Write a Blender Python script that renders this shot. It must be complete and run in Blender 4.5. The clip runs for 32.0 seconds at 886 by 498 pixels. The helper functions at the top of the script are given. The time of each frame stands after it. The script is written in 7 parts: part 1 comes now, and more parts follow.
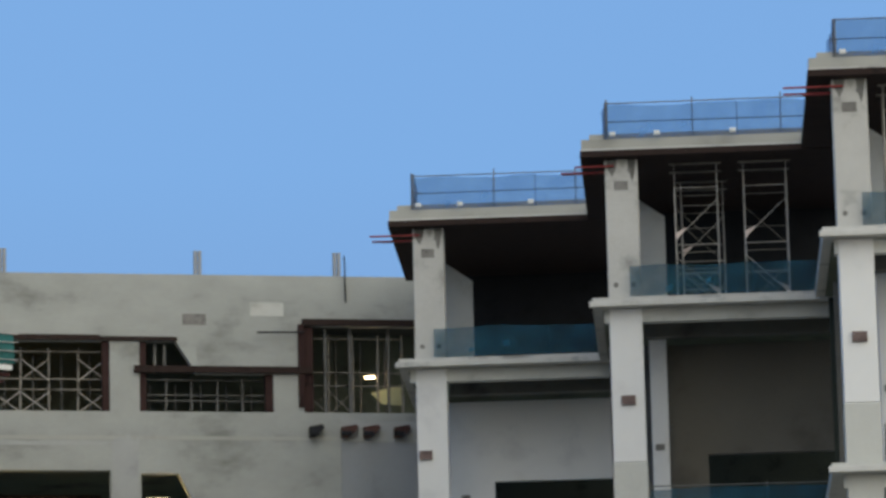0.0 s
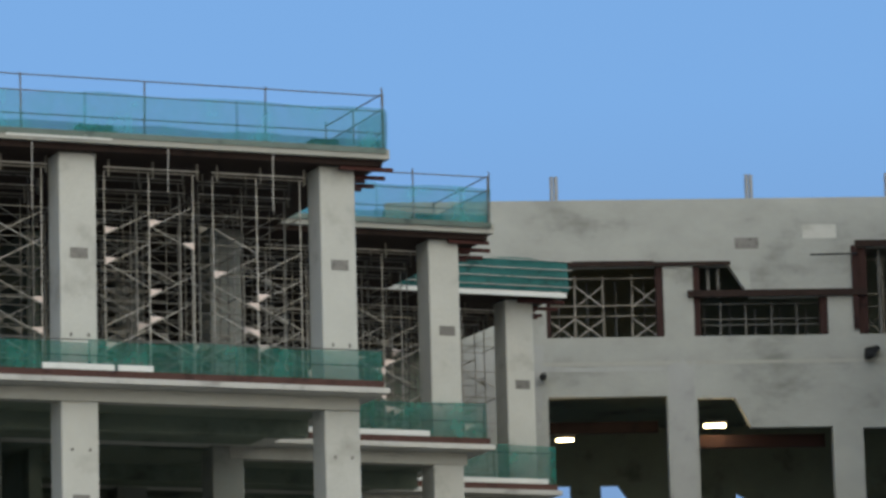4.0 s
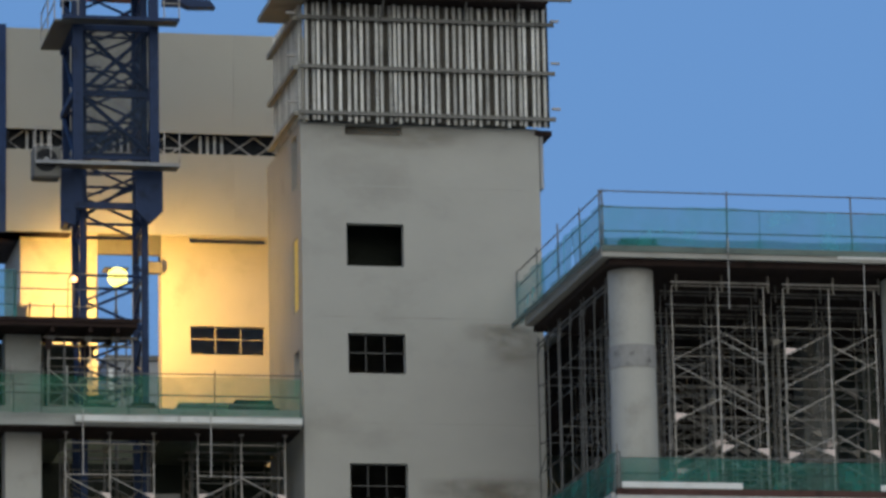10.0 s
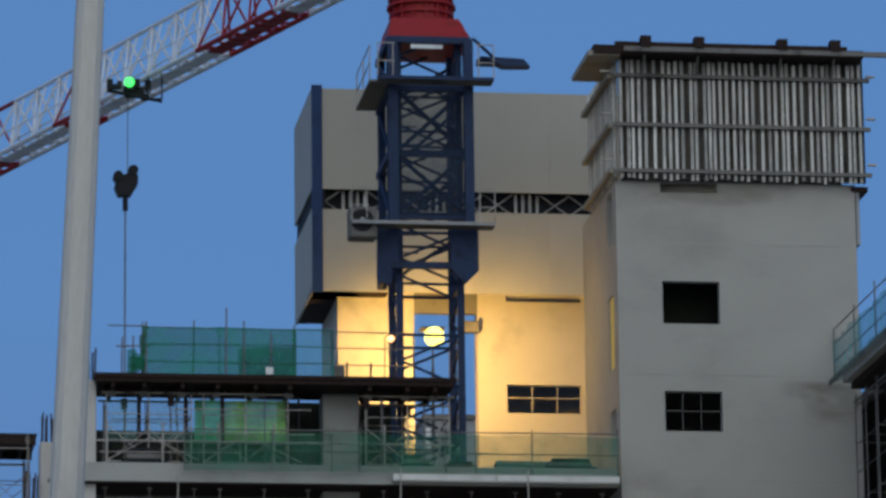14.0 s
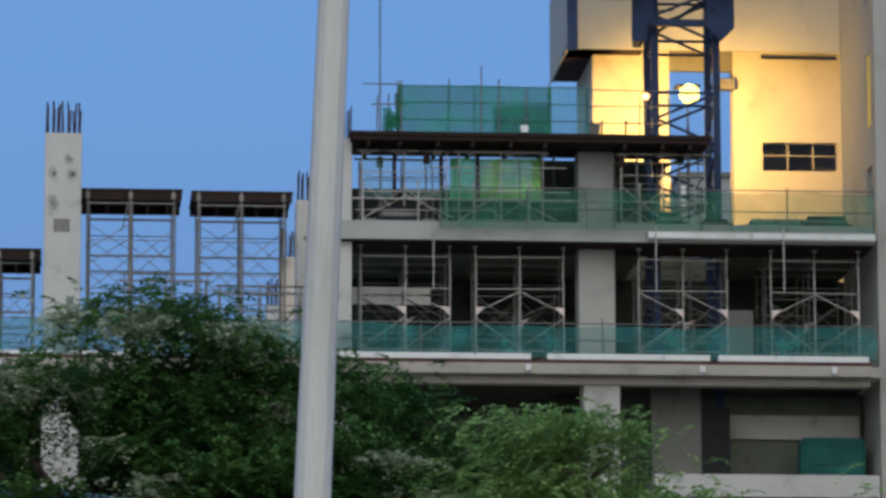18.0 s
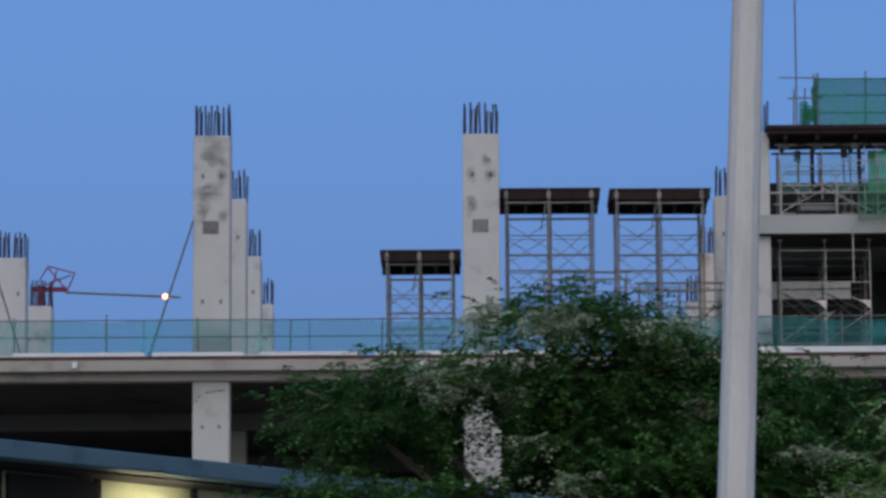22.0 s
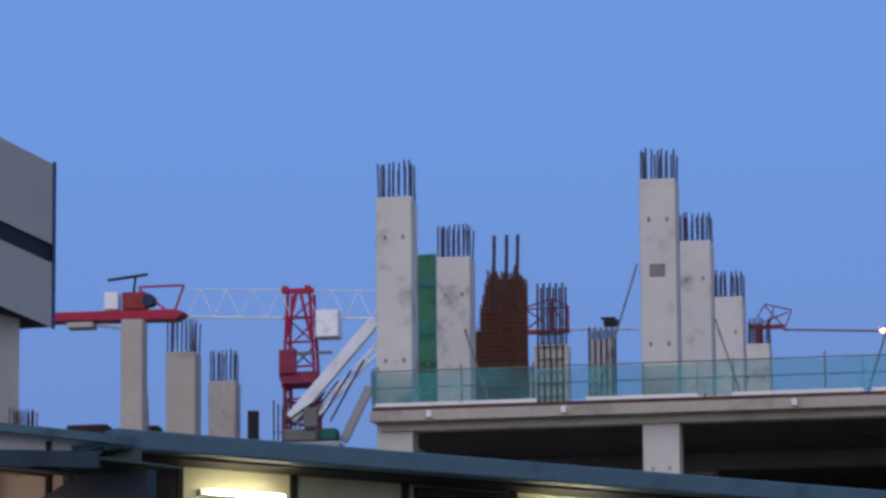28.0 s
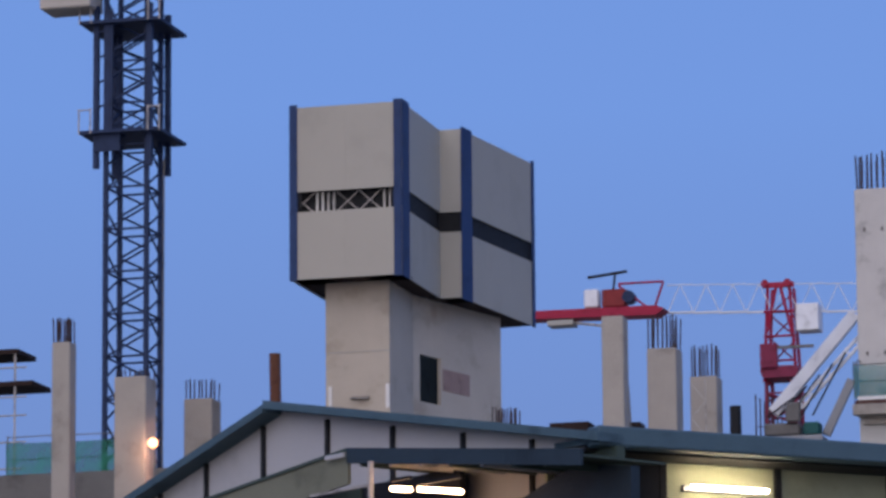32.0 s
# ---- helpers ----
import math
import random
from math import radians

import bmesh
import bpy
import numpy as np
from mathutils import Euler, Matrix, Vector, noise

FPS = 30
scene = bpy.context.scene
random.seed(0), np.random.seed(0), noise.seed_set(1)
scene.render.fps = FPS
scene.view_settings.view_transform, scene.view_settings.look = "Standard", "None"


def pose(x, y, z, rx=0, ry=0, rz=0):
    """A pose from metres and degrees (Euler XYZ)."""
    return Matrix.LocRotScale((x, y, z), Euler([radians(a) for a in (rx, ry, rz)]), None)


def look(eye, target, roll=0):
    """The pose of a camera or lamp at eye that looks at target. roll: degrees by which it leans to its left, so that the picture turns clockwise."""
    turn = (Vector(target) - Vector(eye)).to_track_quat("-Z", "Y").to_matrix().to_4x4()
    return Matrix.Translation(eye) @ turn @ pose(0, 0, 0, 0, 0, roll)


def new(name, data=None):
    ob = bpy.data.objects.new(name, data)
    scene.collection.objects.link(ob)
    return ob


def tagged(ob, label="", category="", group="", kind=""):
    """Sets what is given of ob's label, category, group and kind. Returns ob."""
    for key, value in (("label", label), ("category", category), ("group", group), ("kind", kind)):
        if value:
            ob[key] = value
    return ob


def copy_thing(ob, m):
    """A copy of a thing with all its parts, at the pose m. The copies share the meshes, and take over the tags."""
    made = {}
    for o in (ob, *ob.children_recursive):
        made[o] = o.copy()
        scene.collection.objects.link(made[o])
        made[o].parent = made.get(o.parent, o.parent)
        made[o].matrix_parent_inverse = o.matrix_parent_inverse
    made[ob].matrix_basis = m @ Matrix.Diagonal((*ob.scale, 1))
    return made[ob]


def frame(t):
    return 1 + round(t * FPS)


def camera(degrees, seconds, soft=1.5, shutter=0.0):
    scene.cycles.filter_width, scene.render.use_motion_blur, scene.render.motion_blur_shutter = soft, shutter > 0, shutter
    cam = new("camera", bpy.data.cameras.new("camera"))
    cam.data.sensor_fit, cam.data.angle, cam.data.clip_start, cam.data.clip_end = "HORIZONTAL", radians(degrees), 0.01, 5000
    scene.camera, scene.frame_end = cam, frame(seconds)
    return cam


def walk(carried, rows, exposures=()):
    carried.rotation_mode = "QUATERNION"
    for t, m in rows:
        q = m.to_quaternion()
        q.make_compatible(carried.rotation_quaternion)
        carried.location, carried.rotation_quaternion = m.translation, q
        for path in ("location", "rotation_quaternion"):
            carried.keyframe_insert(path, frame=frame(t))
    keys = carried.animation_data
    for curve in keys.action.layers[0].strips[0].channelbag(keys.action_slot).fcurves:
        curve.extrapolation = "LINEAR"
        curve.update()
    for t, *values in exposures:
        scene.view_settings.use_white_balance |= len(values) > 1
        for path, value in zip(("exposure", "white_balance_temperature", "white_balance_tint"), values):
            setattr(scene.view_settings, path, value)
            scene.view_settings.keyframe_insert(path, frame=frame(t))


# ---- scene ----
# ---- camera: turns on the spot, far zoom ----
EYE = (0.0, 0.0, 1.7)
cam = camera(10.785, 32.0, soft=3.0, shutter=0.3)
TURNS = [
    (0.0, -29.086, 11.417, -1.422),
    (0.5, -28.316, 11.362, -1.458),
    (1.0, -27.472, 11.042, -1.477),
    (1.5, -26.545, 10.597, -1.460),
    (2.0, -25.587, 10.452, -1.520),
    (2.5, -24.737, 10.625, -1.604),
    (3.0, -24.066, 10.725, -1.515),
    (3.5, -23.142, 10.695, -1.449),
    (4.0, -22.210, 10.667, -1.516),
    (4.5, -21.316, 10.703, -1.574),
    (6.5, -18.237, 10.821, -1.522),
    (7.0, -17.470, 10.762, -1.522),
    (7.5, -16.588, 10.801, -1.496),
    (8.0, -15.557, 10.888, -1.566),
    (8.5, -14.648, 10.859, -1.499),
    (9.0, -13.699, 11.109, -1.364),
    (9.5, -12.614, 11.743, -1.271),
    (10.0, -11.895, 12.413, -1.158),
    (10.5, -11.638, 12.904, -1.177),
    (11.0, -11.268, 13.200, -1.264),
    (11.5, -10.737, 13.353, -1.284),
    (12.0, -10.023, 13.405, -1.216),
    (12.5, -9.537, 13.450, -1.045),
    (13.0, -9.106, 13.500, -0.934),
    (13.5, -8.421, 13.383, -0.768),
    (15.5, -7.342, 12.174, -0.535),
    (16.0, -6.928, 11.616, -0.287),
    (16.5, -6.461, 11.089, -0.102),
    (17.0, -6.031, 10.675, -0.154),
    (17.5, -5.507, 10.395, -0.161),
    (18.0, -4.756, 10.253, -0.129),
    (18.5, -3.965, 10.161, 0.050),
    (19.0, -3.242, 10.157, 0.135),
    (19.5, -2.602, 10.132, 0.124),
    (20.0, -1.994, 10.159, 0.048),
    (20.5, -1.378, 10.209, -0.008),
    (21.0, -0.772, 10.179, -0.124),
    (21.5, -0.168, 10.193, -0.192),
    (22.0, 0.436, 10.238, -0.299),
    (22.5, 1.060, 10.254, -0.444),
    (23.0, 1.836, 10.280, -0.380),
    (23.5, 2.689, 10.386, -0.298),
    (24.0, 3.445, 10.472, -0.136),
    (24.5, 4.196, 10.533, -0.171),
    (25.0, 4.889, 10.671, -0.276),
    (25.5, 5.533, 10.749, -0.191),
    (26.0, 6.319, 10.822, -0.103),
    (26.5, 7.183, 10.812, -0.096),
    (28.5, 10.020, 10.730, -0.524),
    (29.0, 10.816, 10.713, -0.549),
    (29.5, 11.556, 10.671, -0.649),
    (30.0, 12.214, 10.668, -0.705),
    (30.5, 12.887, 10.729, -0.761),
    (31.0, 13.719, 10.754, -0.740),
    (31.5, 14.532, 10.784, -0.640),
    (32.0, 15.243, 10.736, -0.476),
]


def turned(yaw, pitch, roll):
    a, b = radians(yaw), radians(pitch)
    ahead = (-math.sin(a) * math.cos(b), math.cos(a) * math.cos(b), math.sin(b))
    return look(EYE, (EYE[0] + ahead[0], EYE[1] + ahead[1], EYE[2] + ahead[2]), roll)


walk(cam, [(t, turned(a, b, c)) for t, a, b, c in TURNS],
     exposures=[(0, 0.45, 7000, 6), (4, 0.42, 6850, 5), (7, 0.25, 6700, 5), (9, 0.2, 6600, 7), (10.5, -0.15, 6250, 8), (11.2, -0.25, 6080, 8), (12, -0.47, 6010, 8), (13, -0.38, 5950, 8), (15.5, -0.42, 6050, 9), (17, 0.12, 6280, 9), (19, 0.04, 6250, 11),
                (21, -0.15, 6130, 14), (23, -0.04, 5970, 19), (24, -0.64, 5980, 20), (25, -0.78, 5920, 23), (26, -0.2, 5920, 23), (29, 0.02, 6080, 27), (32, 0.06, 6180, 29)])

# ---- world, dusk glow, large lights ----
world = bpy.data.worlds.new("dusk")
scene.world = world
world.use_nodes = True
wn, wl = world.node_tree.nodes, world.node_tree.links
sky = wn.new("ShaderNodeTexSky")
sky.sky_type, sky.sun_disc = "NISHITA", False
sky.sun_elevation, sky.sun_rotation = radians(4.0), radians(171)
sky.altitude, sky.air_density, sky.dust_density, sky.ozone_density = 0, 1.0, 0.3, 3.0
tint = wn.new("ShaderNodeMix")
tint.data_type, tint.blend_type = "RGBA", "MIX"
tint.inputs[0].default_value = 0.7
coord, parts = wn.new("ShaderNodeTexCoord"), wn.new("ShaderNodeSeparateXYZ")
wl.new(coord.outputs["Generated"], parts.inputs[0])
haze = wn.new("ShaderNodeValToRGB")
haze.color_ramp.elements[0].position, haze.color_ramp.elements[1].position = 0.13, 0.215
haze.color_ramp.elements[0].color, haze.color_ramp.elements[1].color = (0.165, 0.285, 0.60, 1), (0.18, 0.37, 0.78, 1)
lift = wn.new("ShaderNodeVectorMath")
lift.operation = "SCALE"
lift.inputs[3].default_value = 10.0
wl.new(parts.outputs["Z"], haze.inputs[0])
wl.new(haze.outputs[0], lift.inputs[0])
wl.new(lift.outputs[0], tint.inputs[7])
wl.new(sky.outputs[0], tint.inputs[6])
wl.new(tint.outputs[2], wn["Background"].inputs[0])
wn["Background"].inputs[1].default_value = 0.1

glow = new("sun", bpy.data.lights.new("sun", "SUN"))
glow.data.energy, glow.data.angle, glow.data.color = 2.1, radians(95), (0.96, 0.86, 0.62)
glow.matrix_world = look((-4, -90, 42), (0, 0, 0))


# ---- materials ----
def mat(name, col, rough=0.85, metal=0.0, var=0.18, scale=1.2, bump=0.02, stain=None, fine=40.0, streak=0.0):
    m = bpy.data.materials.new(name)
    m.use_nodes = True
    n, l = m.node_tree.nodes, m.node_tree.links
    b = n["Principled BSDF"]
    b.inputs["Roughness"].default_value, b.inputs["Metallic"].default_value = rough, metal
    b.inputs["Specular IOR Level"].default_value = 0.25
    tc = n.new("ShaderNodeTexCoord")
    mp = n.new("ShaderNodeMapping")
    mp.inputs["Scale"].default_value = (1, 1, 1 if not streak else streak)
    l.new(tc.outputs["Object"], mp.inputs[0])
    big, small = n.new("ShaderNodeTexNoise"), n.new("ShaderNodeTexNoise")
    big.inputs["Scale"].default_value, big.inputs["Detail"].default_value, big.inputs["Roughness"].default_value = scale, 8, 0.6
    small.inputs["Scale"].default_value, small.inputs["Detail"].default_value = fine, 3
    info = n.new("ShaderNodeObjectInfo")
    off = n.new("ShaderNodeVectorMath")
    off.operation = "ADD"
    sc = n.new("ShaderNodeVectorMath")
    sc.operation = "SCALE"
    sc.inputs[3].default_value = 37.0
    l.new(info.outputs["Random"], sc.inputs[0])
    l.new(mp.outputs[0], off.inputs[0])
    l.new(sc.outputs[0], off.inputs[1])
    l.new(off.outputs[0], big.inputs[0])
    l.new(off.outputs[0], small.inputs[0])
    ramp = n.new("ShaderNodeValToRGB")
    ramp.color_ramp.elements[0].position, ramp.color_ramp.elements[1].position = 0.3, 0.72
    dark = stain or tuple(c * (1 - 2.2 * var) for c in col)
    light = tuple(min(1, c * (1 + 0.7 * var)) for c in col)
    ramp.color_ramp.elements[0].color, ramp.color_ramp.elements[1].color = (*dark, 1), (*light, 1)
    mid = ramp.color_ramp.elements.new(0.45)
    mid.color = (*col, 1)
    l.new(big.outputs["Fac"], ramp.inputs[0])
    mix = n.new("ShaderNodeMix")
    mix.data_type, mix.blend_type = "RGBA", "OVERLAY"
    mix.inputs[0].default_value = min(0.5, var * 1.6)
    l.new(ramp.outputs[0], mix.inputs[6])
    l.new(small.outputs["Fac"], mix.inputs[7])
    hsv = n.new("ShaderNodeHueSaturation")
    val = n.new("ShaderNodeMapRange")
    val.inputs["To Min"].default_value, val.inputs["To Max"].default_value = 1 - 0.5 * var, 1 + 0.4 * var
    l.new(info.outputs["Random"], val.inputs[0])
    l.new(val.outputs[0], hsv.inputs["Value"])
    l.new(mix.outputs[2], hsv.inputs["Color"])
    l.new(hsv.outputs[0], b.inputs["Base Color"])
    if bump:
        bp = n.new("ShaderNodeBump")
        bp.inputs["Distance"].default_value, bp.inputs["Strength"].default_value = bump, 0.5
        l.new(small.outputs["Fac"], bp.inputs["Height"])
        l.new(bp.outputs[0], b.inputs["Normal"])
    return m


def net_mat(name, col, cover):
    m = bpy.data.materials.new(name)
    m.use_nodes = True
    n, l = m.node_tree.nodes, m.node_tree.links
    b = n["Principled BSDF"]
    b.inputs["Roughness"].default_value = 0.8
    tc = n.new("ShaderNodeTexCoord")
    noi = n.new("ShaderNodeTexNoise")
    noi.inputs["Scale"].default_value, noi.inputs["Detail"].default_value = 1.3, 5
    l.new(tc.outputs["Object"], noi.inputs[0])
    ramp = n.new("ShaderNodeValToRGB")
    ramp.color_ramp.elements[0].position, ramp.color_ramp.elements[1].position = 0.3, 0.7
    ramp.color_ramp.elements[0].color = (*[c * 0.6 for c in col], 1)
    ramp.color_ramp.elements[1].color = (*[min(1, c * 1.3) for c in col], 1)
    l.new(noi.outputs["Fac"], ramp.inputs[0])
    l.new(ramp.outputs[0], b.inputs["Base Color"])
    tr = n.new("ShaderNodeBsdfTransparent")
    tl = n.new("ShaderNodeBsdfTranslucent")
    l.new(ramp.outputs[0], tl.inputs[0])
    mx, mx2 = n.new("ShaderNodeMixShader"), n.new("ShaderNodeMixShader")
    mx.inputs[0].default_value = 0.5
    l.new(b.outputs[0], mx.inputs[1])
    l.new(tl.outputs[0], mx.inputs[2])
    rng = n.new("ShaderNodeMapRange")
    rng.inputs["To Min"].default_value, rng.inputs["To Max"].default_value = cover - 0.22, cover + 0.22
    l.new(noi.outputs["Fac"], rng.inputs[0])
    l.new(rng.outputs[0], mx2.inputs[0])
    l.new(tr.outputs[0], mx2.inputs[1])
    l.new(mx.outputs[0], mx2.inputs[2])
    l.new(mx2.outputs[0], n["Material Output"].inputs[0])
    return m


def soft_stain(name, col, amount=0.6, grain=1.7):
    """A stain that fades out towards the rim of its patch in an uneven way."""
    m = bpy.data.materials.new(name)
    m.use_nodes = True
    n, l = m.node_tree.nodes, m.node_tree.links
    b = n["Principled BSDF"]
    b.inputs["Base Color"].default_value, b.inputs["Roughness"].default_value = (*col, 1), 0.92
    tc = n.new("ShaderNodeTexCoord")
    sep = n.new("ShaderNodeSeparateXYZ")
    l.new(tc.outputs["Generated"], sep.inputs[0])

    def calc(op, a, c):
        q = n.new("ShaderNodeMath")
        q.operation = op
        for i, v in enumerate((a, c)):
            if isinstance(v, (int, float)):
                q.inputs[i].default_value = v
            else:
                l.new(v, q.inputs[i])
        return q.outputs[0]
    humps = []
    for axis in ("X", "Z"):
        u = sep.outputs[axis]
        humps.append(calc("MULTIPLY", calc("MULTIPLY", u, calc("SUBTRACT", 1.0, u)), 4.0))
    rim = calc("MULTIPLY", humps[0], humps[1])
    noi = n.new("ShaderNodeTexNoise")
    noi.inputs["Scale"].default_value, noi.inputs["Detail"].default_value, noi.inputs["Roughness"].default_value = grain, 6, 0.65
    mp = n.new("ShaderNodeMapping")
    mp.inputs["Scale"].default_value = (0.45, 1, 1.3)
    l.new(tc.outputs["Object"], mp.inputs[0])
    l.new(mp.outputs[0], noi.inputs[0])
    rng = n.new("ShaderNodeMapRange")
    rng.inputs["From Min"].default_value, rng.inputs["From Max"].default_value = 0.3, 0.72
    l.new(noi.outputs["Fac"], rng.inputs[0])
    fac = calc("MULTIPLY", calc("MULTIPLY", rim, rng.outputs[0]), amount)
    tr, mx = n.new("ShaderNodeBsdfTransparent"), n.new("ShaderNodeMixShader")
    l.new(fac, mx.inputs[0])
    l.new(tr.outputs[0], mx.inputs[1])
    l.new(b.outputs[0], mx.inputs[2])
    l.new(mx.outputs[0], n["Material Output"].inputs[0])
    return m


def lamp_mat(name, col, power):
    m = bpy.data.materials.new(name)
    m.use_nodes = True
    b = m.node_tree.nodes["Principled BSDF"]
    b.inputs["Base Color"].default_value = (*col, 1)
    b.inputs["Emission Color"].default_value, b.inputs["Emission Strength"].default_value = (*col, 1), power
    return m


CONC = mat("concrete", (0.385, 0.375, 0.335), 0.9, var=0.12, scale=0.45, stain=(0.29, 0.28, 0.245))
CONC_COL = mat("column concrete", (0.49, 0.485, 0.445), 0.88, var=0.13, scale=0.7, stain=(0.36, 0.35, 0.315))
CONC_NEW = mat("fresh pale concrete", (0.50, 0.485, 0.45), 0.88, var=0.15, scale=0.9, stain=(0.27, 0.26, 0.24))
# Darker concrete for gratings, stains and boards, and for parts toned into shade.
CONC_DARK = mat("dark grey concrete", (0.16, 0.155, 0.14), 0.95, var=0.2, scale=0.6)
# Column concrete darkened for the shade deep inside the building.
INNER = mat("inner concrete toned for shade", (0.25, 0.255, 0.23), 0.92, var=0.2, scale=0.7)
# Near-black green that imitates unlit depth behind openings.
SHADE = mat("shade dark green", (0.032, 0.038, 0.03), 0.9, var=0.35, scale=0.8)
# Brown-black standing for shade under the deck and between soldiers.
BROWN_SHADE = mat("shade toned brown", (0.05, 0.046, 0.038), 0.95, var=0.35, scale=0.5)
# Dark tone on undersides and inner walls that imitates their shade.
INSIDE_SHADE = mat("inside shade tone", (0.125, 0.14, 0.105), 0.95, var=0.25, scale=0.6)
CONC_GREY = mat("blue grey render", (0.31, 0.318, 0.322), 0.9, var=0.1, scale=0.5)
WHITE = mat("white painted plaster", (0.68, 0.67, 0.65), 0.75, var=0.06, scale=0.6, stain=(0.58, 0.57, 0.56))
PLASTER = mat("warm core plaster", (0.47, 0.435, 0.375), 0.85, var=0.12, scale=0.5)
BEIGE = mat("beige core render", (0.46, 0.415, 0.335), 0.88, var=0.14, scale=0.5, stain=(0.35, 0.30, 0.23), streak=1.2)
FARC = mat("weathered far concrete", (0.37, 0.34, 0.29), 0.9, var=0.15, scale=0.8)
BLOTCH = soft_stain("damp grey blotch", (0.225, 0.215, 0.19), 0.8, 3.2)
# Inner plaster with the shade of the second and third bays in its colour.
PLASTER_SHADE = mat("plaster toned for bay shade", (0.125, 0.115, 0.098), 0.9, var=0.12, scale=0.5)
PATCH = mat("dark grout patch", (0.20, 0.19, 0.175), 0.95, var=0.25, scale=6)
TIMBER = mat("oiled formwork timber", (0.026, 0.015, 0.012), 0.85, var=0.25, scale=2.5, streak=0.3)
EDGE = mat("red brown edge board", (0.085, 0.042, 0.034), 0.8, var=0.3, scale=1.5)
JAMB = mat("dark stained shutter timber", (0.034, 0.015, 0.013), 0.8, var=0.25, scale=2.0)
PLY = mat("red film plywood", (0.065, 0.021, 0.017), 0.7, var=0.2, scale=2.0)
PIPE = mat("weathered scaffold tube", (0.39, 0.365, 0.33), 0.6, 0.1, var=0.3, scale=2.0, bump=0)
# The two darker tubes also stand for tubes shaded further back.
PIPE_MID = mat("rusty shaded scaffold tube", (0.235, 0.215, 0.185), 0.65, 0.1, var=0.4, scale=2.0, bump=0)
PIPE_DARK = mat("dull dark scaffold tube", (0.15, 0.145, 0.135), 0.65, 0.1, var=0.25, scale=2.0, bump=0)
PIPE_RED = mat("red primed steel", (0.22, 0.03, 0.03), 0.55, 0.2, var=0.25, scale=2.0, bump=0)
GUSSET = mat("zinc gusset plate", (0.62, 0.52, 0.48), 0.5, 0.2, var=0.12, scale=4, bump=0)
BOARD = mat("white toe board", (0.68, 0.68, 0.65), 0.6, var=0.08, scale=2)
REBAR = mat("rusted rebar", (0.05, 0.034, 0.036), 0.85, 0.0, var=0.25, scale=5, bump=0)
RUST = mat("rust brown rebar cage", (0.105, 0.045, 0.027), 0.9, 0.0, var=0.25, scale=4)
NET_G = net_mat("green mesh", (0.038, 0.25, 0.20), 0.58)
NET_T = net_mat("teal mesh", (0.075, 0.38, 0.37), 0.45)
NET_B = net_mat("blue mesh", (0.05, 0.16, 0.36), 0.5)
NET_GG = net_mat("bright green mesh", (0.028, 0.27, 0.135), 0.72)
# Pale and lime tones put sky light and floodlight into one netting's colour.
NET_PALE = net_mat("mesh paled for sky light", (0.42, 0.88, 0.78), 0.3)
NET_LIME = net_mat("lime green sheet", (0.38, 0.85, 0.26), 0.85)
NET_THIN = net_mat("thin worn mesh", (0.055, 0.28, 0.17), 0.42)
NET_BT = net_mat("dark blue green mesh", (0.02, 0.115, 0.17), 0.62)
NET_TD = net_mat("dense green sheet", (0.2, 0.72, 0.34), 0.82)
NET_HANG = mat("dense dark green mesh", (0.035, 0.125, 0.075), 0.8, var=0.4, scale=1.6)
HEM = mat("grey green edge strip", (0.13, 0.165, 0.145), 0.85, var=0.3, scale=1.2)
NET_S = mat("solid green sheeting", (0.022, 0.11, 0.105), 0.7, var=0.35, scale=1.5)
CAGE_NET = net_mat("dark blue cage mesh", (0.04, 0.065, 0.11), 0.25)
CR_BLUE = mat("dark blue crane paint", (0.014, 0.030, 0.078), 0.6, 0.0, var=0.2, scale=2, bump=0)
CR_RED = mat("red crane paint", (0.27, 0.014, 0.016), 0.5, 0.0, var=0.15, scale=2, bump=0)
CR_CRIM = mat("crimson crane paint", (0.32, 0.014, 0.045), 0.5, 0.1, var=0.15, scale=2, bump=0)
FAR_RED = mat("dusty crimson paint", (0.19, 0.022, 0.055), 0.6, 0.0, var=0.2, scale=2, bump=0)
CR_WHITE = mat("white crane paint", (0.68, 0.70, 0.72), 0.5, 0.1, var=0.12, scale=2, bump=0)
TOWERC = mat("blotchy tower concrete", (0.385, 0.375, 0.335), 0.9, var=0.12, scale=0.3, stain=(0.325, 0.315, 0.28), streak=1.6)
WINGC = mat("mottled wing concrete", (0.355, 0.358, 0.33), 0.92, var=0.24, scale=0.4, stain=(0.23, 0.232, 0.21), streak=1.8)
SCREEN = mat("grey screen sheeting", (0.40, 0.385, 0.325), 0.65, 0.0, var=0.035, scale=0.5)
SCREEN_B = mat("blue edge strip", (0.02, 0.046, 0.125), 0.6, var=0.15, scale=1.5)
ALU = mat("aluminium soldier", (0.50, 0.49, 0.45), 0.6, 0.1, var=0.55, scale=1.5, stain=(0.24, 0.235, 0.21), streak=0.3)
POLE = mat("galvanised lamp post", (0.56, 0.54, 0.49), 0.7, 0.0, var=0.08, scale=1.5, streak=0.2)
GUTTER = mat("blue grey roof flashing", (0.060, 0.110, 0.140), 0.6, 0.0, var=0.15, scale=1.5)
PANEL_G = mat("pale green wall panel", (0.37, 0.40, 0.265), 0.6, var=0.08, scale=0.8)
PLY_GREY = mat("weathered beige plywood", (0.30, 0.285, 0.24), 0.85, var=0.15, scale=1.2)
NAVY = mat("dark navy fascia paint", (0.022, 0.038, 0.052), 0.55, var=0.15, scale=1.0)
CANOPY = mat("dull green canopy sheet", (0.05, 0.075, 0.062), 0.6, var=0.12, scale=0.8)
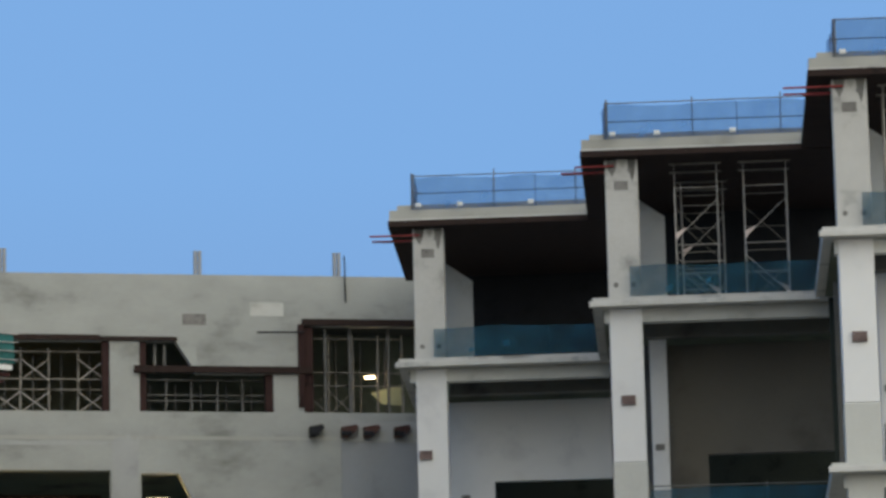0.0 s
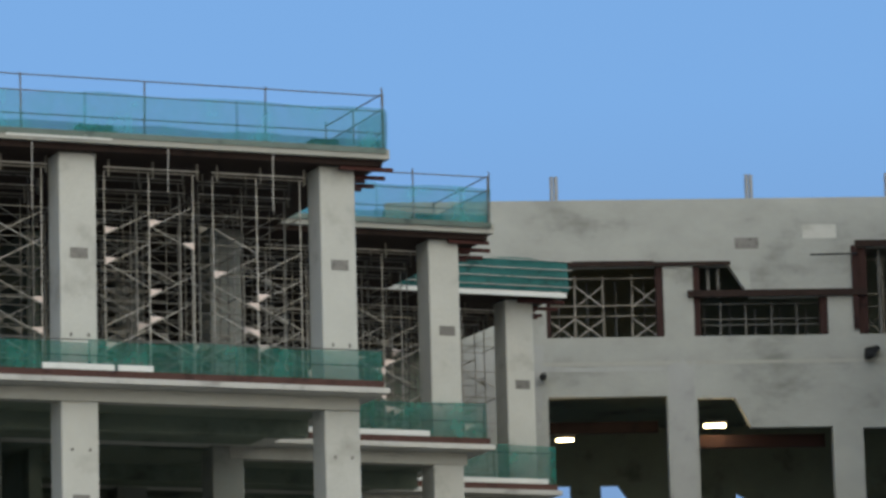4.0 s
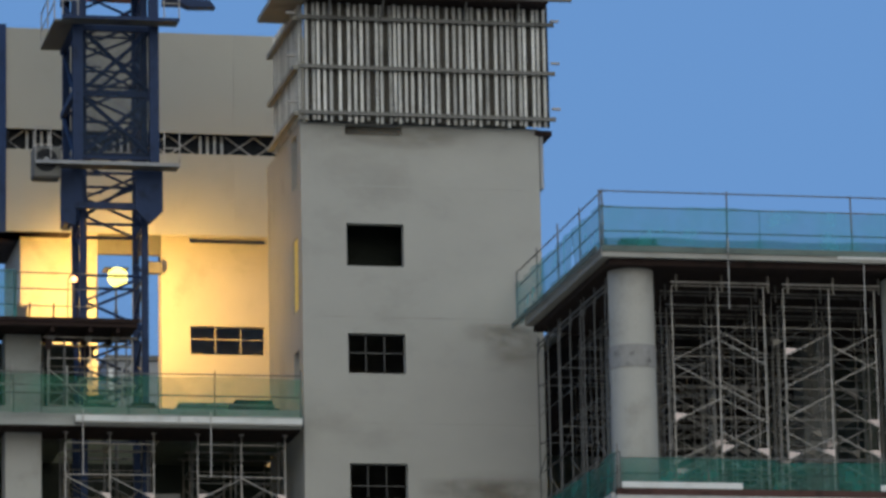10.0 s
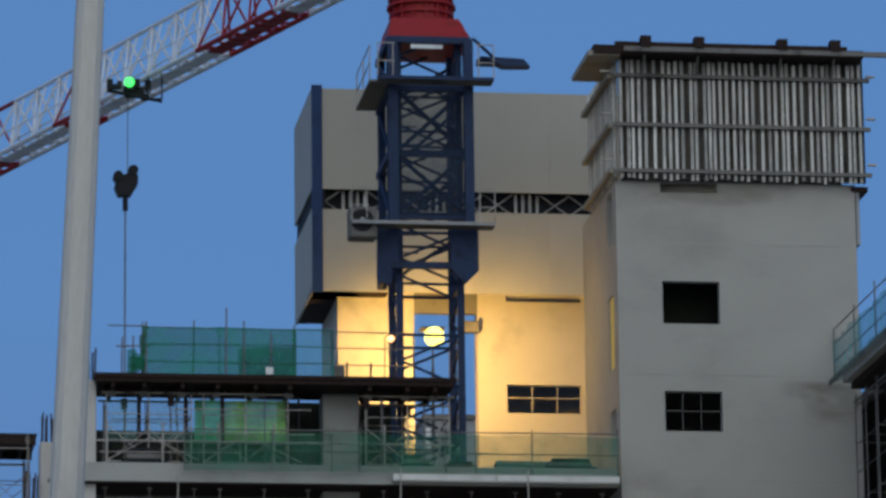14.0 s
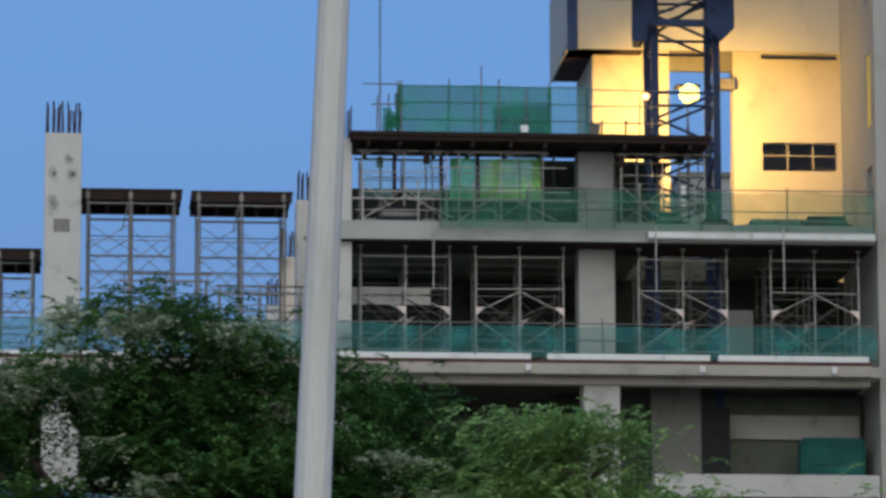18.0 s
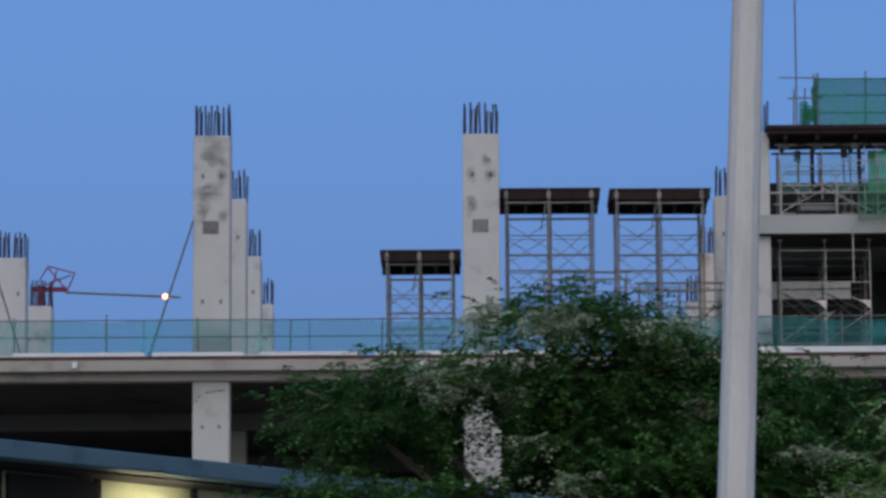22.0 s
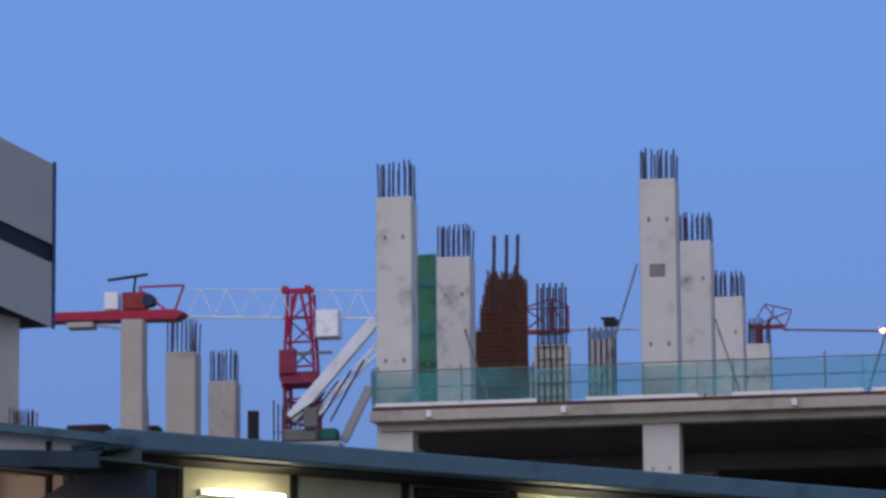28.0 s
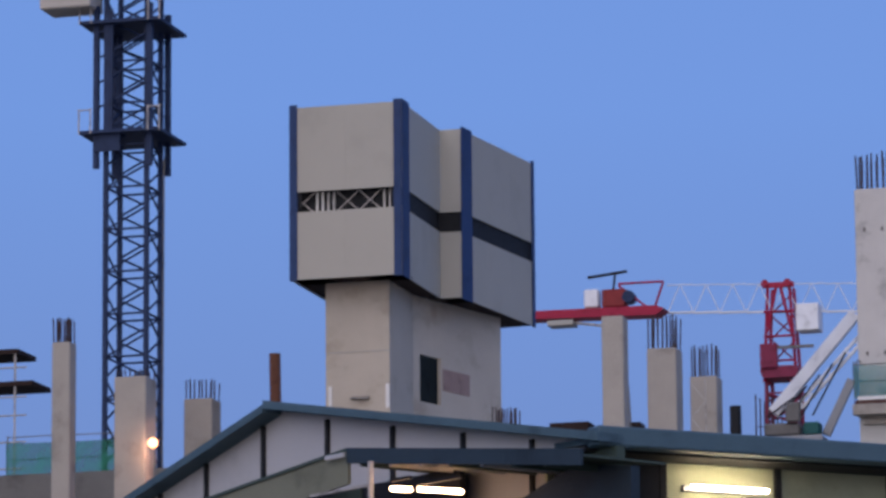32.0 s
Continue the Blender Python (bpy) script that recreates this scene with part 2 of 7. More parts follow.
PANEL_W = mat("white gable panel", (0.44, 0.44, 0.44), 0.6, var=0.06, scale=0.8)
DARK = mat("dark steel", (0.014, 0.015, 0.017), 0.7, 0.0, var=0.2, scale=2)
EARTH = mat("trodden earth", (0.21, 0.185, 0.145), 0.95, var=0.25, scale=0.3)
BARK = mat("grey bark", (0.13, 0.11, 0.09), 0.95, var=0.25, scale=3)
LAMP_Y = lamp_mat("sodium lamp", (1.0, 0.84, 0.17), 3.4)
LAMP_K = lamp_mat("bright work tube", (1.0, 0.80, 0.48), 9)
LAMP_W = lamp_mat("pale tube", (1.0, 0.84, 0.50), 32)
LAMP_WO = lamp_mat("warm tube", (1.0, 0.62, 0.30), 21)
LAMP_O = lamp_mat("orange lamp", (1.0, 0.46, 0.2), 4)
LAMP_G = lamp_mat("green signal lamp", (0.10, 1.0, 0.12), 2.5)


# ---- building helpers ----
def box(bm, x0, x1, y0, y1, z0, z1):
    v = [bm.verts.new(p) for p in ((x0, y0, z0), (x1, y0, z0), (x1, y1, z0), (x0, y1, z0), (x0, y0, z1), (x1, y0, z1), (x1, y1, z1), (x0, y1, z1))]
    for f in ((3, 2, 1, 0), (4, 5, 6, 7), (0, 1, 5, 4), (1, 2, 6, 5), (2, 3, 7, 6), (3, 0, 4, 7)):
        bm.faces.new([v[i] for i in f])
    return bm


def rod(bm, p, q, r=0.03, n=6):
    p, q = Vector(p), Vector(q)
    d = q - p
    m = d.to_track_quat("Z", "Y").to_matrix()
    rings = []
    for c in (p, q):
        rings.append([bm.verts.new(c + m @ Vector((r * math.cos(2 * math.pi * i / n), r * math.sin(2 * math.pi * i / n), 0))) for i in range(n)])
    for i in range(n):
        bm.faces.new((rings[0][i], rings[0][(i + 1) % n], rings[1][(i + 1) % n], rings[1][i]))
    bm.faces.new(rings[0][::-1])
    bm.faces.new(rings[1])
    return bm


def prism(bm, outline, y0, y1):
    """An upright slab with an outline in x and z."""
    a = [bm.verts.new((x, y0, z)) for x, z in outline]
    b = [bm.verts.new((x, y1, z)) for x, z in outline]
    n = len(a)
    for i in range(n):
        bm.faces.new((a[i], a[(i + 1) % n], b[(i + 1) % n], b[i]))
    bm.faces.new(a[::-1])
    bm.faces.new(b)
    return bm


def bevelled(bm, w=0.02):
    bmesh.ops.bevel(bm, geom=bm.edges[:], offset=w, segments=1, affect="EDGES")
    return bm


def one(*args, w=0.0):
    bm = box(bmesh.new(), *args)
    return bevelled(bm, w) if w else bm


def a_rod(p, q, r=0.03, n=6):
    return rod(bmesh.new(), p, q, r, n)


ORG = [Vector((0, 0, 0))]


def origin(x=0.0, y=0.0, z=0.0):
    """Sets the origin of the part of the site that is built next."""
    ORG[0] = Vector((x, y, z))


def spot(*args):
    return Matrix.Translation(ORG[0]) @ pose(*args)


def thing(name, m, label="", category="", group="", kind=""):
    ob = new(name)
    ob.matrix_world = Matrix.Translation(ORG[0]) @ m
    return tagged(ob, label, category, group, kind)


def part(name, bm, material, parent, label="", shift=None):
    if shift is not None:
        bm.transform(Matrix.Translation(shift))
    bmesh.ops.recalc_face_normals(bm, faces=bm.faces[:])
    me = bpy.data.meshes.new(name)
    bm.to_mesh(me)
    bm.free()
    me.materials.append(material)
    ob = new(name, me)
    ob.parent = parent
    return tagged(ob, label)


def solo(name, bm, material, m=None, label="", category="", group="", kind=""):
    bmesh.ops.recalc_face_normals(bm, faces=bm.faces[:])
    me = bpy.data.meshes.new(name)
    bm.to_mesh(me)
    bm.free()
    me.materials.append(material)
    ob = new(name, me)
    ob.matrix_world = Matrix.Translation(ORG[0]) @ (m or Matrix())
    return tagged(ob, label, category, group, kind)


def shared(name, mesh, parent, m, label=""):
    ob = new(name, mesh)
    ob.parent = parent
    ob.matrix_basis = m
    return tagged(ob, label)


def mesh_of(name, bm, material):
    bmesh.ops.recalc_face_normals(bm, faces=bm.faces[:])
    me = bpy.data.meshes.new(name)
    bm.to_mesh(me)
    bm.free()
    me.materials.append(material)
    return me


def wall_cells(bm, x0, x1, z0, z1, holes, y0, y1):
    """One wall with rectangular openings that go through it."""
    xs = sorted({x0, x1, *[h[0] for h in holes], *[h[1] for h in holes]})
    zs = sorted({z0, z1, *[h[2] for h in holes], *[h[3] for h in holes]})
    nx, nz = len(xs) - 1, len(zs) - 1

    def solid(i, j):
        if not (0 <= i < nx and 0 <= j < nz):
            return False
        cx, cz = (xs[i] + xs[i + 1]) / 2, (zs[j] + zs[j + 1]) / 2
        return not any(h[0] < cx < h[1] and h[2] < cz < h[3] for h in holes)
    made = {}

    def v(i, j, k):
        if (i, j, k) not in made:
            made[i, j, k] = bm.verts.new((xs[i], y1 if k else y0, zs[j]))
        return made[i, j, k]
    for i in range(nx):
        for j in range(nz):
            if not solid(i, j):
                continue
            for k in (0, 1):
                bm.faces.new((v(i, j, k), v(i + 1, j, k), v(i + 1, j + 1, k), v(i, j + 1, k)))
            for di, dj, a, b in ((-1, 0, (i, j), (i, j + 1)), (1, 0, (i + 1, j), (i + 1, j + 1)), (0, -1, (i, j), (i + 1, j)), (0, 1, (i, j + 1), (i + 1, j + 1))):
                if not solid(i + di, j + dj):
                    bm.faces.new((v(*a, 0), v(*b, 0), v(*b, 1), v(*a, 1)))
    return bm


def net_sheet(length, height, seed, sag=0.05):
    """A hanging sheet of mesh along x, rumpled, with a sagging top edge."""
    rng = random.Random(seed)
    bm = bmesh.new()
    nx, nz = max(4, int(length / 0.35)), 4
    ph = [rng.uniform(0, 6.3) for _ in range(6)]
    grid = []
    for i in range(nx + 1):
        x = length * i / nx
        col = []
        for j in range(nz + 1):
            f = j / nz
            y = 0.05 * math.sin(x * 2.1 + ph[0] + f) + 0.035 * math.sin(x * 5.3 + ph[1] + 2 * f) + 0.02 * math.sin(x * 11 + ph[2])
            dz = -sag * f * (0.5 + 0.5 * math.sin(x * 1.7 + ph[3]))
            col.append(bm.verts.new((x, y, height * f + dz)))
        grid.append(col)
    for i in range(nx):
        for j in range(nz):
            bm.faces.new((grid[i][j], grid[i + 1][j], grid[i + 1][j + 1], grid[i][j + 1]))
    for f in bm.faces:
        f.smooth = True
    return bm


def edge_net(p0, p1, z, net_h, rail_h, material, label, posts=2.4, rails=(1.0,), step=3.8, under=0.0, hem=0.0, group="edge protection nets"):
    """Safety net on posts and rails along the edge of a floor."""
    (xa, ya), (xb, yb) = p0, p1
    length = math.hypot(xb - xa, yb - ya)
    t = thing("safety_net", pose(xa, ya, z, 0, 0, math.degrees(math.atan2(yb - ya, xb - xa))), label, "safety net", group)
    n = max(1, round(length / posts))
    rng = random.Random(int(xa * 31 + ya * 17 + z * 7))
    if rail_h > 0:
        for i in range(n + 1):
            x = length * i / n
            h = rail_h + rng.uniform(-0.04, 0.22)
            part("post", a_rod((x, 0.06, -under), (x + rng.uniform(-0.03, 0.03), 0.06, h), 0.024), PIPE_DARK, t)
        for f in rails:
            part("rail", a_rod((0, 0.1, rail_h * f), (length, 0.1, rail_h * f + rng.uniform(-0.03, 0.03)), 0.02), PIPE_DARK, t)
    k = max(1, round(length / step))
    for i in range(k):
        a, b = length * i / k, length * (i + 1) / k
        part("mesh_panel", net_sheet(b - a + 0.05, net_h + rng.uniform(-0.05, 0.03), rng.random()), material, t, shift=(a, 0, 0))
        if hem:
            part("hem_sheet", net_sheet(b - a + 0.05, hem, rng.random(), 0.06), NET_G, t, "folded dark green hem", shift=(a, 0.13, 0))
            part("hem_board", one(a, b - 0.01, -0.14, -0.115, -0.13, 0.03), HEM, t, "grey green edge strip")
    return t


def toe_boards(p0, p1, z, spans, group="toe boards", tall=0.17):
    (xa, ya), (xb, yb) = p0, p1
    length = math.hypot(xb - xa, yb - ya)
    ang = math.degrees(math.atan2(yb - ya, xb - xa))
    for a, b in spans:
        solo("toe_board", one(length * a, length * b, -0.03, 0.0, 0, tall, w=0.006), BOARD, pose(xa, ya, z, 0, 0, ang), "long white toe board along the slab edge", "toe board", group)


def scaffold(levels, depth=1.25, span=1.22, bays=2, lift=1.72, head=0.5, material=PIPE, gussets=0.8, seed=1, beam=True):
    """A frame scaffold tower that props a soffit; stands at the origin, front at y = 0. Returns the empty."""
    rng = random.Random(seed)
    t = thing("scaffold_tower", Matrix(), "weathered steel frame scaffold tower propping the formwork", "scaffold tower", "shoring towers")
    top = levels * lift
    xs = [span * i for i in range(bays + 1)]
    front = material
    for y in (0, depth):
        # Rear tubes get a darker tone, shade put into their colour.
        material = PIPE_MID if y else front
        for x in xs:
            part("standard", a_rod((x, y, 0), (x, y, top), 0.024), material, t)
            part("screw_jack", a_rod((x, y, top), (x, y, top + head), 0.02), material, t, "thin screw jack")
        for k in range(levels + 1):
            z = k * lift + (0.12 if k == 0 else 0)
            part("ledger", a_rod((0, y, z), (xs[-1], y, z), 0.016), material, t)
            if k < levels and rng.random() < 0.8:
                zm = z + lift * rng.uniform(0.38, 0.62)
                part("mid_ledger", a_rod((0, y, zm), (xs[-1] if rng.random() < 0.7 else span, y, zm), 0.013), material, t)
        for k in range(levels):
            for i in range(bays):
                z0, z1 = k * lift + 0.18, (k + 0.78) * lift
                up = rng.random() < 0.5
                p, q = ((xs[i], z0), (xs[i + 1], z1)) if up else ((xs[i + 1], z0), (xs[i], z1))
                part("brace", a_rod((p[0], y - 0.045, p[1]), (q[0], y - 0.045, q[1]), 0.015), material, t)
                if rng.random() < 0.45:
                    part("brace", a_rod((p[0], y + 0.05, q[1] - 0.1), (q[0], y + 0.05, p[1] - 0.1), 0.013), material, t)
                if gussets and y == 0 and rng.random() < gussets:
                    s = 1 if up else -1
                    bm = prism(bmesh.new(), [(p[0], p[1] - 0.06), (p[0] + s * 0.36, p[1] + 0.36 * (z1 - z0) / span + 0.03), (p[0], p[1] + 0.2)], -0.075, -0.06)
                    part("gusset", bm, GUSSET, t, "pale zinc gusset plate")
    for x in xs:
        for k in range(1, levels + 1):
            part("transom", a_rod((x, 0, k * lift), (x, depth, k * lift), 0.022), material, t)
    if beam:
        for y in (0, depth):
            part("header_beam", one(-0.15, xs[-1] + 0.15, y - 0.05, y + 0.03, top + head - 0.055, top + head), material, t)
    return t


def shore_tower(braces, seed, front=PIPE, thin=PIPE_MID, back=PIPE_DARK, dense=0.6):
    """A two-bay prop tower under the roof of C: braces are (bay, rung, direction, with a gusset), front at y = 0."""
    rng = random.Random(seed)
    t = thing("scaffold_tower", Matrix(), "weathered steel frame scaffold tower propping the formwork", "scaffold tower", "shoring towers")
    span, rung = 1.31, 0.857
    # Back materials darken the rear frame as shade would.
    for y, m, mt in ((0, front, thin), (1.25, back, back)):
        for i in range(3):
            part("standard", a_rod((span * i, y, 0), (span * i, y, 6.0), 0.023 if y == 0 else 0.02), m, t)
            x = span * i + (0.14, 0.13, 0.14)[i]
            part("screw_jack", one(x - 0.025, x + 0.025, y - 0.03, y + 0.02, 5.86, 6.33), mt, t, "short screw jack")
        part("header_beam", one(-0.02, 2.8, y - 0.05, y - 0.01, 6.08, 6.13), m, t)
        part("header_beam", one(0.02, 2.78, y + 0.02, y + 0.05, 6.0, 6.04), mt, t)
        for k in range(6):
            part("ledger", a_rod((-0.05, y + 0.03, 0.6 + rung * k), (2.67, y + 0.03, 0.6 + rung * k), 0.014), mt, t)
        for k in range(5):
            if rng.random() < dense * 0.6:
                z, i = 0.6 + rung * (k + rng.uniform(0.25, 0.45)), rng.choice((0, 1))
                part("mid_ledger", a_rod((span * i, y + 0.06, z), (span * (i + 1), y + 0.06, z), 0.01), mt, t)
    for i, k, up, plate in braces:
        z0, z1 = 0.6 + rung * k - 0.12, 0.6 + rung * k + 0.55
        xa, xb = (span * i, span * (i + 1)) if up > 0 else (span * (i + 1), span * i)
        part("brace", a_rod((xa, -0.045, z0), (xb, -0.045, z1), 0.016), front, t)
        if plate:
            d = 0.33 if up > 0 else -0.33
            bm = prism(bmesh.new(), [(xa, z0 + 0.02), (xa + d, z0 + 0.2), (xa + d * 0.95, z0 + 0.215), (xa, z0 + 0.235)], -0.075, -0.06)
            part("gusset", bm, GUSSET, t, "pale zinc gusset plate")
    for i in range(2):
        for k in range(6):
            if rng.random() < dense:
                z0, z1 = 0.6 + rung * k - 0.3, 0.6 + rung * k + 0.45
                up = rng.random() < 0.5
                part("brace", a_rod((span * i, 1.2, z0 if up else z1), (span * (i + 1), 1.2, z1 if up else z0), 0.014), back, t)
                if rng.random() < 0.3:
                    x, d = (span * i, 0.3) if up else (span * (i + 1), -0.3)
                    part("gusset", prism(bmesh.new(), [(x, z0), (x + d, z0 + 0.19), (x, z0 + 0.22)], 1.16, 1.175), PIPE_MID, t, "darker gusset plate of the rear row")
            if rng.random() < dense * 0.5:
                z0, up = 0.6 + rung * (k - 0.2), rng.choice((0, 0.62))
                part("brace", a_rod((span * i, 0.7, z0 + up), (span * (i + 1), 0.7, z0 + 0.62 - up), 0.01), back, t)
    for i in range(3):
        for k in (1, 3, 5):
            part("transom", a_rod((span * i, 0, 0.64 + rung * k), (span * i, 1.25, 0.64 + rung * k), 0.016), thin, t)
    return t


def starter_bars(parent, x0, x1, y0, y1, z, height, seed, mesh):
    rng = random.Random(seed)
    xs = [x0 + 0.06 + (x1 - x0 - 0.12) * i / 6 for i in range(7)]
    for x in xs:
        for y in (y0 + 0.08, y1 - 0.08):
            shared("starter_bar", mesh, parent, pose(x + rng.uniform(-0.03, 0.03), y, z - 0.05, rng.uniform(-2, 2), rng.uniform(-2, 2), 0) @ Matrix.Diagonal((1, 1, height * rng.uniform(0.94, 1.04), 1)))
    for y in ((y0 + y1) / 2,):
        for x in (x0 + 0.08, x1 - 0.08):
            shared("starter_bar", mesh, parent, pose(x, y, z - 0.05) @ Matrix.Diagonal((1, 1, height, 1)))


BAR = mesh_of("starter_bar", rod(bmesh.new(), (0, 0, 0), (0, 0, 1), 0.027, 6), REBAR)
HOLE = mesh_of("tie_hole", rod(bmesh.new(), (0, 0.012, 0), (0, -0.006, 0), 0.085, 8), PATCH)


def blot(cx, cz, rx, rz, seed):
    """An uneven closed ring round (cx, cz)."""
    rng = random.Random(seed)
    a, b, c = (rng.uniform(0, 6.28) for _ in range(3))
    ring = []
    for q in range(22):
        w = q * math.tau / 22
        f = 1 + 0.22 * math.sin(2 * w + a) + 0.16 * math.sin(3 * w + b) + 0.12 * math.sin(5 * w + c)
        ring.append((cx + rx * f * math.cos(w), cz + rz * f * math.sin(w)))
    return ring


def tall_column(x, y, z0, z1, w=1.05, bars=0.9, seed=0, marks=True, label="tall bare concrete column with rebar sticking out on top", material=CONC_NEW, group="unfinished columns", blots=(), patch=True):
    t = thing("concrete_column", pose(x, y, z0), label, "column", group)
    h = z1 - z0
    shaft = part("shaft", one(0, w, 0, w, 0, h, w=0.025), material, t)
    starter_bars(shaft, 0, w, 0, w, h, bars, seed, BAR)
    if marks:
        for zz in (h - 4.84, h - 1.2):
            for xx in (0.26, 0.76):
                shared("tie_hole", HOLE, shaft, pose(xx * w, 0, zz) @ Matrix.Diagonal((0.6, 1, 0.95, 1)))
        if patch:
            part("grout_patch", one(0.27, 0.73, -0.012, 0.01, h - 2.88, h - 2.5, w=0.004), PATCH, shaft)
        for k, (cx, dz, rx, rz) in enumerate(blots):
            part("wet_stain", prism(bmesh.new(), blot(cx, h - dz, min(rx * 1.35, cx - 0.01, w - cx - 0.01), rz * 1.35, seed + k), -0.0065 - 0.001 * k, 0.01), BLOTCH, shaft)
    return t


def to(parent):
    """The shift from world places to those of an unturned parent."""
    return ORG[0] - parent.matrix_basis.translation


# ---- ground ----
bm = bmesh.new()
box(bm, -3000, 3000, -1500, 3500, -0.6, 0.0)
solo("ground", bm, EARTH, None, "bare trodden earth of a building site", "ground", kind="structure")

FLOOR, ROOF, LOW = 22.4, 29.2, 15.5

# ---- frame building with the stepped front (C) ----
# Dull green that puts the dim inside into soffits, beams and rear walls.
GREENISH = mat("green interior shade", (0.18, 0.21, 0.165), 0.92, var=0.3, scale=0.5)
CB = thing("concrete_frame_building", pose(30, 121.5, 0), "unfinished concrete frame building with stepped front and shored roof", "building")
S = to(CB)
STEPS = ((30.0, 48.0, 121.4, 131.0), (30.0, 55.2, 131.0, 140.2), (30.0, 61.4, 140.2, 152.0))
for i, (x0, x1, y0, y1) in enumerate(STEPS):
    xs = x0 if i == 0 else 31.2
    xe = (30.4, 46.6, 53.8)[i]
    part("roof_slab", one(xs, x1, y0, y1, ROOF - 0.28, ROOF - 0.004 * i), CONC, CB, "grey concrete roof slab", S)
    part("roof_formwork", one(xs + 0.25, x1 - 0.15, y0 + 0.2, y1, ROOF - 0.46, ROOF - 0.285), TIMBER, CB, "dark oiled plywood formwork", S)
    part("floor_slab", one(xs + 0.1, x1 - 0.35, y0 + 0.05, y1, FLOOR - 0.28, FLOOR - 0.004 * i), CONC_COL, CB, "", S)
    part("slab_lip", one(xe - 0.25, x1 - 0.25, y0 - 0.25, y0 + 0.045, FLOOR - 0.26, FLOOR - 0.1, w=0.01), CONC_NEW, CB, "", S)
    part("edge_beam", one(xe, x1 - 0.9, y0 + 0.46, y0 + 0.95, FLOOR - 0.66, FLOOR - 0.285), CONC, CB, "", S)
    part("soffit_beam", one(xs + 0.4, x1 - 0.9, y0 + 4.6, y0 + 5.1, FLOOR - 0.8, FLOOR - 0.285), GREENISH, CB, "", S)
    part("lower_slab", one(xs + 0.1, x1 - 0.35, y0 + 0.05, y1, LOW - 0.3, LOW - 0.004 * i), CONC, CB, "", S)
    part("soffit", one(xs + 0.45, x1 - 0.95, y0 + 1.0, y1 - 0.01, FLOOR - 0.32, FLOOR - 0.29), GREENISH, CB, "soffit sheet coloured dark for the shade beneath", S)
    part("edge_form", one(xe - 0.2, x1 - 0.4, y0 - 0.2, y0 + 0.04, FLOOR - 0.095, FLOOR + 0.098), EDGE, CB, "dark red edge form", S)
    # timber joists that stick out past the slab end
    rng = random.Random(i)
    for k in range(5):
        yy = y0 + 0.3 + k * 0.55
        part("joist", one(x1 - 1.4, x1 + rng.uniform(-0.1, 0.28), yy, yy + 0.09, ROOF - 0.58 - 0.13 * (k % 3), ROOF - 0.47 - 0.13 * (k % 3)), PLY, CB, "red timber joist end", S)
part("side_beam", one(30.2, 30.7, 121.9, 132.2, FLOOR - 0.75, FLOOR - 0.285), CONC_COL, CB, "", S)
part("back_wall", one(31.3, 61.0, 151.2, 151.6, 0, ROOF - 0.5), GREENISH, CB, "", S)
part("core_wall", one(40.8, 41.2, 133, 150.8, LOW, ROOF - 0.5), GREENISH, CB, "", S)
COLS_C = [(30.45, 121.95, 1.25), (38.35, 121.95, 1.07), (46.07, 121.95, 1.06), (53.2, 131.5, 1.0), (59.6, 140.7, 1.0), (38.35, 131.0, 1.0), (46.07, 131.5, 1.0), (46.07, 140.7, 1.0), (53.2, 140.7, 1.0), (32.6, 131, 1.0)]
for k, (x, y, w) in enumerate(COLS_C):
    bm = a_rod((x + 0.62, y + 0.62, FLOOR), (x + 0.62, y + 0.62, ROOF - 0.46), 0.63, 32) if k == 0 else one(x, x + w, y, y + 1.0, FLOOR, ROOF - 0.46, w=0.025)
    # Columns further in take the shade-darkened concrete.
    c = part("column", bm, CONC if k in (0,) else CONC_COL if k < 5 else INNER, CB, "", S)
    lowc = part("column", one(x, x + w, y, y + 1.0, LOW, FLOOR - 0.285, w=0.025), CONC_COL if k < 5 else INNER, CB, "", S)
    part("column", one(x, x + w, y, y + 1.0, 0, LOW - 0.31, w=0.025), CONC_COL, CB, "", S)
    if k < 5:
        if k:
            part("grout_patch", one(x + 0.3, x + 0.82, y - 0.012, y + 0.01, 25.75, 26.05, w=0.004), PATCH, c, "", S)
        for xx in (0.28, 0.76) if k else ():
            shared("tie_hole", HOLE, c, Matrix.Translation(Vector((x + xx * w, y - 0.002, 23.6)) + S) @ Matrix.Diagonal((0.55, 1, 0.8, 1)))
        for xx in (0.28, 0.76):
            shared("tie_hole", HOLE, lowc, Matrix.Translation(Vector((x + xx * w, y - 0.002, 20.4)) + S) @ Matrix.Diagonal((0.55, 1, 0.7, 1)))
        part("grout_patch", one(x + 0.3, x + 0.8, y - 0.012, y + 0.01, 18.9, 19.15, w=0.004), PATCH, lowc, "", S)
# grey band round the corner column
part("band", a_rod((31.07, 122.57, 26.0), (31.07, 122.57, 26.62), 0.65, 32), mat("grey jointing band", (0.265, 0.26, 0.245), 0.9, var=0.25, scale=3), CB, "grey jointing band", S)

edge_net((30.0, 121.5), (47.9, 121.5), ROOF, 1.2, 1.6, NET_T, "pale teal safety netting on tube rails along the roof edge", 3.7, (1.0, 0.72, 0.3), 4.4, hem=0.34)
edge_net((30.0, 132.2), (30.0, 121.5), ROOF, 1.22, 1.62, NET_T, "pale teal safety netting on tube rails along the roof edge", 2.6, (1.0, 0.72, 0.4), 3.6, hem=0.34)
edge_net((47.9, 121.5), (47.9, 126), ROOF, 1.2, 1.6, NET_T, "pale teal safety netting on tube rails along the roof edge", 2.2, (1.0, 0.72, 0.3), 2.2, hem=0.34)
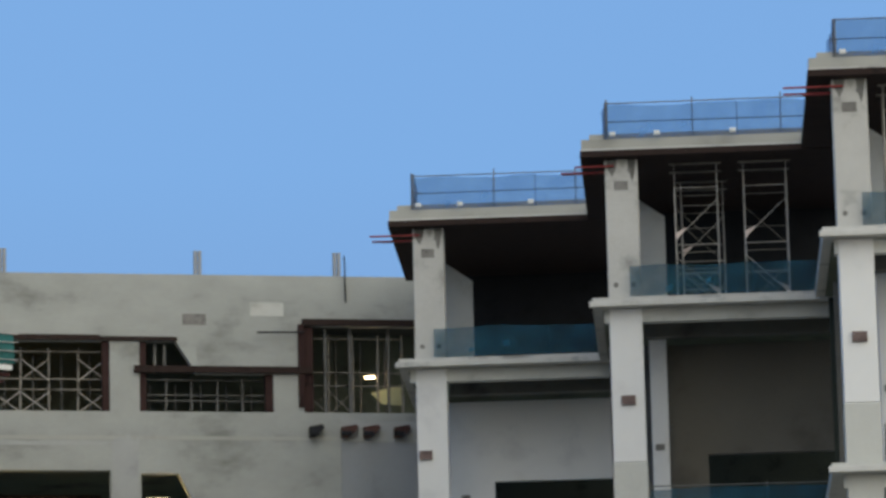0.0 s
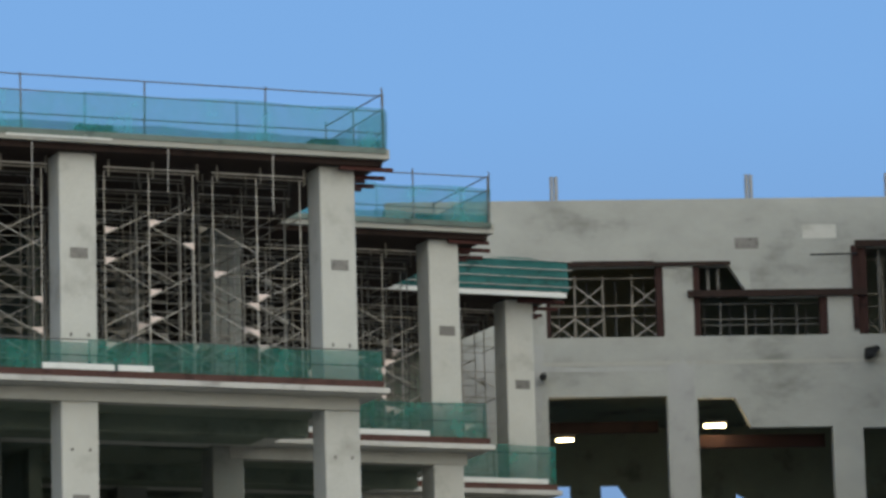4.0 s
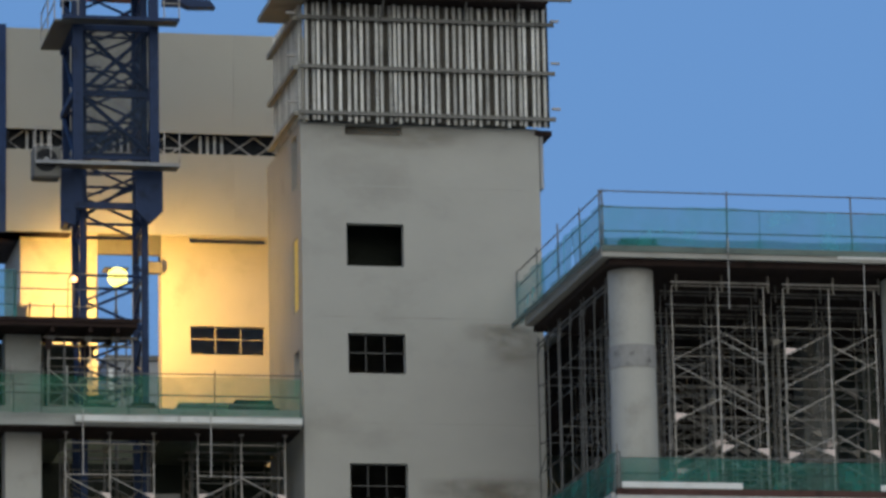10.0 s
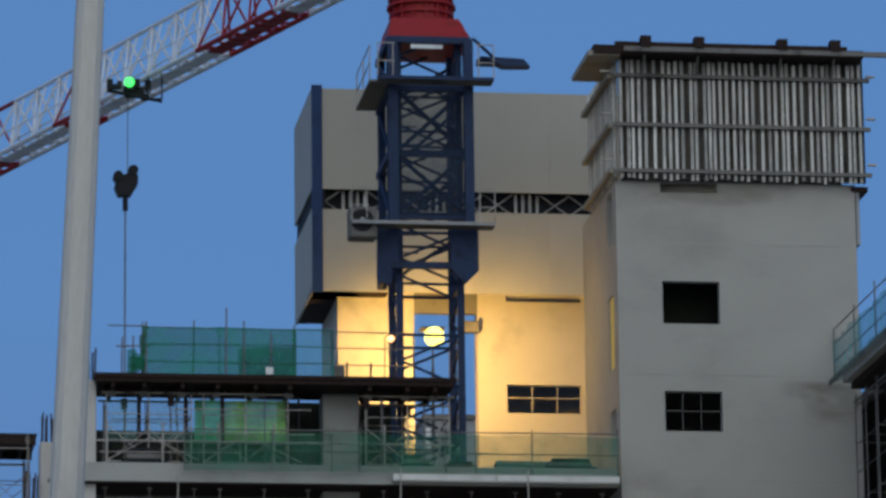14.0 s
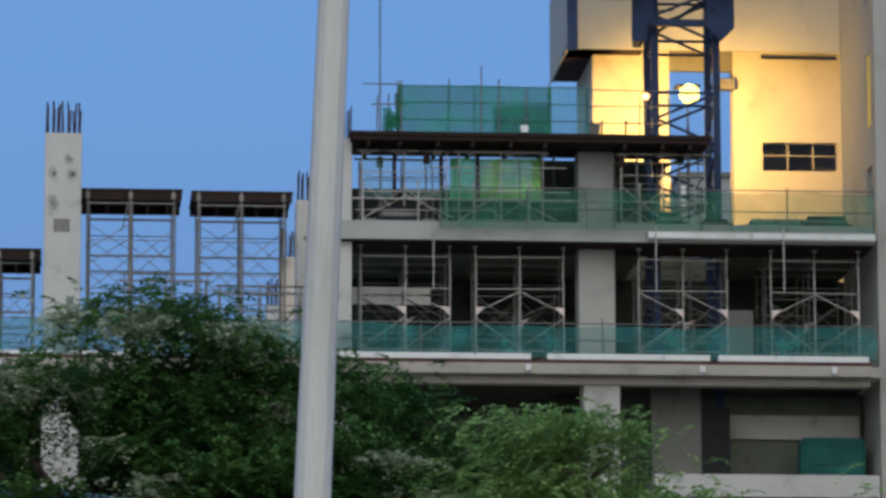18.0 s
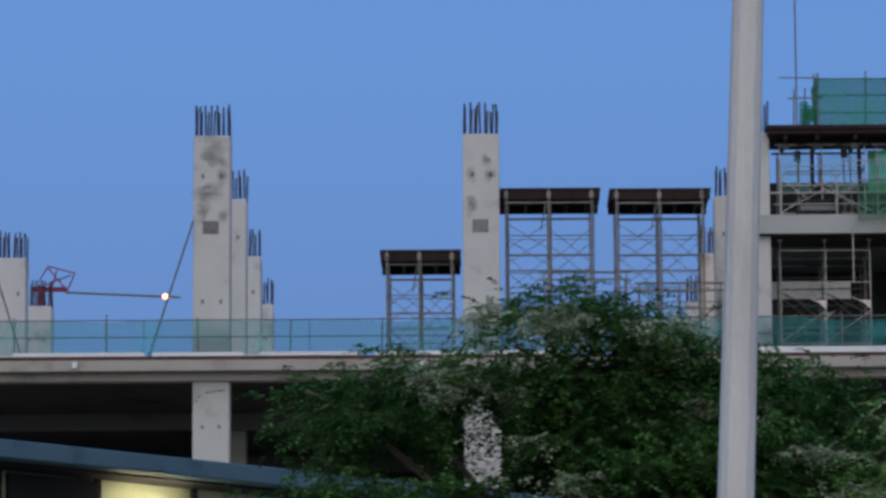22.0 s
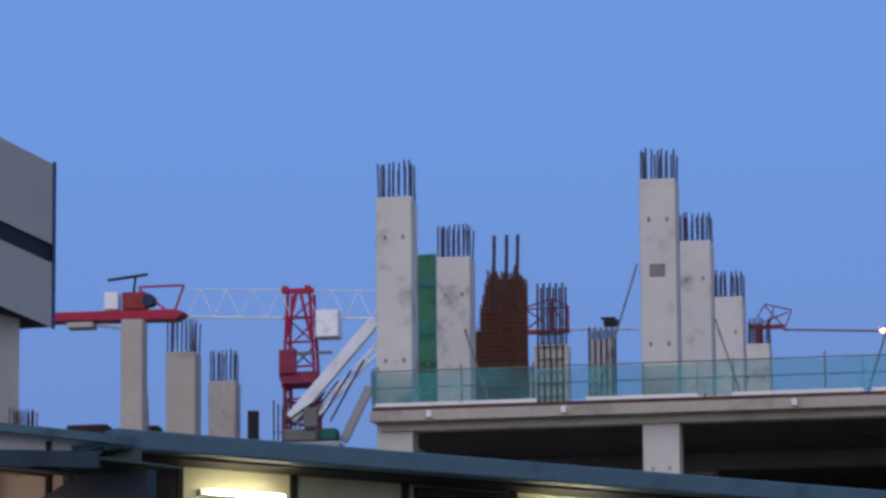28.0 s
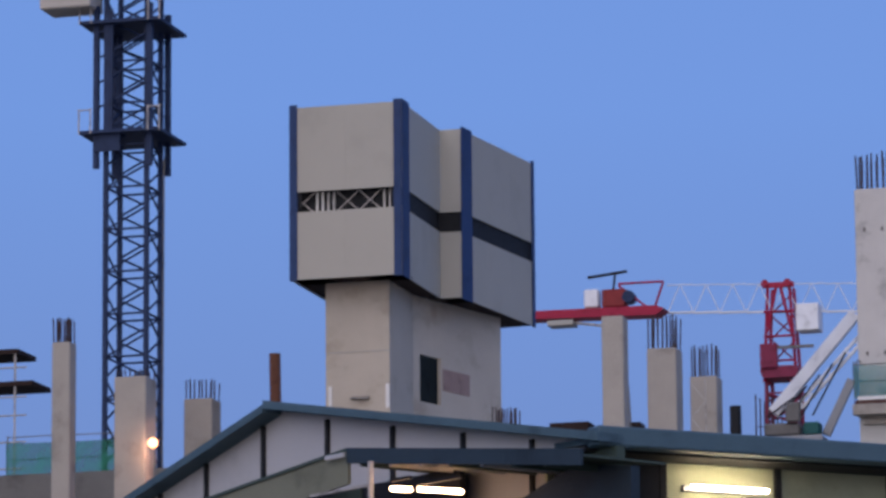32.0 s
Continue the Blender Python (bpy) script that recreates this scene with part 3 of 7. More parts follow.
edge_net((47.6, 131.05), (55.1, 131.05), ROOF, 1.15, 1.5, NET_T, "pale teal safety netting on tube rails along the roof edge", 2.5, (1.0, 0.7, 0.3), 3.7, hem=0.34)
edge_net((55.1, 131.05), (55.1, 135.5), ROOF, 1.15, 1.5, NET_T, "pale teal safety netting on tube rails along the roof edge", 2.2, (1.0, 0.7), 2.2, hem=0.34)
edge_net((30.35, 121.35), (47.55, 121.35), FLOOR + 0.08, 0.88, 0.93, NET_G, "dark green safety netting along the floor edge", 2.6, (0.95, 0.5), 4.3)
edge_net((30.2, 131.0), (30.2, 121.4), FLOOR + 0.05, 1.1, 1.1, NET_G, "dark green safety netting along the floor edge", 2.6, (0.95, 0.5), 3.2)
edge_net((47.3, 131.0), (54.7, 131.0), FLOOR + 0.1, 1.1, 1.1, NET_G, "dark green safety netting along the floor edge", 2.5, (0.95, 0.5), 3.7)
edge_net((54.6, 140.2), (61.0, 140.2), FLOOR + 0.1, 1.3, 1.1, NET_G, "dark green safety netting along the floor edge", 2.5, (0.95,), 3.3)
toe_boards((30.33, 121.21), (47.6, 121.21), FLOOR + 0.1, ((0.0, 0.195), (0.42, 0.54), (0.545, 0.605)))
toe_boards((48.0, 130.83), (54.7, 130.83), FLOOR + 0.1, ((0.0, 0.72),))
toe_boards((54.4, 140.03), (61.0, 140.03), FLOOR + 0.1, ((0.0, 0.95),))
toe_boards((30.0, 121.398), (48.0, 121.398), ROOF - 0.2, ((0.37, 0.54),))
# white hoarding on the storey below
t = thing("hoarding", pose(30.2, 121.55, LOW), "white board hoarding standing before the lower columns", "hoarding")
for k in range(3):
    part("board", one(1.2 * k + 0.004, 1.2 * k + 1.19, 0, 0.03, 0, 3.7 + 0.01 * (k % 2), w=0.005), BOARD, t)
for x, h in ((0.15, 3.6), (1.87, 4.26), (3.4, 3.6)):
    part("post", a_rod((x, 0.07, 0), (x, 0.07, h), 0.024), PIPE, t)
edge_net((30.25, 131.0), (30.25, 123.4), LOW, 4.55, 4.9, NET_G, "dark green safety netting along the lower floor's side", 2.5, (0.98,), 3.8)
# loose stacks on the roof
DARKNET = mat("dark grey green netting bale", (0.016, 0.022, 0.024), 0.9, var=0.3, scale=3)
for x, y, w, h in ((30.9, 122.5, 1.2, 0.5), (39.1, 122.3, 1.2, 0.46), (46.0, 122.3, 1.0, 0.42), (53.0, 131.9, 1.1, 0.42)):
    t = thing("material_stack", pose(x, y, ROOF + 0.002), "low pile of dark netting bales on the roof", "stack", "roof stacks")
    rng = random.Random(int(x))
    for k in range(3):
        o = rng.uniform(-0.06, 0.06)
        part("board", one(o, w + o - 0.1 * k, 0, 0.5, k * h / 3, (k + 0.9) * h / 3), DARKNET, t)
# sheeted edge of the third step
t = thing("sheeted_guard", pose(53.6, 139.8, ROOF - 0.3, 0, 0, 0), "green sheeted guard rail on the rear roof step", "safety net")
part("sheet", net_sheet(7.9, 1.1, 0.4, 0.12), NET_S, t)
for k in range(4):
    part("rail", a_rod((0, -0.12, 0.16 + 0.29 * k), (8.0, -0.12, 0.12 + 0.29 * k), 0.02), PIPE, t)
part("toe_board", one(0.3, 7.8, -0.1, -0.07, -0.22, -0.05), BOARD, t, "white toe board")

# shoring under the roof of C
towerA = shore_tower(((0, 4, 1, 0), (0, 3.1, -1, 0), (0, 2, 1, 1), (0, 0.7, 1, 0), (1, 4.2, -1, 0), (1, 3.9, -1, 0), (1, 2.4, -1, 0), (1, 2, -1, 0), (1, 1, 1, 1), (1, 0.9, -1, 1), (0, 0.2, 1, 1)), 3)
towerA.matrix_basis = pose(32.23, 122.6, FLOOR)
towerB = shore_tower(((0, 4.2, 1, 1), (0, 3.2, 1, 0), (0, 2.2, 1, 0), (0, 0.9, -1, 1), (0, 0.8, 1, 1), (1, 4.2, 1, 0), (1, 3.3, 1, 0), (1, 1.9, -1, 1), (1, 0.9, -1, 1), (1, 3.8, -1, 0)), 8)
towerB.matrix_basis = pose(35.42, 122.6, FLOOR)
towerA2 = shore_tower(((0, 4.3, 1, 1), (1, 4.6, 1, 1), (0, 3.3, 1, 1), (1, 3.9, -1, 1), (0, 2.6, -1, 0), (1, 2.3, 1, 1), (0, 1.3, 1, 0), (1, 1.4, 1, 1), (0, 0.5, 1, 1), (1, 0.4, -1, 0)), 21)
towerA2.matrix_basis = pose(39.87, 122.6, FLOOR)
towerB2 = shore_tower(((0, 3.9, -1, 0), (1, 3.2, 1, 0), (0, 3, 1, 1), (1, 2.3, 1, 1), (0, 2, -1, 1), (1, 1.4, -1, 0), (0, 1.1, -1, 1), (1, 0.6, 1, 1)), 34)
towerB2.matrix_basis = pose(43.08, 122.6, FLOOR)
towerC = shore_tower(((0, 4, 1, 0), (1, 3.4, -1, 0), (0, 2.3, -1, 0), (1, 1.8, 1, 1), (0, 0.9, 1, 0), (1, 0.8, -1, 0)), 5, PIPE, PIPE_MID, PIPE_MID, 0.9)
towerC.matrix_basis = pose(32.85, 125.6, FLOOR)
# Side tower coloured dark all over for the shade along the flank.
towerD = shore_tower(((0, 2, 1, 0), (1, 1, -1, 0)), 13, PIPE_DARK, PIPE_DARK, PIPE_DARK, 0.35)
towerD.matrix_basis = pose(30.55, 126.04, FLOOR, 0, 0, -90)
for y, xs in ((125.6, (36.1, 40.5, 43.7)), (128.6, (32.4, 35.6, 40.0, 43.2)), (132.3, (33.3, 36.5, 41.6)), (136.2, (33.0, 36.4, 42.4))):
    for x in xs:
        copy_thing(towerC, pose(x, y, FLOOR))
for x, y, tower in ((48.2, 132.4, towerC), (50.7, 132.4, towerB2), (48.5, 135.2, towerC), (51.1, 135.2, towerC), (54.6, 141.6, towerA2), (57.1, 141.6, towerC), (54.9, 144.4, towerC), (57.4, 144.4, towerC)):
    copy_thing(tower, pose(x, y, FLOOR))
for y in (126.4, 129.2):
    copy_thing(towerD, pose(30.55, y + 2.62, FLOOR, 0, 0, -90))
for x, z in ((33.5, 27.5), (37.35, 26.9), (41.3, 27.6), (44.4, 27.2), (50.4, 27.3)):
    y = 121.25 if x < 48 else 130.85
    solo("drop_tube", a_rod((x, y, z), (x + 0.02, y, ROOF + (0.3 if x < 34 else -0.35)), 0.018), PIPE, None, "single scaffold tube hanging past the roof edge", "tube", "drop tubes")

# ---- stair tower with shuttering on top (D) ----
TW = thing("stair_tower", pose(23.65, 132.35, 0), "pale cast concrete stair tower with small dark window openings", "tower")
S = to(TW)
X0, X1, Y0, Y1, ZT = 23.65, 30.86, 132.35, 138.2, 35.2
wins = [(24.99, 26.7, a, b) for a, b in ((30.9, 32.18), (27.69, 28.88), (23.75, 25.02), (20.55, 21.86), (34.86, 35.15), (16.9, 18.2))]
tower_front = part("front_wall", wall_cells(bmesh.new(), X0, X1, 0, ZT, wins, Y0, Y0 + 0.3), TOWERC, TW, "", S)
sidew = [(133.0, 133.9, 29.7, 31.9), (133.0, 133.9, 27.2, 28.5), (133.0, 133.9, 33.4, 35.0)]
bm = wall_cells(bmesh.new(), Y0 + 0.3, Y1, 0, ZT, sidew, 0, 0.3)
bm.transform(Matrix(((0, 1, 0, X0), (1, 0, 0, 0), (0, 0, 1, 0), (0, 0, 0, 1))))
part("side_wall", bm, CONC, TW, "", S)
part("side_wall", one(X1 - 0.3, X1, Y0 + 0.3, Y1, 0, ZT), CONC, TW, "", S)
part("rear_wall", one(X0 + 0.3, X1 - 0.3, Y1 - 0.3, Y1, 0, ZT), CONC, TW, "", S)
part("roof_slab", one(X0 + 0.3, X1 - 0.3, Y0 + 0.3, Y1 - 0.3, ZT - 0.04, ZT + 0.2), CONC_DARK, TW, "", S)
# Added sheet, coloured yellow to imitate floodlight on the opening's reveal.
part("slot_sheet", one(X0 + 0.05, X0 + 0.07, 133.0, 133.9, 29.7, 31.9), mat("floodlit slot yellow", (0.8, 0.66, 0.16), 0.5, var=0.15, scale=2), TW, "added sheet coloured yellow for a floodlit side opening", S)
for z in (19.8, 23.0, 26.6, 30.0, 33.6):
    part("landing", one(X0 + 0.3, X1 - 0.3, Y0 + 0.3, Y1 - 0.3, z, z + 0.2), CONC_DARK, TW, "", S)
# Two dark boards added behind openings to imitate the unlit stair.
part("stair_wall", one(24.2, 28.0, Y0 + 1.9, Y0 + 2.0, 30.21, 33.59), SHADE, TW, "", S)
part("slot_board", one(25.0, 26.69, Y0 + 0.2, Y0 + 0.24, 34.8, 35.14), DARK, tower_front, "", S)
for (a, b, c, d) in wins[1:4]:
    part("guard_rail", a_rod((a, Y0 + 0.12, c + 0.62), (b, Y0 + 0.12, c + 0.62), 0.014), PIPE_DARK, tower_front, "", S)
    part("guard_post", a_rod((a + 0.55, Y0 + 0.15, c), (a + 0.55, Y0 + 0.15, d), 0.012), PIPE_DARK, tower_front, "", S)
    part("guard_post", a_rod((a + 1.1, Y0 + 0.15, c), (a + 1.1, Y0 + 0.15, d), 0.012), PIPE_DARK, tower_front, "", S)
for z, d in ((33.3, 0.006), (29.35, 0.006), (26.2, 0.006), (22.9, 0.006)):
    part("pour_joint", one(X0 + 0.2, X1 - 0.2, Y0 - d, Y0 + 0.01, z, z + 0.03), CONC, tower_front, "", S)
SOFT = soft_stain("soft brown damp", (0.285, 0.255, 0.20), 0.55)
SOFT_D = soft_stain("soft dark damp", (0.25, 0.22, 0.17), 0.75)
for k, (cx, cz, rx, rz, m) in enumerate(((28.9, 24.3, 2.0, 0.36, SOFT_D), (29.4, 24.0, 1.4, 0.9, SOFT), (29.5, 28.95, 1.3, 0.35, SOFT), (29.9, 28.5, 0.9, 0.75, SOFT), (27.2, 20.0, 3.4, 0.7, SOFT), (26.6, 34.8, 2.6, 0.35, SOFT))):
    bm = box(bmesh.new(), max(cx - rx, X0 + 0.02), min(cx + rx, X1 - 0.02), Y0 - 0.004 - 0.0007 * k, Y0 + 0.01, cz - rz, cz + rz)
    part("damp_stain", bm, m, tower_front, "", S)

FW = thing("wall_shuttering", pose(23.65, 132.0, 35.15), "upright shutter panels with walers on top of the stair tower", "formwork")
S = to(FW)
# Face coloured dark so the slits between soldiers look shaded.
part("front_ply", one(23.75, 31.15, 132.1, 132.15, 35.2, 38.94), BROWN_SHADE, FW, "plywood face coloured dark for shade between soldiers", S)
part("left_ply", one(23.68, 23.73, 132.15, 136.8, 35.2, 38.9), PLY_GREY, FW, "weathered plywood face", S)
SOLD = mesh_of("soldier", one(-0.042, 0.042, -0.1, 0, 0, 3.62, w=0.008), ALU)
rng = random.Random(5)
x = 23.8
while x < 31.15:
    shared("soldier", SOLD, FW, Matrix.Translation(Vector((x, 132.1, 35.18 + rng.uniform(-0.05, 0.05))) + S))
    x += rng.choice((0.14, 0.19, 0.22, 0.27))
y = 132.3
while y < 136.7:
    shared("soldier", SOLD, FW, Matrix.Translation(Vector((23.68, y, 35.25)) + S) @ pose(0, 0, 0, 0, 0, -90))
    y += 0.42
for z in (35.35, 36.75, 38.25):
    part("waler", one(23.55, 31.3, 131.88, 131.99, z, z + 0.11), CONC_DARK, FW, "", S)
    part("waler", one(23.42, 23.57, 132.1, 136.8, z, z + 0.13), PLY_GREY, FW, "", S)
for z in (35.7, 37.1, 38.4):
    part("tie_nut", one(31.2, 31.45, 131.9, 132.0, z, z + 0.06), PIPE, FW, "", S)
    part("tie_nut", one(23.2, 23.5, 131.95, 132.05, z, z + 0.06), PIPE, FW, "", S)
part("deck", one(22.9, 31.0, 131.3, 132.3, 38.8, 39.05), TIMBER, FW, "dark working deck", S)
part("deck_edge", one(23.8, 31.7, 131.2, 131.32, 38.86, 39.0), PIPE_DARK, FW, "", S)
part("side_deck", one(22.75, 23.7, 131.4, 134.4, 38.75, 38.9), PLY_GREY, FW, "", S)
for x in (24.3, 25.9, 28.4, 30.0):
    part("bracket", one(x, x + 0.3, 131.15, 131.5, 38.98, 39.32), TIMBER, FW, "", S)
    part("strut", a_rod((x + 0.15, 131.3, 39.0), (x + 0.15, 132.0, 38.2), 0.04), PIPE_DARK, FW, "", S)
part("top_ledger", one(23.6, 30.6, 131.6, 131.75, 39.1, 39.25), TIMBER, FW, "", S)
part("corner_platform", one(30.75, 31.25, 132.3, 136.5, 35.0, 35.15), TIMBER, FW, "", S)
part("drop_cloth", one(30.9, 31.0, 132.4, 133.4, 33.4, 35.0), CONC_GREY, FW, "", S)

# ---- lift core with climbing screens behind the crane (E) ----
EB = thing("lift_core", pose(16.4, 141.6, 0), "pale plastered lift core lit by a floodlight", "building")
S = to(EB)
part("core_wall", one(16.45, 18.85, 141.6, 141.9, 0, 36), PLASTER, EB, "", S)
part("core_wall", one(16.45, 16.75, 141.91, 146, 0, 36), PLASTER, EB, "", S)
part("core_wall", wall_cells(bmesh.new(), 20.85, 26.5, 0, 36, [(21.75, 24.1, 30.0, 30.9), (21.75, 24.15, 33.55, 33.72)], 141.6, 141.9), PLASTER, EB, "", S)
part("core_wall", one(20.85, 21.15, 141.91, 142.3, 0, 36), PLASTER, EB, "", S)
part("lintel", one(18.86, 20.84, 141.62, 141.9, 33.15, 36), CONC_DARK, EB, "", S)
part("bracket", one(20.25, 20.84, 141.3, 141.6, 32.5, 32.85), PIPE_DARK, EB, "", S)
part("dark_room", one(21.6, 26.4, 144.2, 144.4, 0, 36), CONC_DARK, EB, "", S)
part("floor", one(21.2, 26.4, 141.95, 144.2, 29.6, 29.8), CONC_DARK, EB, "", S)
for x in (22.55, 23.35):
    part("window_bar", a_rod((x, 141.7, 30.0), (x, 141.7, 30.9), 0.018), PIPE, EB, "", S)
part("window_bar", a_rod((21.75, 141.7, 30.5), (24.1, 141.7, 30.5), 0.02), PIPE, EB, "", S)


def climb_screen(ox, oy, runs, z0, zb0, zb1, z1, label, deck=99.0):
    """Screens round a core: runs of (x0, y0, x1, y1, strip at start, strip at end) with an open band between two sheets."""
    t = thing("climbing_screen", pose(ox, oy, z0), label, "climbing screen", "climbing screens")
    s = to(t)
    for (xa, ya, xb, yb, sa, sb) in runs:
        length, ang = math.hypot(xb - xa, yb - ya), math.degrees(math.atan2(yb - ya, xb - xa))
        m = Matrix.Translation(s) @ pose(xa, ya, 0, 0, 0, ang)

        def put(name, bm, material, label=""):
            bm.transform(m)
            part(name, bm, material, t, label)
        n = max(1, round(length / 2.3))
        for lo, hi in ((z0, zb0), (zb1, z1)):
            for i in range(n):
                put("sheet", one(length * i / n + 0.002, length * (i + 1) / n - 0.002, 0, 0.06, lo, hi), SCREEN)
        if abs(ang) > 45:
            put("dark_lining", one(0.02, length - 0.02, 0.08, 0.12, zb0 - 0.3, zb1 + 0.3), DARK)
        else:
            put("dark_lining", one(0.1, length - 0.02, 0.45, 0.5, zb0 - 0.3, zb1 + 0.8), DARK)
        k = max(2, int(length / 0.85)) if abs(ang) < 45 else 0
        for i in range(k):
            a, b = length * i / k, length * (i + 1) / k
            if i % 3 != 1:
                put("lattice", a_rod((a, 0.3, zb0), (b, 0.3, zb1), 0.03, 5), PIPE)
                put("lattice", a_rod((a, 0.34, zb1), (b, 0.34, zb0), 0.03, 5), PIPE)
            else:
                for q in range(4):
                    xx = a + (b - a) * (q + 0.5) / 4
                    put("mullion", one(xx - 0.04, xx + 0.04, 0.3, 0.36, zb0, zb1), ALU)
        for e in (0.0, length - 0.06):
            put("end_closure", one(e + 0.005, e + 0.055, 0.125, 0.445, zb0 - 0.3, zb1 + 0.3), DARK)
        if sa:
            put("edge_strip", one(0.0, sa, -0.05, -0.002, z0 - 0.05, z1 + 0.1), SCREEN_B, "dark blue edge strip")
        if sb:
            put("edge_strip", one(length - sb, length, -0.05, -0.002, z0 - 0.05, z1 + 0.1), SCREEN_B, "dark blue edge strip")
        put("underside", one(0, min(length, deck) if abs(ang) < 45 else length, 0.065, 1.5, z0 + 0.05, z0 + 0.12), TIMBER)
    return t


climb_screen(15.55, 140.6, [(15.55, 145.6, 15.55, 140.6, 0, 0), (15.55, 140.55, 25.5, 140.55, 0.33, 0)], 33.55, 36.15, 36.8, 40.02,
             "grey sheeted climbing screen with a dark blue corner strip", 2.4)

# ---- tower crane mast in front of the core ----


def mast(t, x0, y0, w, z0, z1, bay, material, r=0.11, rb=0.05, name="mast", foot=None, flip=False, bare=None):
    s = to(t)
    c = [(x0, y0), (x0 + w, y0), (x0 + w, y0 + w), (x0, y0 + w)]
    for (x, y) in c:
        part(name + "_leg", one(x - r, x + r, y - r, y + r, z0 if foot is None else foot, z1), material, t, "", s)
    n = int((z1 - z0) / bay)
    for k in range(n + 1):
        z = z0 + k * bay
        for i in range(4):
            a, b = c[i], c[(i + 1) % 4]
            if flip and i == 0:
                a, b = b, a
            part("strut", a_rod((*a, z), (*b, z), rb, 5), material, t, "", s)
            if k < n and not (bare and i % 2 == 0 and z < bare < z + bay):
                part("lacing", a_rod((*a, z), (*b, z + bay / 2), rb, 5), material, t, "", s)
                part("lacing", a_rod((*b, z + bay / 2), (*a, z + bay), rb, 5), material, t, "", s)


CR = thing("tower_crane", pose(17.2, 134, 0), "tower crane with dark blue mast, climbing cage and red slewing ring", "tower crane")
S = to(CR)
mast(CR, 17.43, 134.1, 1.82, 26.15, 40.15, 1.55, CR_BLUE, 0.1, 0.045, foot=0.0, flip=True, bare=31.5)
# climbing cage
for (x, y) in ((17.24, 133.7), (19.46, 133.7), (19.46, 136.5), (17.24, 136.5)):
    part("cage_leg", one(x - 0.11, x + 0.11, y - 0.11, y + 0.11, 32.7, 39.8), CR_BLUE, CR, "", S)
for z in (32.8, 34.3, 36.2, 38.2, 39.7):
    part("cage_ring", one(17.12, 19.58, 133.55, 133.7, z - 0.1, z + 0.1), CR_BLUE, CR, "", S)
    part("cage_ring", one(17.06, 17.2, 133.7, 136.5, z - 0.1, z + 0.1), CR_BLUE, CR, "", S)
for z0, z1 in ((34.3, 36.2), (36.2, 38.2)):
    part("cage_brace", a_rod((17.27, 133.62, z0), (19.44, 133.62, z1), 0.07), CR_BLUE, CR, "", S)
    part("cage_brace", a_rod((19.44, 133.62, z0), (17.27, 133.62, z1), 0.07), CR_BLUE, CR, "", S)
part("cage_panel", one(17.06, 17.36, 133.45, 133.54, 33.9, 39.7), CR_BLUE, CR, "dark blue cage plate", S)
part("cage_panel", one(19.34, 19.62, 133.45, 133.54, 33.9, 39.7), CR_BLUE, CR, "dark blue cage plate", S)
part("cage_mesh", one(17.37, 19.33, 133.5, 133.52, 34.3, 38.1), CAGE_NET, CR, "see-through dark blue mesh infill", S)
part("white_bar", one(17.75, 18.7, 133.4, 133.44, 39.38, 39.5), CR_WHITE, CR, "row of short white bars", S)
part("side_gusset", prism(bmesh.new(), [(16.72, 33.9), (16.7, 32.3), (17.12, 32.2), (17.28, 33.9)], 133.6, 133.7), CR_BLUE, CR, "", S)
part("side_platform", one(16.45, 17.05, 133.0, 136.4, 38.22, 38.28), CONC_DARK, CR, "steel grating platform", S)
for y in (133.1, 134.7, 136.3):
    part("rail_post", a_rod((16.47, y, 38.28), (16.47, y, 39.35), 0.02, 5), PIPE, CR, "", S)
for z in (38.8, 39.33):
    part("hand_rail", a_rod((16.47, 133.0, z), (16.47, 136.4, z), 0.02, 5), PIPE, CR, "", S)
part("lower_gusset", prism(bmesh.new(), [(18.9, 32.7), (19.32, 32.25), (19.72, 32.65), (19.72, 33.9), (18.9, 33.9)], 133.5, 133.6), CR_BLUE, CR, "", S)
for z, x0, x1 in ((33.85, 15.87, 20.12), (38.26, 16.68, 20.14)):
    deck = part("platform", one(x0, x1, 132.8, 133.42, z, z + 0.05), CONC_DARK, CR, "steel grating platform", S)
    part("platform_edge", one(x0, x1, 132.74, 132.79, z - 0.01, z + 0.09), CONC_GREY if z < 36 else CR_BLUE, deck, "", S)
    for x in (x0, x0 + 0.45, x1 - 0.45, x1):
        part("rail_post", a_rod((x, 132.8, z + 0.1), (x, 132.8, z + 1.1), 0.02, 5), PIPE, deck, "", S)
    for f in (0.55, 1.1):
        part("hand_rail", a_rod((x0, 132.8, z + f), (x0 + 0.5, 132.8, z + f), 0.02, 5), PIPE, deck, "", S)
        part("hand_rail", a_rod((x1 - 0.5, 132.8, z + f), (x1, 132.8, z + f), 0.02, 5), PIPE, deck, "", S)
unit = part("hydraulic_unit", one(15.82, 16.65, 132.95, 133.6, 33.45, 34.4, w=0.06), CONC_DARK, CR, "pale grey hydraulic unit", S)
part("unit_fan", a_rod((16.2, 132.92, 33.97), (16.2, 132.949, 33.97), 0.34, 20), DARK, unit, "round dark fan", S)
part("fan_hub", a_rod((16.2, 132.9, 33.97), (16.2, 132.919, 33.97), 0.09, 10), CONC_GREY, unit, "", S)
for z0, z1 in ((32.8, 34.3), (34.3, 36.2), (36.2, 38.2), (38.4, 39.7)):
    part("cage_brace", a_rod((17.27, 136.55, z0), (19.44, 136.55, z1), 0.06), CR_BLUE, CR, "", S)
    part("cage_brace", a_rod((17.14, 133.75, z0), (17.14, 136.45, z1), 0.06), CR_BLUE, CR, "", S)
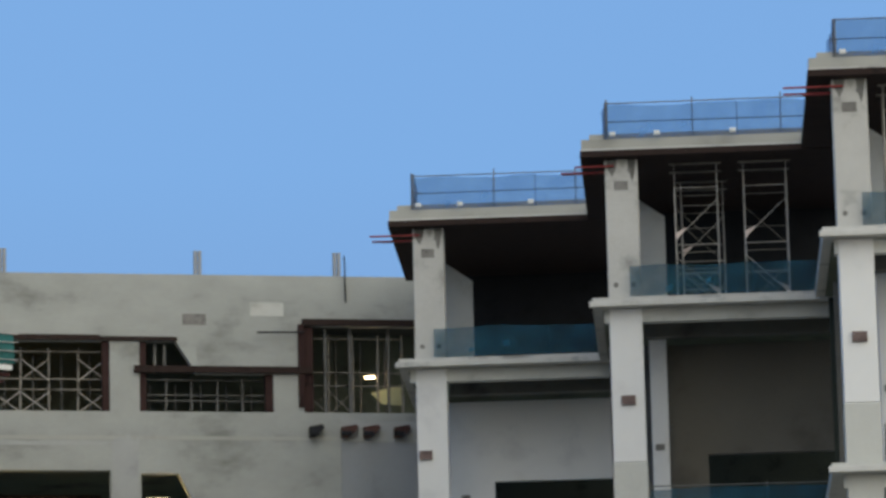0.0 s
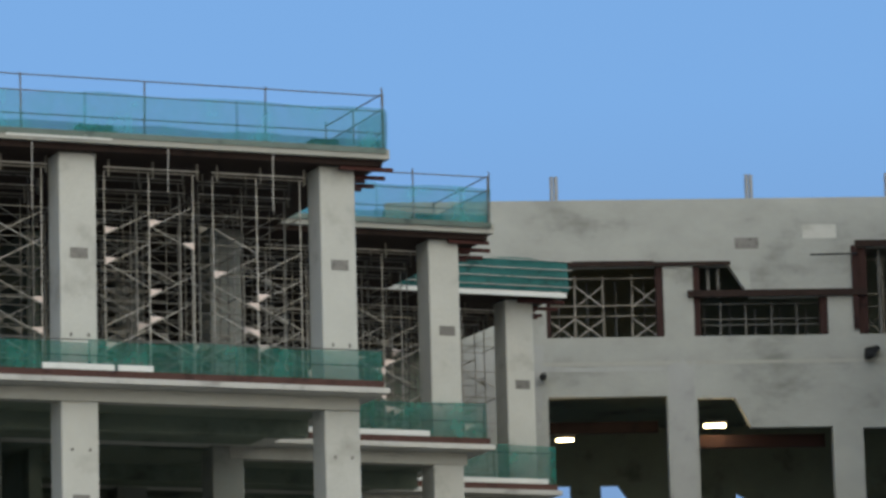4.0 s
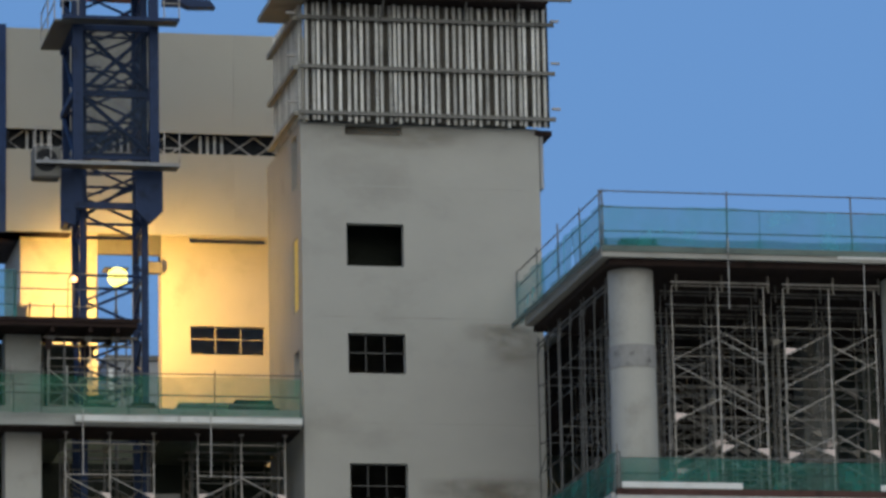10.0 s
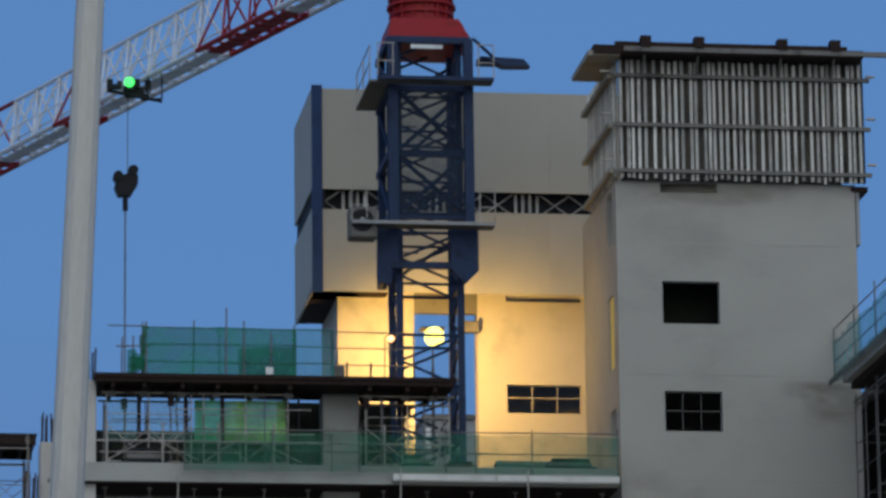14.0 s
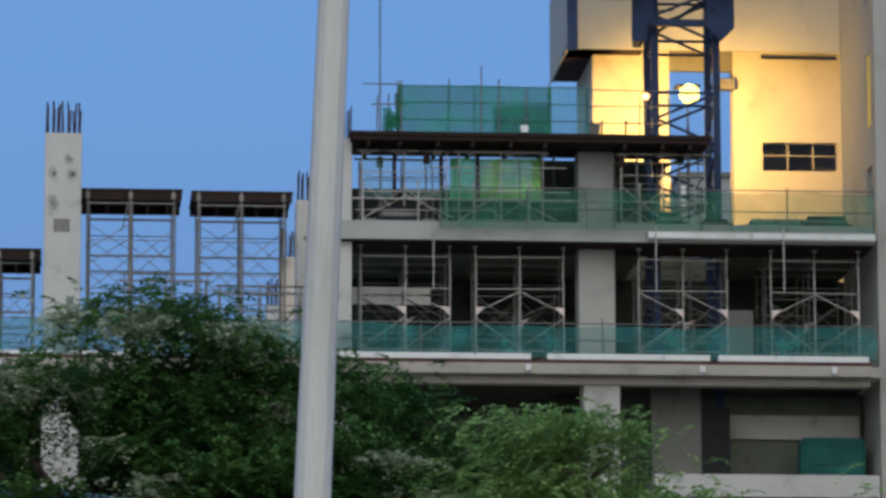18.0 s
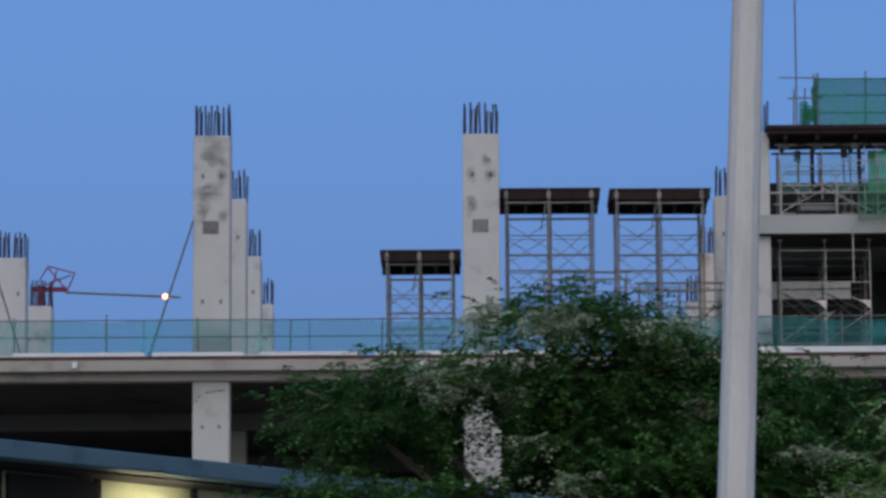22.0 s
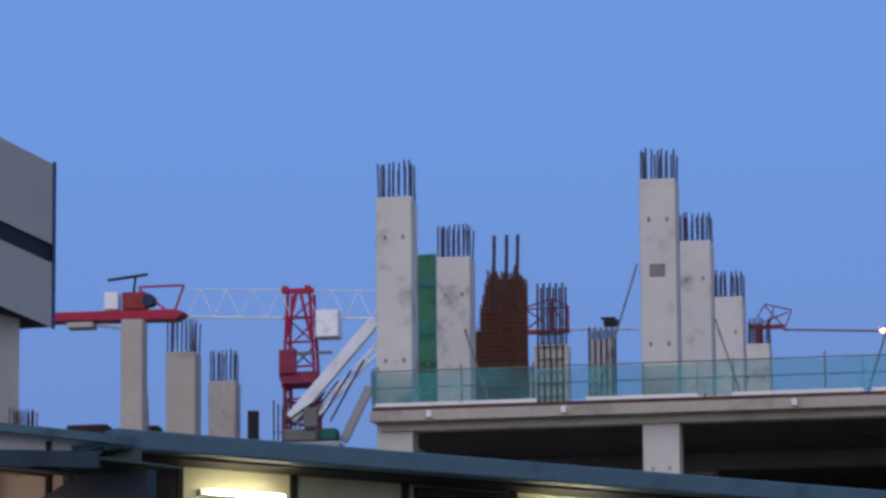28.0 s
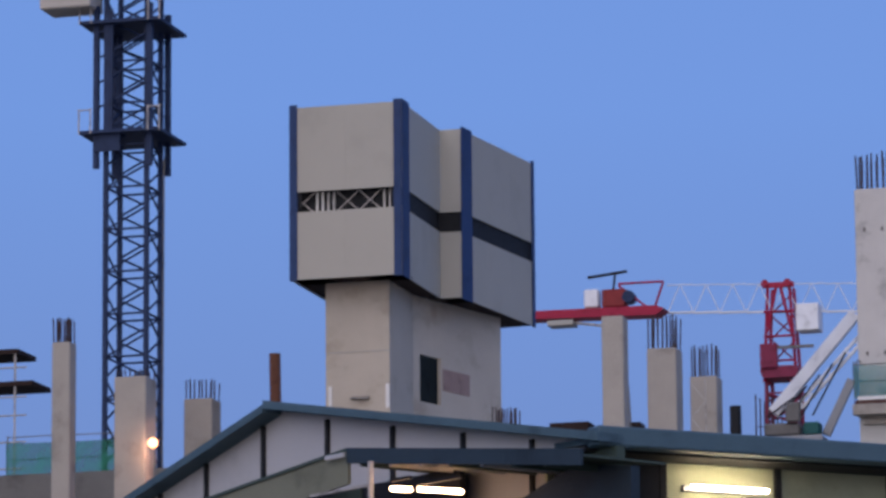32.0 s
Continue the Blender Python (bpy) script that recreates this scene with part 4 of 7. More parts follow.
for k in range(9):
    part("ladder_rung", a_rod((17.5, 133.75, 33.2 + 0.55 * k), (17.95, 133.75, 33.2 + 0.55 * k), 0.025, 5), CR_BLUE, CR, "", S)
part("outrigger", one(19.8, 21.15, 133.9, 134.1, 39.05, 39.22), CR_BLUE, CR, "", S)
part("outrigger_tip", prism(bmesh.new(), [(20.6, 39.0), (21.4, 39.02), (21.2, 39.25), (19.9, 39.3)], 133.8, 134.2), CR_BLUE, CR, "", S)
part("outrigger_stay", a_rod((19.7, 134, 39.9), (20.5, 134, 39.15), 0.05), CR_BLUE, CR, "", S)
# red transition and slewing ring
bm = bmesh.new()
low = [(17.1, 133.7, 39.8), (19.6, 133.7, 39.8), (19.6, 136.5, 39.8), (17.1, 136.5, 39.8)]
top = [(17.25, 134.05, 40.5), (19.3, 134.05, 40.5), (19.3, 136.15, 40.5), (17.25, 136.15, 40.5)]
vl, vt = [bm.verts.new(p) for p in low], [bm.verts.new(p) for p in top]
for i in range(4):
    bm.faces.new((vl[i], vl[(i + 1) % 4], vt[(i + 1) % 4], vt[i]))
bm.faces.new(vl[::-1]), bm.faces.new(vt)
part("transition_piece", bm, CR_RED, CR, "red flared transition piece", S)
ring = part("slewing_ring", a_rod((18.3, 135.1, 40.5), (18.3, 135.1, 41.5), 0.9, 24), CR_RED, CR, "red slewing ring", S)
for z, r in ((40.5, 1.03), (40.78, 0.99), (41.05, 1.05), (41.3, 0.98)):
    part("ring_flange", a_rod((18.3, 135.1, z), (18.3, 135.1, z + 0.09), r, 24), CR_RED, ring, "", S)
for i in range(16):
    c, s_ = math.cos(i * math.pi / 8), math.sin(i * math.pi / 8)
    part("ring_rib", a_rod((18.3 + 0.93 * c, 135.1 + 0.93 * s_, 40.5), (18.3 + 0.93 * c, 135.1 + 0.93 * s_, 41.35), 0.045, 5), CR_RED, ring, "", S)
part("ladder_plate", one(17.75, 18.85, 134.0, 134.05, 39.82, 40.0), CR_WHITE, CR, "white painted strip", S)
for x in (17.4, 18.9):
    part("turret_leg", one(x, x + 0.28, 134.2, 134.5, 41.5, 46), CR_RED, CR, "", S)
    part("turret_leg", one(x, x + 0.28, 135.7, 136.0, 41.5, 46), CR_RED, CR, "", S)
part("turret_plate", one(17.7, 18.9, 134.25, 134.35, 41.5, 42.2), CR_RED, CR, "", S)
part("cab_floor", one(19.3, 20.4, 133.6, 135.2, 41.85, 41.97), PIPE_DARK, CR, "", S)
part("cab_rail", a_rod((20.3, 133.7, 41.9), (20.3, 133.7, 42.9), 0.03), PIPE_DARK, CR, "", S)
part("cab", one(19.4, 20.3, 133.8, 135.1, 42.5, 44.2, w=0.05), CR_WHITE, CR, "pale crane cab", S)

# jib: a triangular lattice girder pointing away and to the side
JA, JB = Vector((17.3, 137.6, 43.1)), Vector((3.7, 174.0, 43.8))
jd = (JB - JA).normalized()
js = jd.cross(Vector((0, 0, 1))).normalized()
ju = js.cross(jd)
L = (JB - JA).length
n = int(L / 1.9)
for k in range(n):
    a, b = JA + jd * (L * k / n), JA + jd * (L * (k + 1) / n)
    s0 = L * (k + 0.5) / n
    colour = CR_WHITE if s0 < 5.2 or 11.6 < s0 < 20.8 or 23.0 < s0 < 29.5 else CR_RED
    h, hw = 2.05, 0.62
    tops = (a + b) / 2 + ju * h
    for s in (-1, 1):
        part("chord", a_rod(a + js * hw * s, b + js * hw * s, 0.085, 6), colour, CR, "", S)
        part("lacing", a_rod(a + js * hw * s, tops, 0.045, 5), colour, CR, "", S)
        part("lacing", a_rod(b + js * hw * s, tops, 0.045, 5), colour, CR, "", S)
    part("cross_brace", a_rod(a + js * hw, b - js * hw, 0.04, 5), colour, CR, "", S)
    part("cross_brace", a_rod(a + js * hw, a - js * hw, 0.05, 5), colour, CR, "", S)
    for f in (0.33, 0.67):
        m = a.lerp(b, f)
        part("slat", a_rod(m + js * hw, m - js * hw, 0.04, 5), colour, CR, "", S)
    if colour == CR_WHITE:
        for s in (-1, 1):
            part("upright", a_rod(a + js * hw * s, a + ju * h * 0.92 + js * hw * s * 0.2, 0.035, 5), colour, CR, "", S)
            part("side_rail", a_rod(a + ju * 0.85 + js * hw * s * 0.6, b + ju * 0.85 + js * hw * s * 0.6, 0.03, 5), colour, CR, "", S)
    part("top_chord", a_rod(a + ju * h - jd * 0.9, b + ju * h - jd * 0.9, 0.075, 6), colour, CR, "", S)
    bm = bmesh.new()
    c = [a - js * 0.28 - ju * 0.02, a + js * 0.28 - ju * 0.02, b + js * 0.28 - ju * 0.02, b - js * 0.28 - ju * 0.02]
    v = [bm.verts.new(p) for p in c] + [bm.verts.new(p + ju * 0.03) for p in c]
    for f in ((0, 1, 2, 3), (4, 5, 6, 7), (0, 1, 5, 4), (1, 2, 6, 5), (2, 3, 7, 6), (3, 0, 4, 7)):
        bm.faces.new([v[i] for i in f])
    part("walkway", bm, colour, CR, "", S)
rng = random.Random(9)
for k in range(9):
    x, z = 9.9 + 0.17 * k + rng.uniform(-0.1, 0.1), 42.55 + rng.uniform(0, 0.5)
    part("trolley_block", one(x, x + rng.uniform(0.16, 0.42), 151.3 + 0.1 * k, 151.5 + 0.1 * k, z, z + rng.uniform(0.15, 0.4), w=0.02), DARK, CR, "dark jib trolley block", S)
part("trolley_frame", a_rod((9.9, 151.5, 42.75), (11.75, 151.6, 42.45), 0.06), DARK, CR, "", S)
part("trolley_basket", one(11.25, 11.75, 151.3, 151.33, 42.42, 42.48), DARK, CR, "", S)
for x in (11.27, 11.72):
    part("basket_post", a_rod((x, 151.3, 42.45), (x, 151.3, 43.2), 0.03), DARK, CR, "", S)
bm = bmesh.new()
bmesh.ops.create_icosphere(bm, subdivisions=2, radius=0.17)
part("signal_lamp", bm, LAMP_G, CR, "round green signal lamp", S + Vector((10.62, 151.1, 42.95)))
HK = thing("hook_block", pose(10.6, 151.8, 39.4), "dark steel crane hook block hanging on ropes", "hook block")
bm = prism(bmesh.new(), [(-0.42, 0.08), (-0.3, -0.22), (0.12, -0.2), (0.36, 0.2), (0.36, 0.5), (0.12, 0.58), (-0.36, 0.42)], -0.2, 0.2)
part("block", bm, DARK, HK)
part("hook", a_rod((-0.05, 0, -0.7), (-0.05, 0, -0.25), 0.09), DARK, HK)
part("rope", a_rod((0.02, 0, 0.6), (0.02, 0, 3.3), 0.016, 5), PIPE_DARK, HK)
for x, z in ((-0.3, 0.45), (0.2, 0.66)):
    part("sheave", a_rod((x, -0.25, z), (x, 0.25, z), 0.17, 10), DARK, HK)
part("sling", a_rod((-0.05, 0, -9.2), (-0.05, 0, -0.7), 0.03, 5), PIPE_DARK, HK)

# ---- floodlights at the crane ----
def floodlight(x, y, z, r, material, power, colour, label, stand=0.0):
    t = thing("floodlight", pose(x, y, z), label, "floodlight", "floodlights")
    bm = bmesh.new()
    bmesh.ops.create_icosphere(bm, subdivisions=2, radius=r)
    part("bulb", bm, material, t)
    # Hood added to keep beam and spill from rising.
    part("hood", one(-r * 1.2, r * 1.2, r * 0.6, r * 3.0, r * 1.05, r * 1.12), DARK, t, "flat dark hood added to hold the light down")
    part("housing", one(-r * 0.3, r * 0.3, r * 0.98, r * 1.3, -r * 0.9, r * 1.04), DARK, t)
    part("bracket", a_rod((0, r * 1.2, -r), (0, r * 1.2, -r - 0.6), 0.03), PIPE_DARK, t)
    if stand:
        part("stand", a_rod((0, r * 1.2, -r - 0.6), (0, r * 1.2, -stand), 0.05), PIPE_DARK, t)
    if power:
        la = new("floodlight_beam", bpy.data.lights.new("floodlight", "SPOT"))
        la.data.energy, la.data.color, la.data.shadow_soft_size = power, colour, r
        la.data.spot_size, la.data.spot_blend = radians(150), 0.6
        here = Vector((x, y + r * 1.9, z)) + ORG[0]
        la.matrix_world = look(here, here + Vector((1.2, 4.2, -0.3)))
        spill = new("floodlight_spill", bpy.data.lights.new("floodlight", "POINT"))
        spill.data.energy, spill.data.color, spill.data.shadow_soft_size = power * 0.25, colour, r
        spill.location = here
    return t


floodlight(18.9, 137.4, 31.48, 0.31, LAMP_Y, 2500, (1.0, 0.56, 0.12), "round sodium floodlight glowing yellow beside the mast", 8.5)
floodlight(17.08, 133.5, 30.55, 0.1, LAMP_O, 0, None, "small warm work lamp on the mast")

origin(4.47, 0.7, -0.1)
# ---- deck building beside the crane (F) and long slab with bare columns (G) ----
FB = thing("concrete_deck_building", pose(-28.1, 131.0, 0), "long unfinished concrete deck on square columns", "building")
S = to(FB)
COLX = [-28.06 + 7.72 * k for k in range(6)]
part("deck_slab", one(-28.1, 19.1, 130.95, 168, FLOOR - 0.3, FLOOR), CONC, FB, "grey concrete deck slab", S)
part("deck_lip", one(-28.15, 18.8, 130.7, 130.94, FLOOR - 0.32, FLOOR - 0.012, w=0.01), FARC, FB, "", S)
part("edge_form", one(-28.1, 18.8, 130.73, 130.94, FLOOR - 0.008, FLOOR + 0.098), EDGE, FB, "dark red edge form", S)
# Soffit and inner wall coloured near black for shade below the deck.
part("soffit", one(-27.6, 18.9, 131.7, 151.9, FLOOR - 0.34, FLOOR - 0.303), BROWN_SHADE, FB, "soffit sheet coloured dark for the shade beneath", S)
part("edge_beam", one(-27.9, 18.8, 131.15, 131.6, FLOOR - 0.54, FLOOR - 0.305), FARC, FB, "", S)
for y in (139, 148.8):
    part("inner_beam", one(-27.9, 18.8, y, y + 0.5, FLOOR - 0.8, FLOOR - 0.305), CONC_DARK, FB, "", S)
part("lower_slab", one(-28.0, 19.1, 131.0, 168, LOW - 0.3, LOW), CONC, FB, "", S)
part("inner_wall", one(-27.5, 19.1, 152, 152.3, 0, FLOOR - 0.31), BROWN_SHADE, FB, "", S)
part("end_wall", one(12.2, 19.17, 140, 140.3, LOW, FLOOR - 0.31), CONC, FB, "", S)
for x in COLX:
    for y in (131.3, 140.8, 150.5):
        part("column", one(x, x + 1.05, y, y + 1.0, LOW, FLOOR - 0.305, w=0.025), CONC_COL, FB, "", S)
    part("column", one(x, x + 1.05, 131.3, 132.3, 0, LOW - 0.31, w=0.025), CONC_COL, FB, "", S)
    for xx in (0.28, 0.76):
        shared("tie_hole", HOLE, FB, Matrix.Translation(Vector((x + xx, 131.298, 20.55)) + S) @ Matrix.Diagonal((0.55, 1, 0.7, 1)))
# low wall and recess below the deck
# Partition given the darker concrete to imitate shade in the recess.
part("partition", one(12.7, 14.15, 133.0, 133.25, 19.36, 22.05), CONC_DARK, FB, "", S)
part("dark_screen", one(14.16, 15.0, 133.05, 133.2, 19.36, 21.5), DARK, FB, "dark screen in the recess", S)
part("low_slab", one(12.6, 19.1, 131.5, 139.9, 18.7, 19.35, w=0.01), CONC_NEW, FB, "pale concrete slab edge", S)
part("pale_panel", one(15.0, 19.0, 134.2, 134.3, 20.75, 21.45), CONC_NEW, FB, "", S)
t = thing("stacked_netting", pose(17.0, 132.6, 19.35), "rolled green netting stacked on the low slab", "netting")
part("roll", one(0, 1.9, 0, 0.7, 0, 1.25, w=0.12), NET_S, t)
for k in range(4):
    part("fold", net_sheet(1.84, 0.26, k + 0.5, 0.1), NET_G, t, "loose fold of green netting", (0.03, -0.06, 0.2 + 0.26 * k))
# mezzanine
part("mezzanine_slab", one(3.5, 19.0, 131.15, 133.1, 26.0, 26.55, w=0.01), WINGC, FB, "", S)
# Rear slabs added to block the floodlight; coloured dark for shade.
part("mezzanine_rear", one(3.5, 12.5, 133.11, 138.8, 26.0, 26.5), INSIDE_SHADE, FB, "", S)
part("mezzanine_rear", one(15.2, 19.0, 133.11, 138.8, 26.0, 26.5), INSIDE_SHADE, FB, "", S)
# Thin dark sheet added to imitate shade on the mezzanine's underside.
part("soffit_form", one(3.5, 19.0, 131.2, 133.2, 25.965, 25.998), TIMBER, FB, "dark sheet put under the mezzanine for its shade", S)
part("mezzanine_lip", one(12.4, 19.0, 130.95, 131.14, 26.06, 26.3), CONC_COL, FB, "", S)
part("column", one(10.52, 11.58, 132.2, 133.1, FLOOR, 25.995, w=0.025), CONC, FB, "", S)
part("column", one(10.52, 11.58, 132.2, 133.08, 26.555, 28.855, w=0.025), WINGC, FB, "", S)
part("column", one(2.85, 3.9, 131.4, 132.4, FLOOR, 29.0, w=0.025), CONC_NEW, FB, "", S)
part("column", one(10.45, 11.5, 138, 139, FLOOR, 28.6, w=0.025), CONC_COL, FB, "", S)
# Rear walls and panels coloured near black to imitate unlit depth.
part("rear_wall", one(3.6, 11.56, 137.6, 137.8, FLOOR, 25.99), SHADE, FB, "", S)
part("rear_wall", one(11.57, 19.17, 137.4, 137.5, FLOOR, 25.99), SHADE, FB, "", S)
part("rear_wall", one(12.0, 19.1, 134.4, 134.5, LOW, FLOOR - 0.35), INSIDE_SHADE, FB, "", S)
part("loose_board", one(14.95, 15.75, 133.22, 133.26, FLOOR, 24.4), CONC_DARK, FB, "weathered plywood board", S)
part("pale_panel", one(4.0, 6.3, 133.2, 133.26, 24.45, 24.95), CONC_NEW, FB, "pale board behind the props", S)
part("rear_wall", one(12.3, 15.4, 137.6, 137.8, 25.995, 27.1), INSIDE_SHADE, FB, "", S)
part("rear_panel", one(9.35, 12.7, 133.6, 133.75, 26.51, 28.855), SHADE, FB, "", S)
part("top_formwork", one(3.85, 14.2, 130.9, 133.25, 28.86, 28.98), TIMBER, FB, "dark timber table formwork", S)
part("top_sheet", one(3.8, 14.25, 130.85, 133.3, 28.985, 29.1), TIMBER, FB, "", S)
starter_bars(FB, 2.85 + S.x, 3.9 + S.x, 131.4 + S.y, 132.4 + S.y, 29.0, 0.95, 77, BAR)
for k, x in enumerate((10.9, 11.2, 11.9, 12.6)):
    part("starter_bar", a_rod((x, 132, 29.1), (x + 0.02, 132, 29.75), 0.03), REBAR, FB, "", S)
for x in (4.3, 5.2, 6.3, 7.3, 8.4, 9.4, 11.7, 12.8, 13.6):
    part("stringer", one(x, x + 0.1, 130.95, 133.05, 28.7, 28.855), TIMBER, FB, "", S)
    part("jack_head", one(x - 0.05, x + 0.17, 131.5, 131.7, 28.56, 28.695), PIPE_DARK, FB, "", S)
for k in range(7):
    x = 4.2 + 1.6 * k
    part("guard_post", a_rod((x, 131.25, 26.56), (x, 131.25, 27.75), 0.03), PIPE, FB, "", S)
part("guard_rail", a_rod((3.9, 131.25, 27.2), (14.2, 131.25, 27.2), 0.03), PIPE, FB, "", S)
part("dark_parapet", one(3.9, 10.4, 132.6, 132.7, 26.56, 27.75), SHADE, FB, "", S)
part("upper_sheet", one(10.7, 11.1, 131.6, 131.7, 29.12, 29.55), CONC_DARK, FB, "", S)

edge_net((-28.1, 130.8), (18.9, 130.8), FLOOR + 0.16, 0.97, 1.02, NET_T, "teal safety netting along the deck edge", 2.6, (0.98, 0.5), 4.7)
edge_net((-28.1, 136.8), (-28.1, 130.9), FLOOR + 0.2, 1.0, 1.1, NET_G, "teal safety netting along the deck edge", 2.6, (0.98, 0.5), 3.0)
edge_net((6.4, 130.85), (18.95, 130.85), 26.3, 1.15, 1.2, NET_THIN, "green safety netting along the mezzanine edge", 2.5, (1.0, 0.5), 4.2)
edge_net((5.2, 131.2), (9.6, 131.2), 29.12, 1.42, 1.42, NET_GG, "bright green safety netting round the top deck", 1.5, (1.0, 0.65, 0.3), 2.3)
edge_net((8.0, 131.5), (9.6, 131.5), 29.12, 0.95, 0, NET_GG, "doubled fold of bright green netting on the top deck", 1, (), 1.6)
edge_net((5.25, 133.0), (5.25, 131.2), 29.12, 1.4, 1.4, NET_GG, "bright green safety netting round the top deck", 1.1, (1.0, 0.65), 2.2)
edge_net((9.6, 131.2), (10.7, 131.2), 29.12, 1.42, 1.42, NET_T, "thin teal safety netting on the top deck", 1.1, (1.0, 0.65, 0.3), 1.2)
edge_net((10.7, 131.3), (13.1, 131.3), 29.12, 0.05, 1.4, NET_GG, "bare tube guard rail beside the mast", 1.8, (1.0, 0.65, 0.3), 5)
# Sheets step from pale to lime to imitate floodlight through the netting.
for xa, xb, m, lab in ((4.15, 5.15, NET_PALE, "netting coloured pale for the sky light behind the props"), (5.45, 6.45, NET_PALE, "netting coloured pale for the sky light behind the props"),
                       (6.75, 7.55, NET_TD, "green sheet of netting behind the props"), (7.62, 9.35, NET_LIME, "netting coloured lime for the floodlight behind the props")):
    edge_net((xa, 131.9), (xb, 131.9), 27.3, 1.3, 0, m, lab, 1, (), 2.7)
# dark hanging panels and props under the top deck
for x in (5.15, 6.5, 7.56):
    solo("timber_prop", one(x - 0.05, x + 0.06, 131.78, 131.86, 26.56, 28.86, w=0.01), TIMBER, None, "dark timber prop under the top deck", "prop", "timber props")
for xa, xb in ((4.15, 5.05), (5.5, 6.4), (6.75, 7.45), (7.66, 8.8)):
    solo("soffit_panel", one(xa, xb, 131.74, 131.77, 28.62, 28.86), TIMBER, None, "dark plywood strip under the top deck", "formwork", "soffit strips")
# netting gathered round the end tube, with tube ends that stick out
t = thing("net_bundle", pose(4.95, 131.25, 29.12), "green netting gathered round scaffold tubes", "netting")
part("tube", a_rod((-0.05, 0, 0), (0.0, 0, 1.15), 0.025), PIPE_DARK, t)
part("cross_tube", a_rod((-0.5, 0, 0.84), (0.5, 0, 0.86), 0.022), PIPE_DARK, t)
part("cross_tube", a_rod((-0.75, -0.04, 1.44), (0.4, -0.04, 1.43), 0.02), PIPE_DARK, t)
for k in range(5):
    bm = net_sheet(0.3, 0.75 - 0.06 * k, k + 3, 0.25)
    bm.transform(pose(-0.18 + 0.07 * k, 0.05 * k - 0.1, 0.02 + 0.05 * k, 0, 0, 25 - 17 * k))
    part("fold", bm, NET_GG, t)
solo("lamp_box", one(8.72, 8.94, 130.78, 130.84, 29.1, 29.32, w=0.015), BOARD, None, "small white box on the edge of the top deck", "box")
for a, b in ((0.0, 0.1), (0.13, 0.2), (0.22, 0.3), (0.305, 0.36), (0.37, 0.43), (0.44, 0.5), (0.51, 0.56), (0.66, 0.79), (0.8, 0.9), (0.905, 0.998)):
    toe_boards((-28.0, 130.76), (18.8, 130.76), FLOOR + 0.1, ((a, b),), tall=0.17 if a > 0.6 else 0.11)
toe_boards((12.4, 130.945), (19.0, 130.945), 26.1, ((0.0, 0.45), (0.46, 1.0)))
for x in (-26.5, -22.6, -16.0, -6.2, 8.8, 13.8, 17.6):
    solo("edge_clamp", one(x, x + 0.16, 130.55, 130.72, FLOOR - 0.26, FLOOR - 0.06, w=0.02), BOARD, None, "small white clamp on the slab lip", "clamp", "edge clamps")

def deck_frame(flips, seed):
    """A light two bay frame scaffold with shallow braces; front at y = 0."""
    rng = random.Random(seed)
    t = thing("scaffold_tower", Matrix(), "light steel frame scaffold propping the mezzanine", "scaffold tower", "shoring towers")
    sp, top = 1.28, 3.56
    for y in (0, 1.2):
        # Rear row darker: its shade sits in the tube colour.
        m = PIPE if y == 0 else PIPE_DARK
        for i in range(3):
            part("standard", a_rod((sp * i, y, 0), (sp * i + rng.uniform(-0.02, 0.02), y, 3.25), 0.026), m, t)
            part("screw_jack", a_rod((sp * i, y, 3.25), (sp * i, y, top), 0.02), m, t, "thin screw jack")
            part("fork_head", one(sp * i - 0.07, sp * i + 0.07, y - 0.06, y + 0.06, top - 0.03, top + 0.035), m, t)
        for z in (0.55, 2.32, 3.25):
            part("ledger", a_rod((0, y - 0.03, z), (sp * 2, y - 0.03, z + rng.uniform(-0.03, 0.03)), 0.019), m, t)
        for i, up in enumerate(flips if y == 0 else flips[::-1]):
            xa, xb = (sp * i, sp * (i + 1)) if up else (sp * (i + 1), sp * i)
            part("brace", a_rod((xa, y - 0.05, 1.62), (xb, y - 0.05, 2.26), 0.018), m, t)
            part("brace", a_rod((xb, y + 0.04, 0.6), (xa, y + 0.04, 1.5), 0.015), m, t)
            if y == 0:
                d = 0.28 if up else -0.28
                part("gusset", prism(bmesh.new(), [(xa, 1.52), (xa + d, 1.8), (xa, 1.78)], -0.085, -0.07), GUSSET, t, "pale zinc gusset plate")
    for i in range(3):
        for z in (1.5, 3.2):
            part("transom", a_rod((sp * i, 0, z), (sp * i, 1.2, z), 0.02), PIPE_MID, t)
    return t


for x, flips, seed in ((4.2, (False, False), 1), (7.5, (True, False), 2), (12.25, (False, False), 3), (16.1, (True, False), 4)):
    deck_frame(flips, seed).matrix_basis = spot(x, 131.98, FLOOR)
towerF = scaffold(2, seed=21, lift=1.48, head=0.6, gussets=0.3, material=PIPE_MID)
towerF.matrix_basis = spot(7.8, 134.9, FLOOR)
for x in (4.4, 12.7, 16.3):
    copy_thing(towerF, spot(x, 134.9, FLOOR))
towerU = scaffold(1, seed=31, lift=1.5, head=0.64, gussets=0)
towerU.matrix_basis = spot(4.2, 131.6, 26.55)
for x, y in ((7.0, 131.6), (11.7, 131.6)):
    copy_thing(towerU, spot(x, y, 26.55))
# crowded props, hangers and bundles on the mezzanine
rng = random.Random(41)
t = thing("shoring_frame", pose(3.9, 132.0, 26.552), "crowded dark steel props under the top deck", "scaffold")
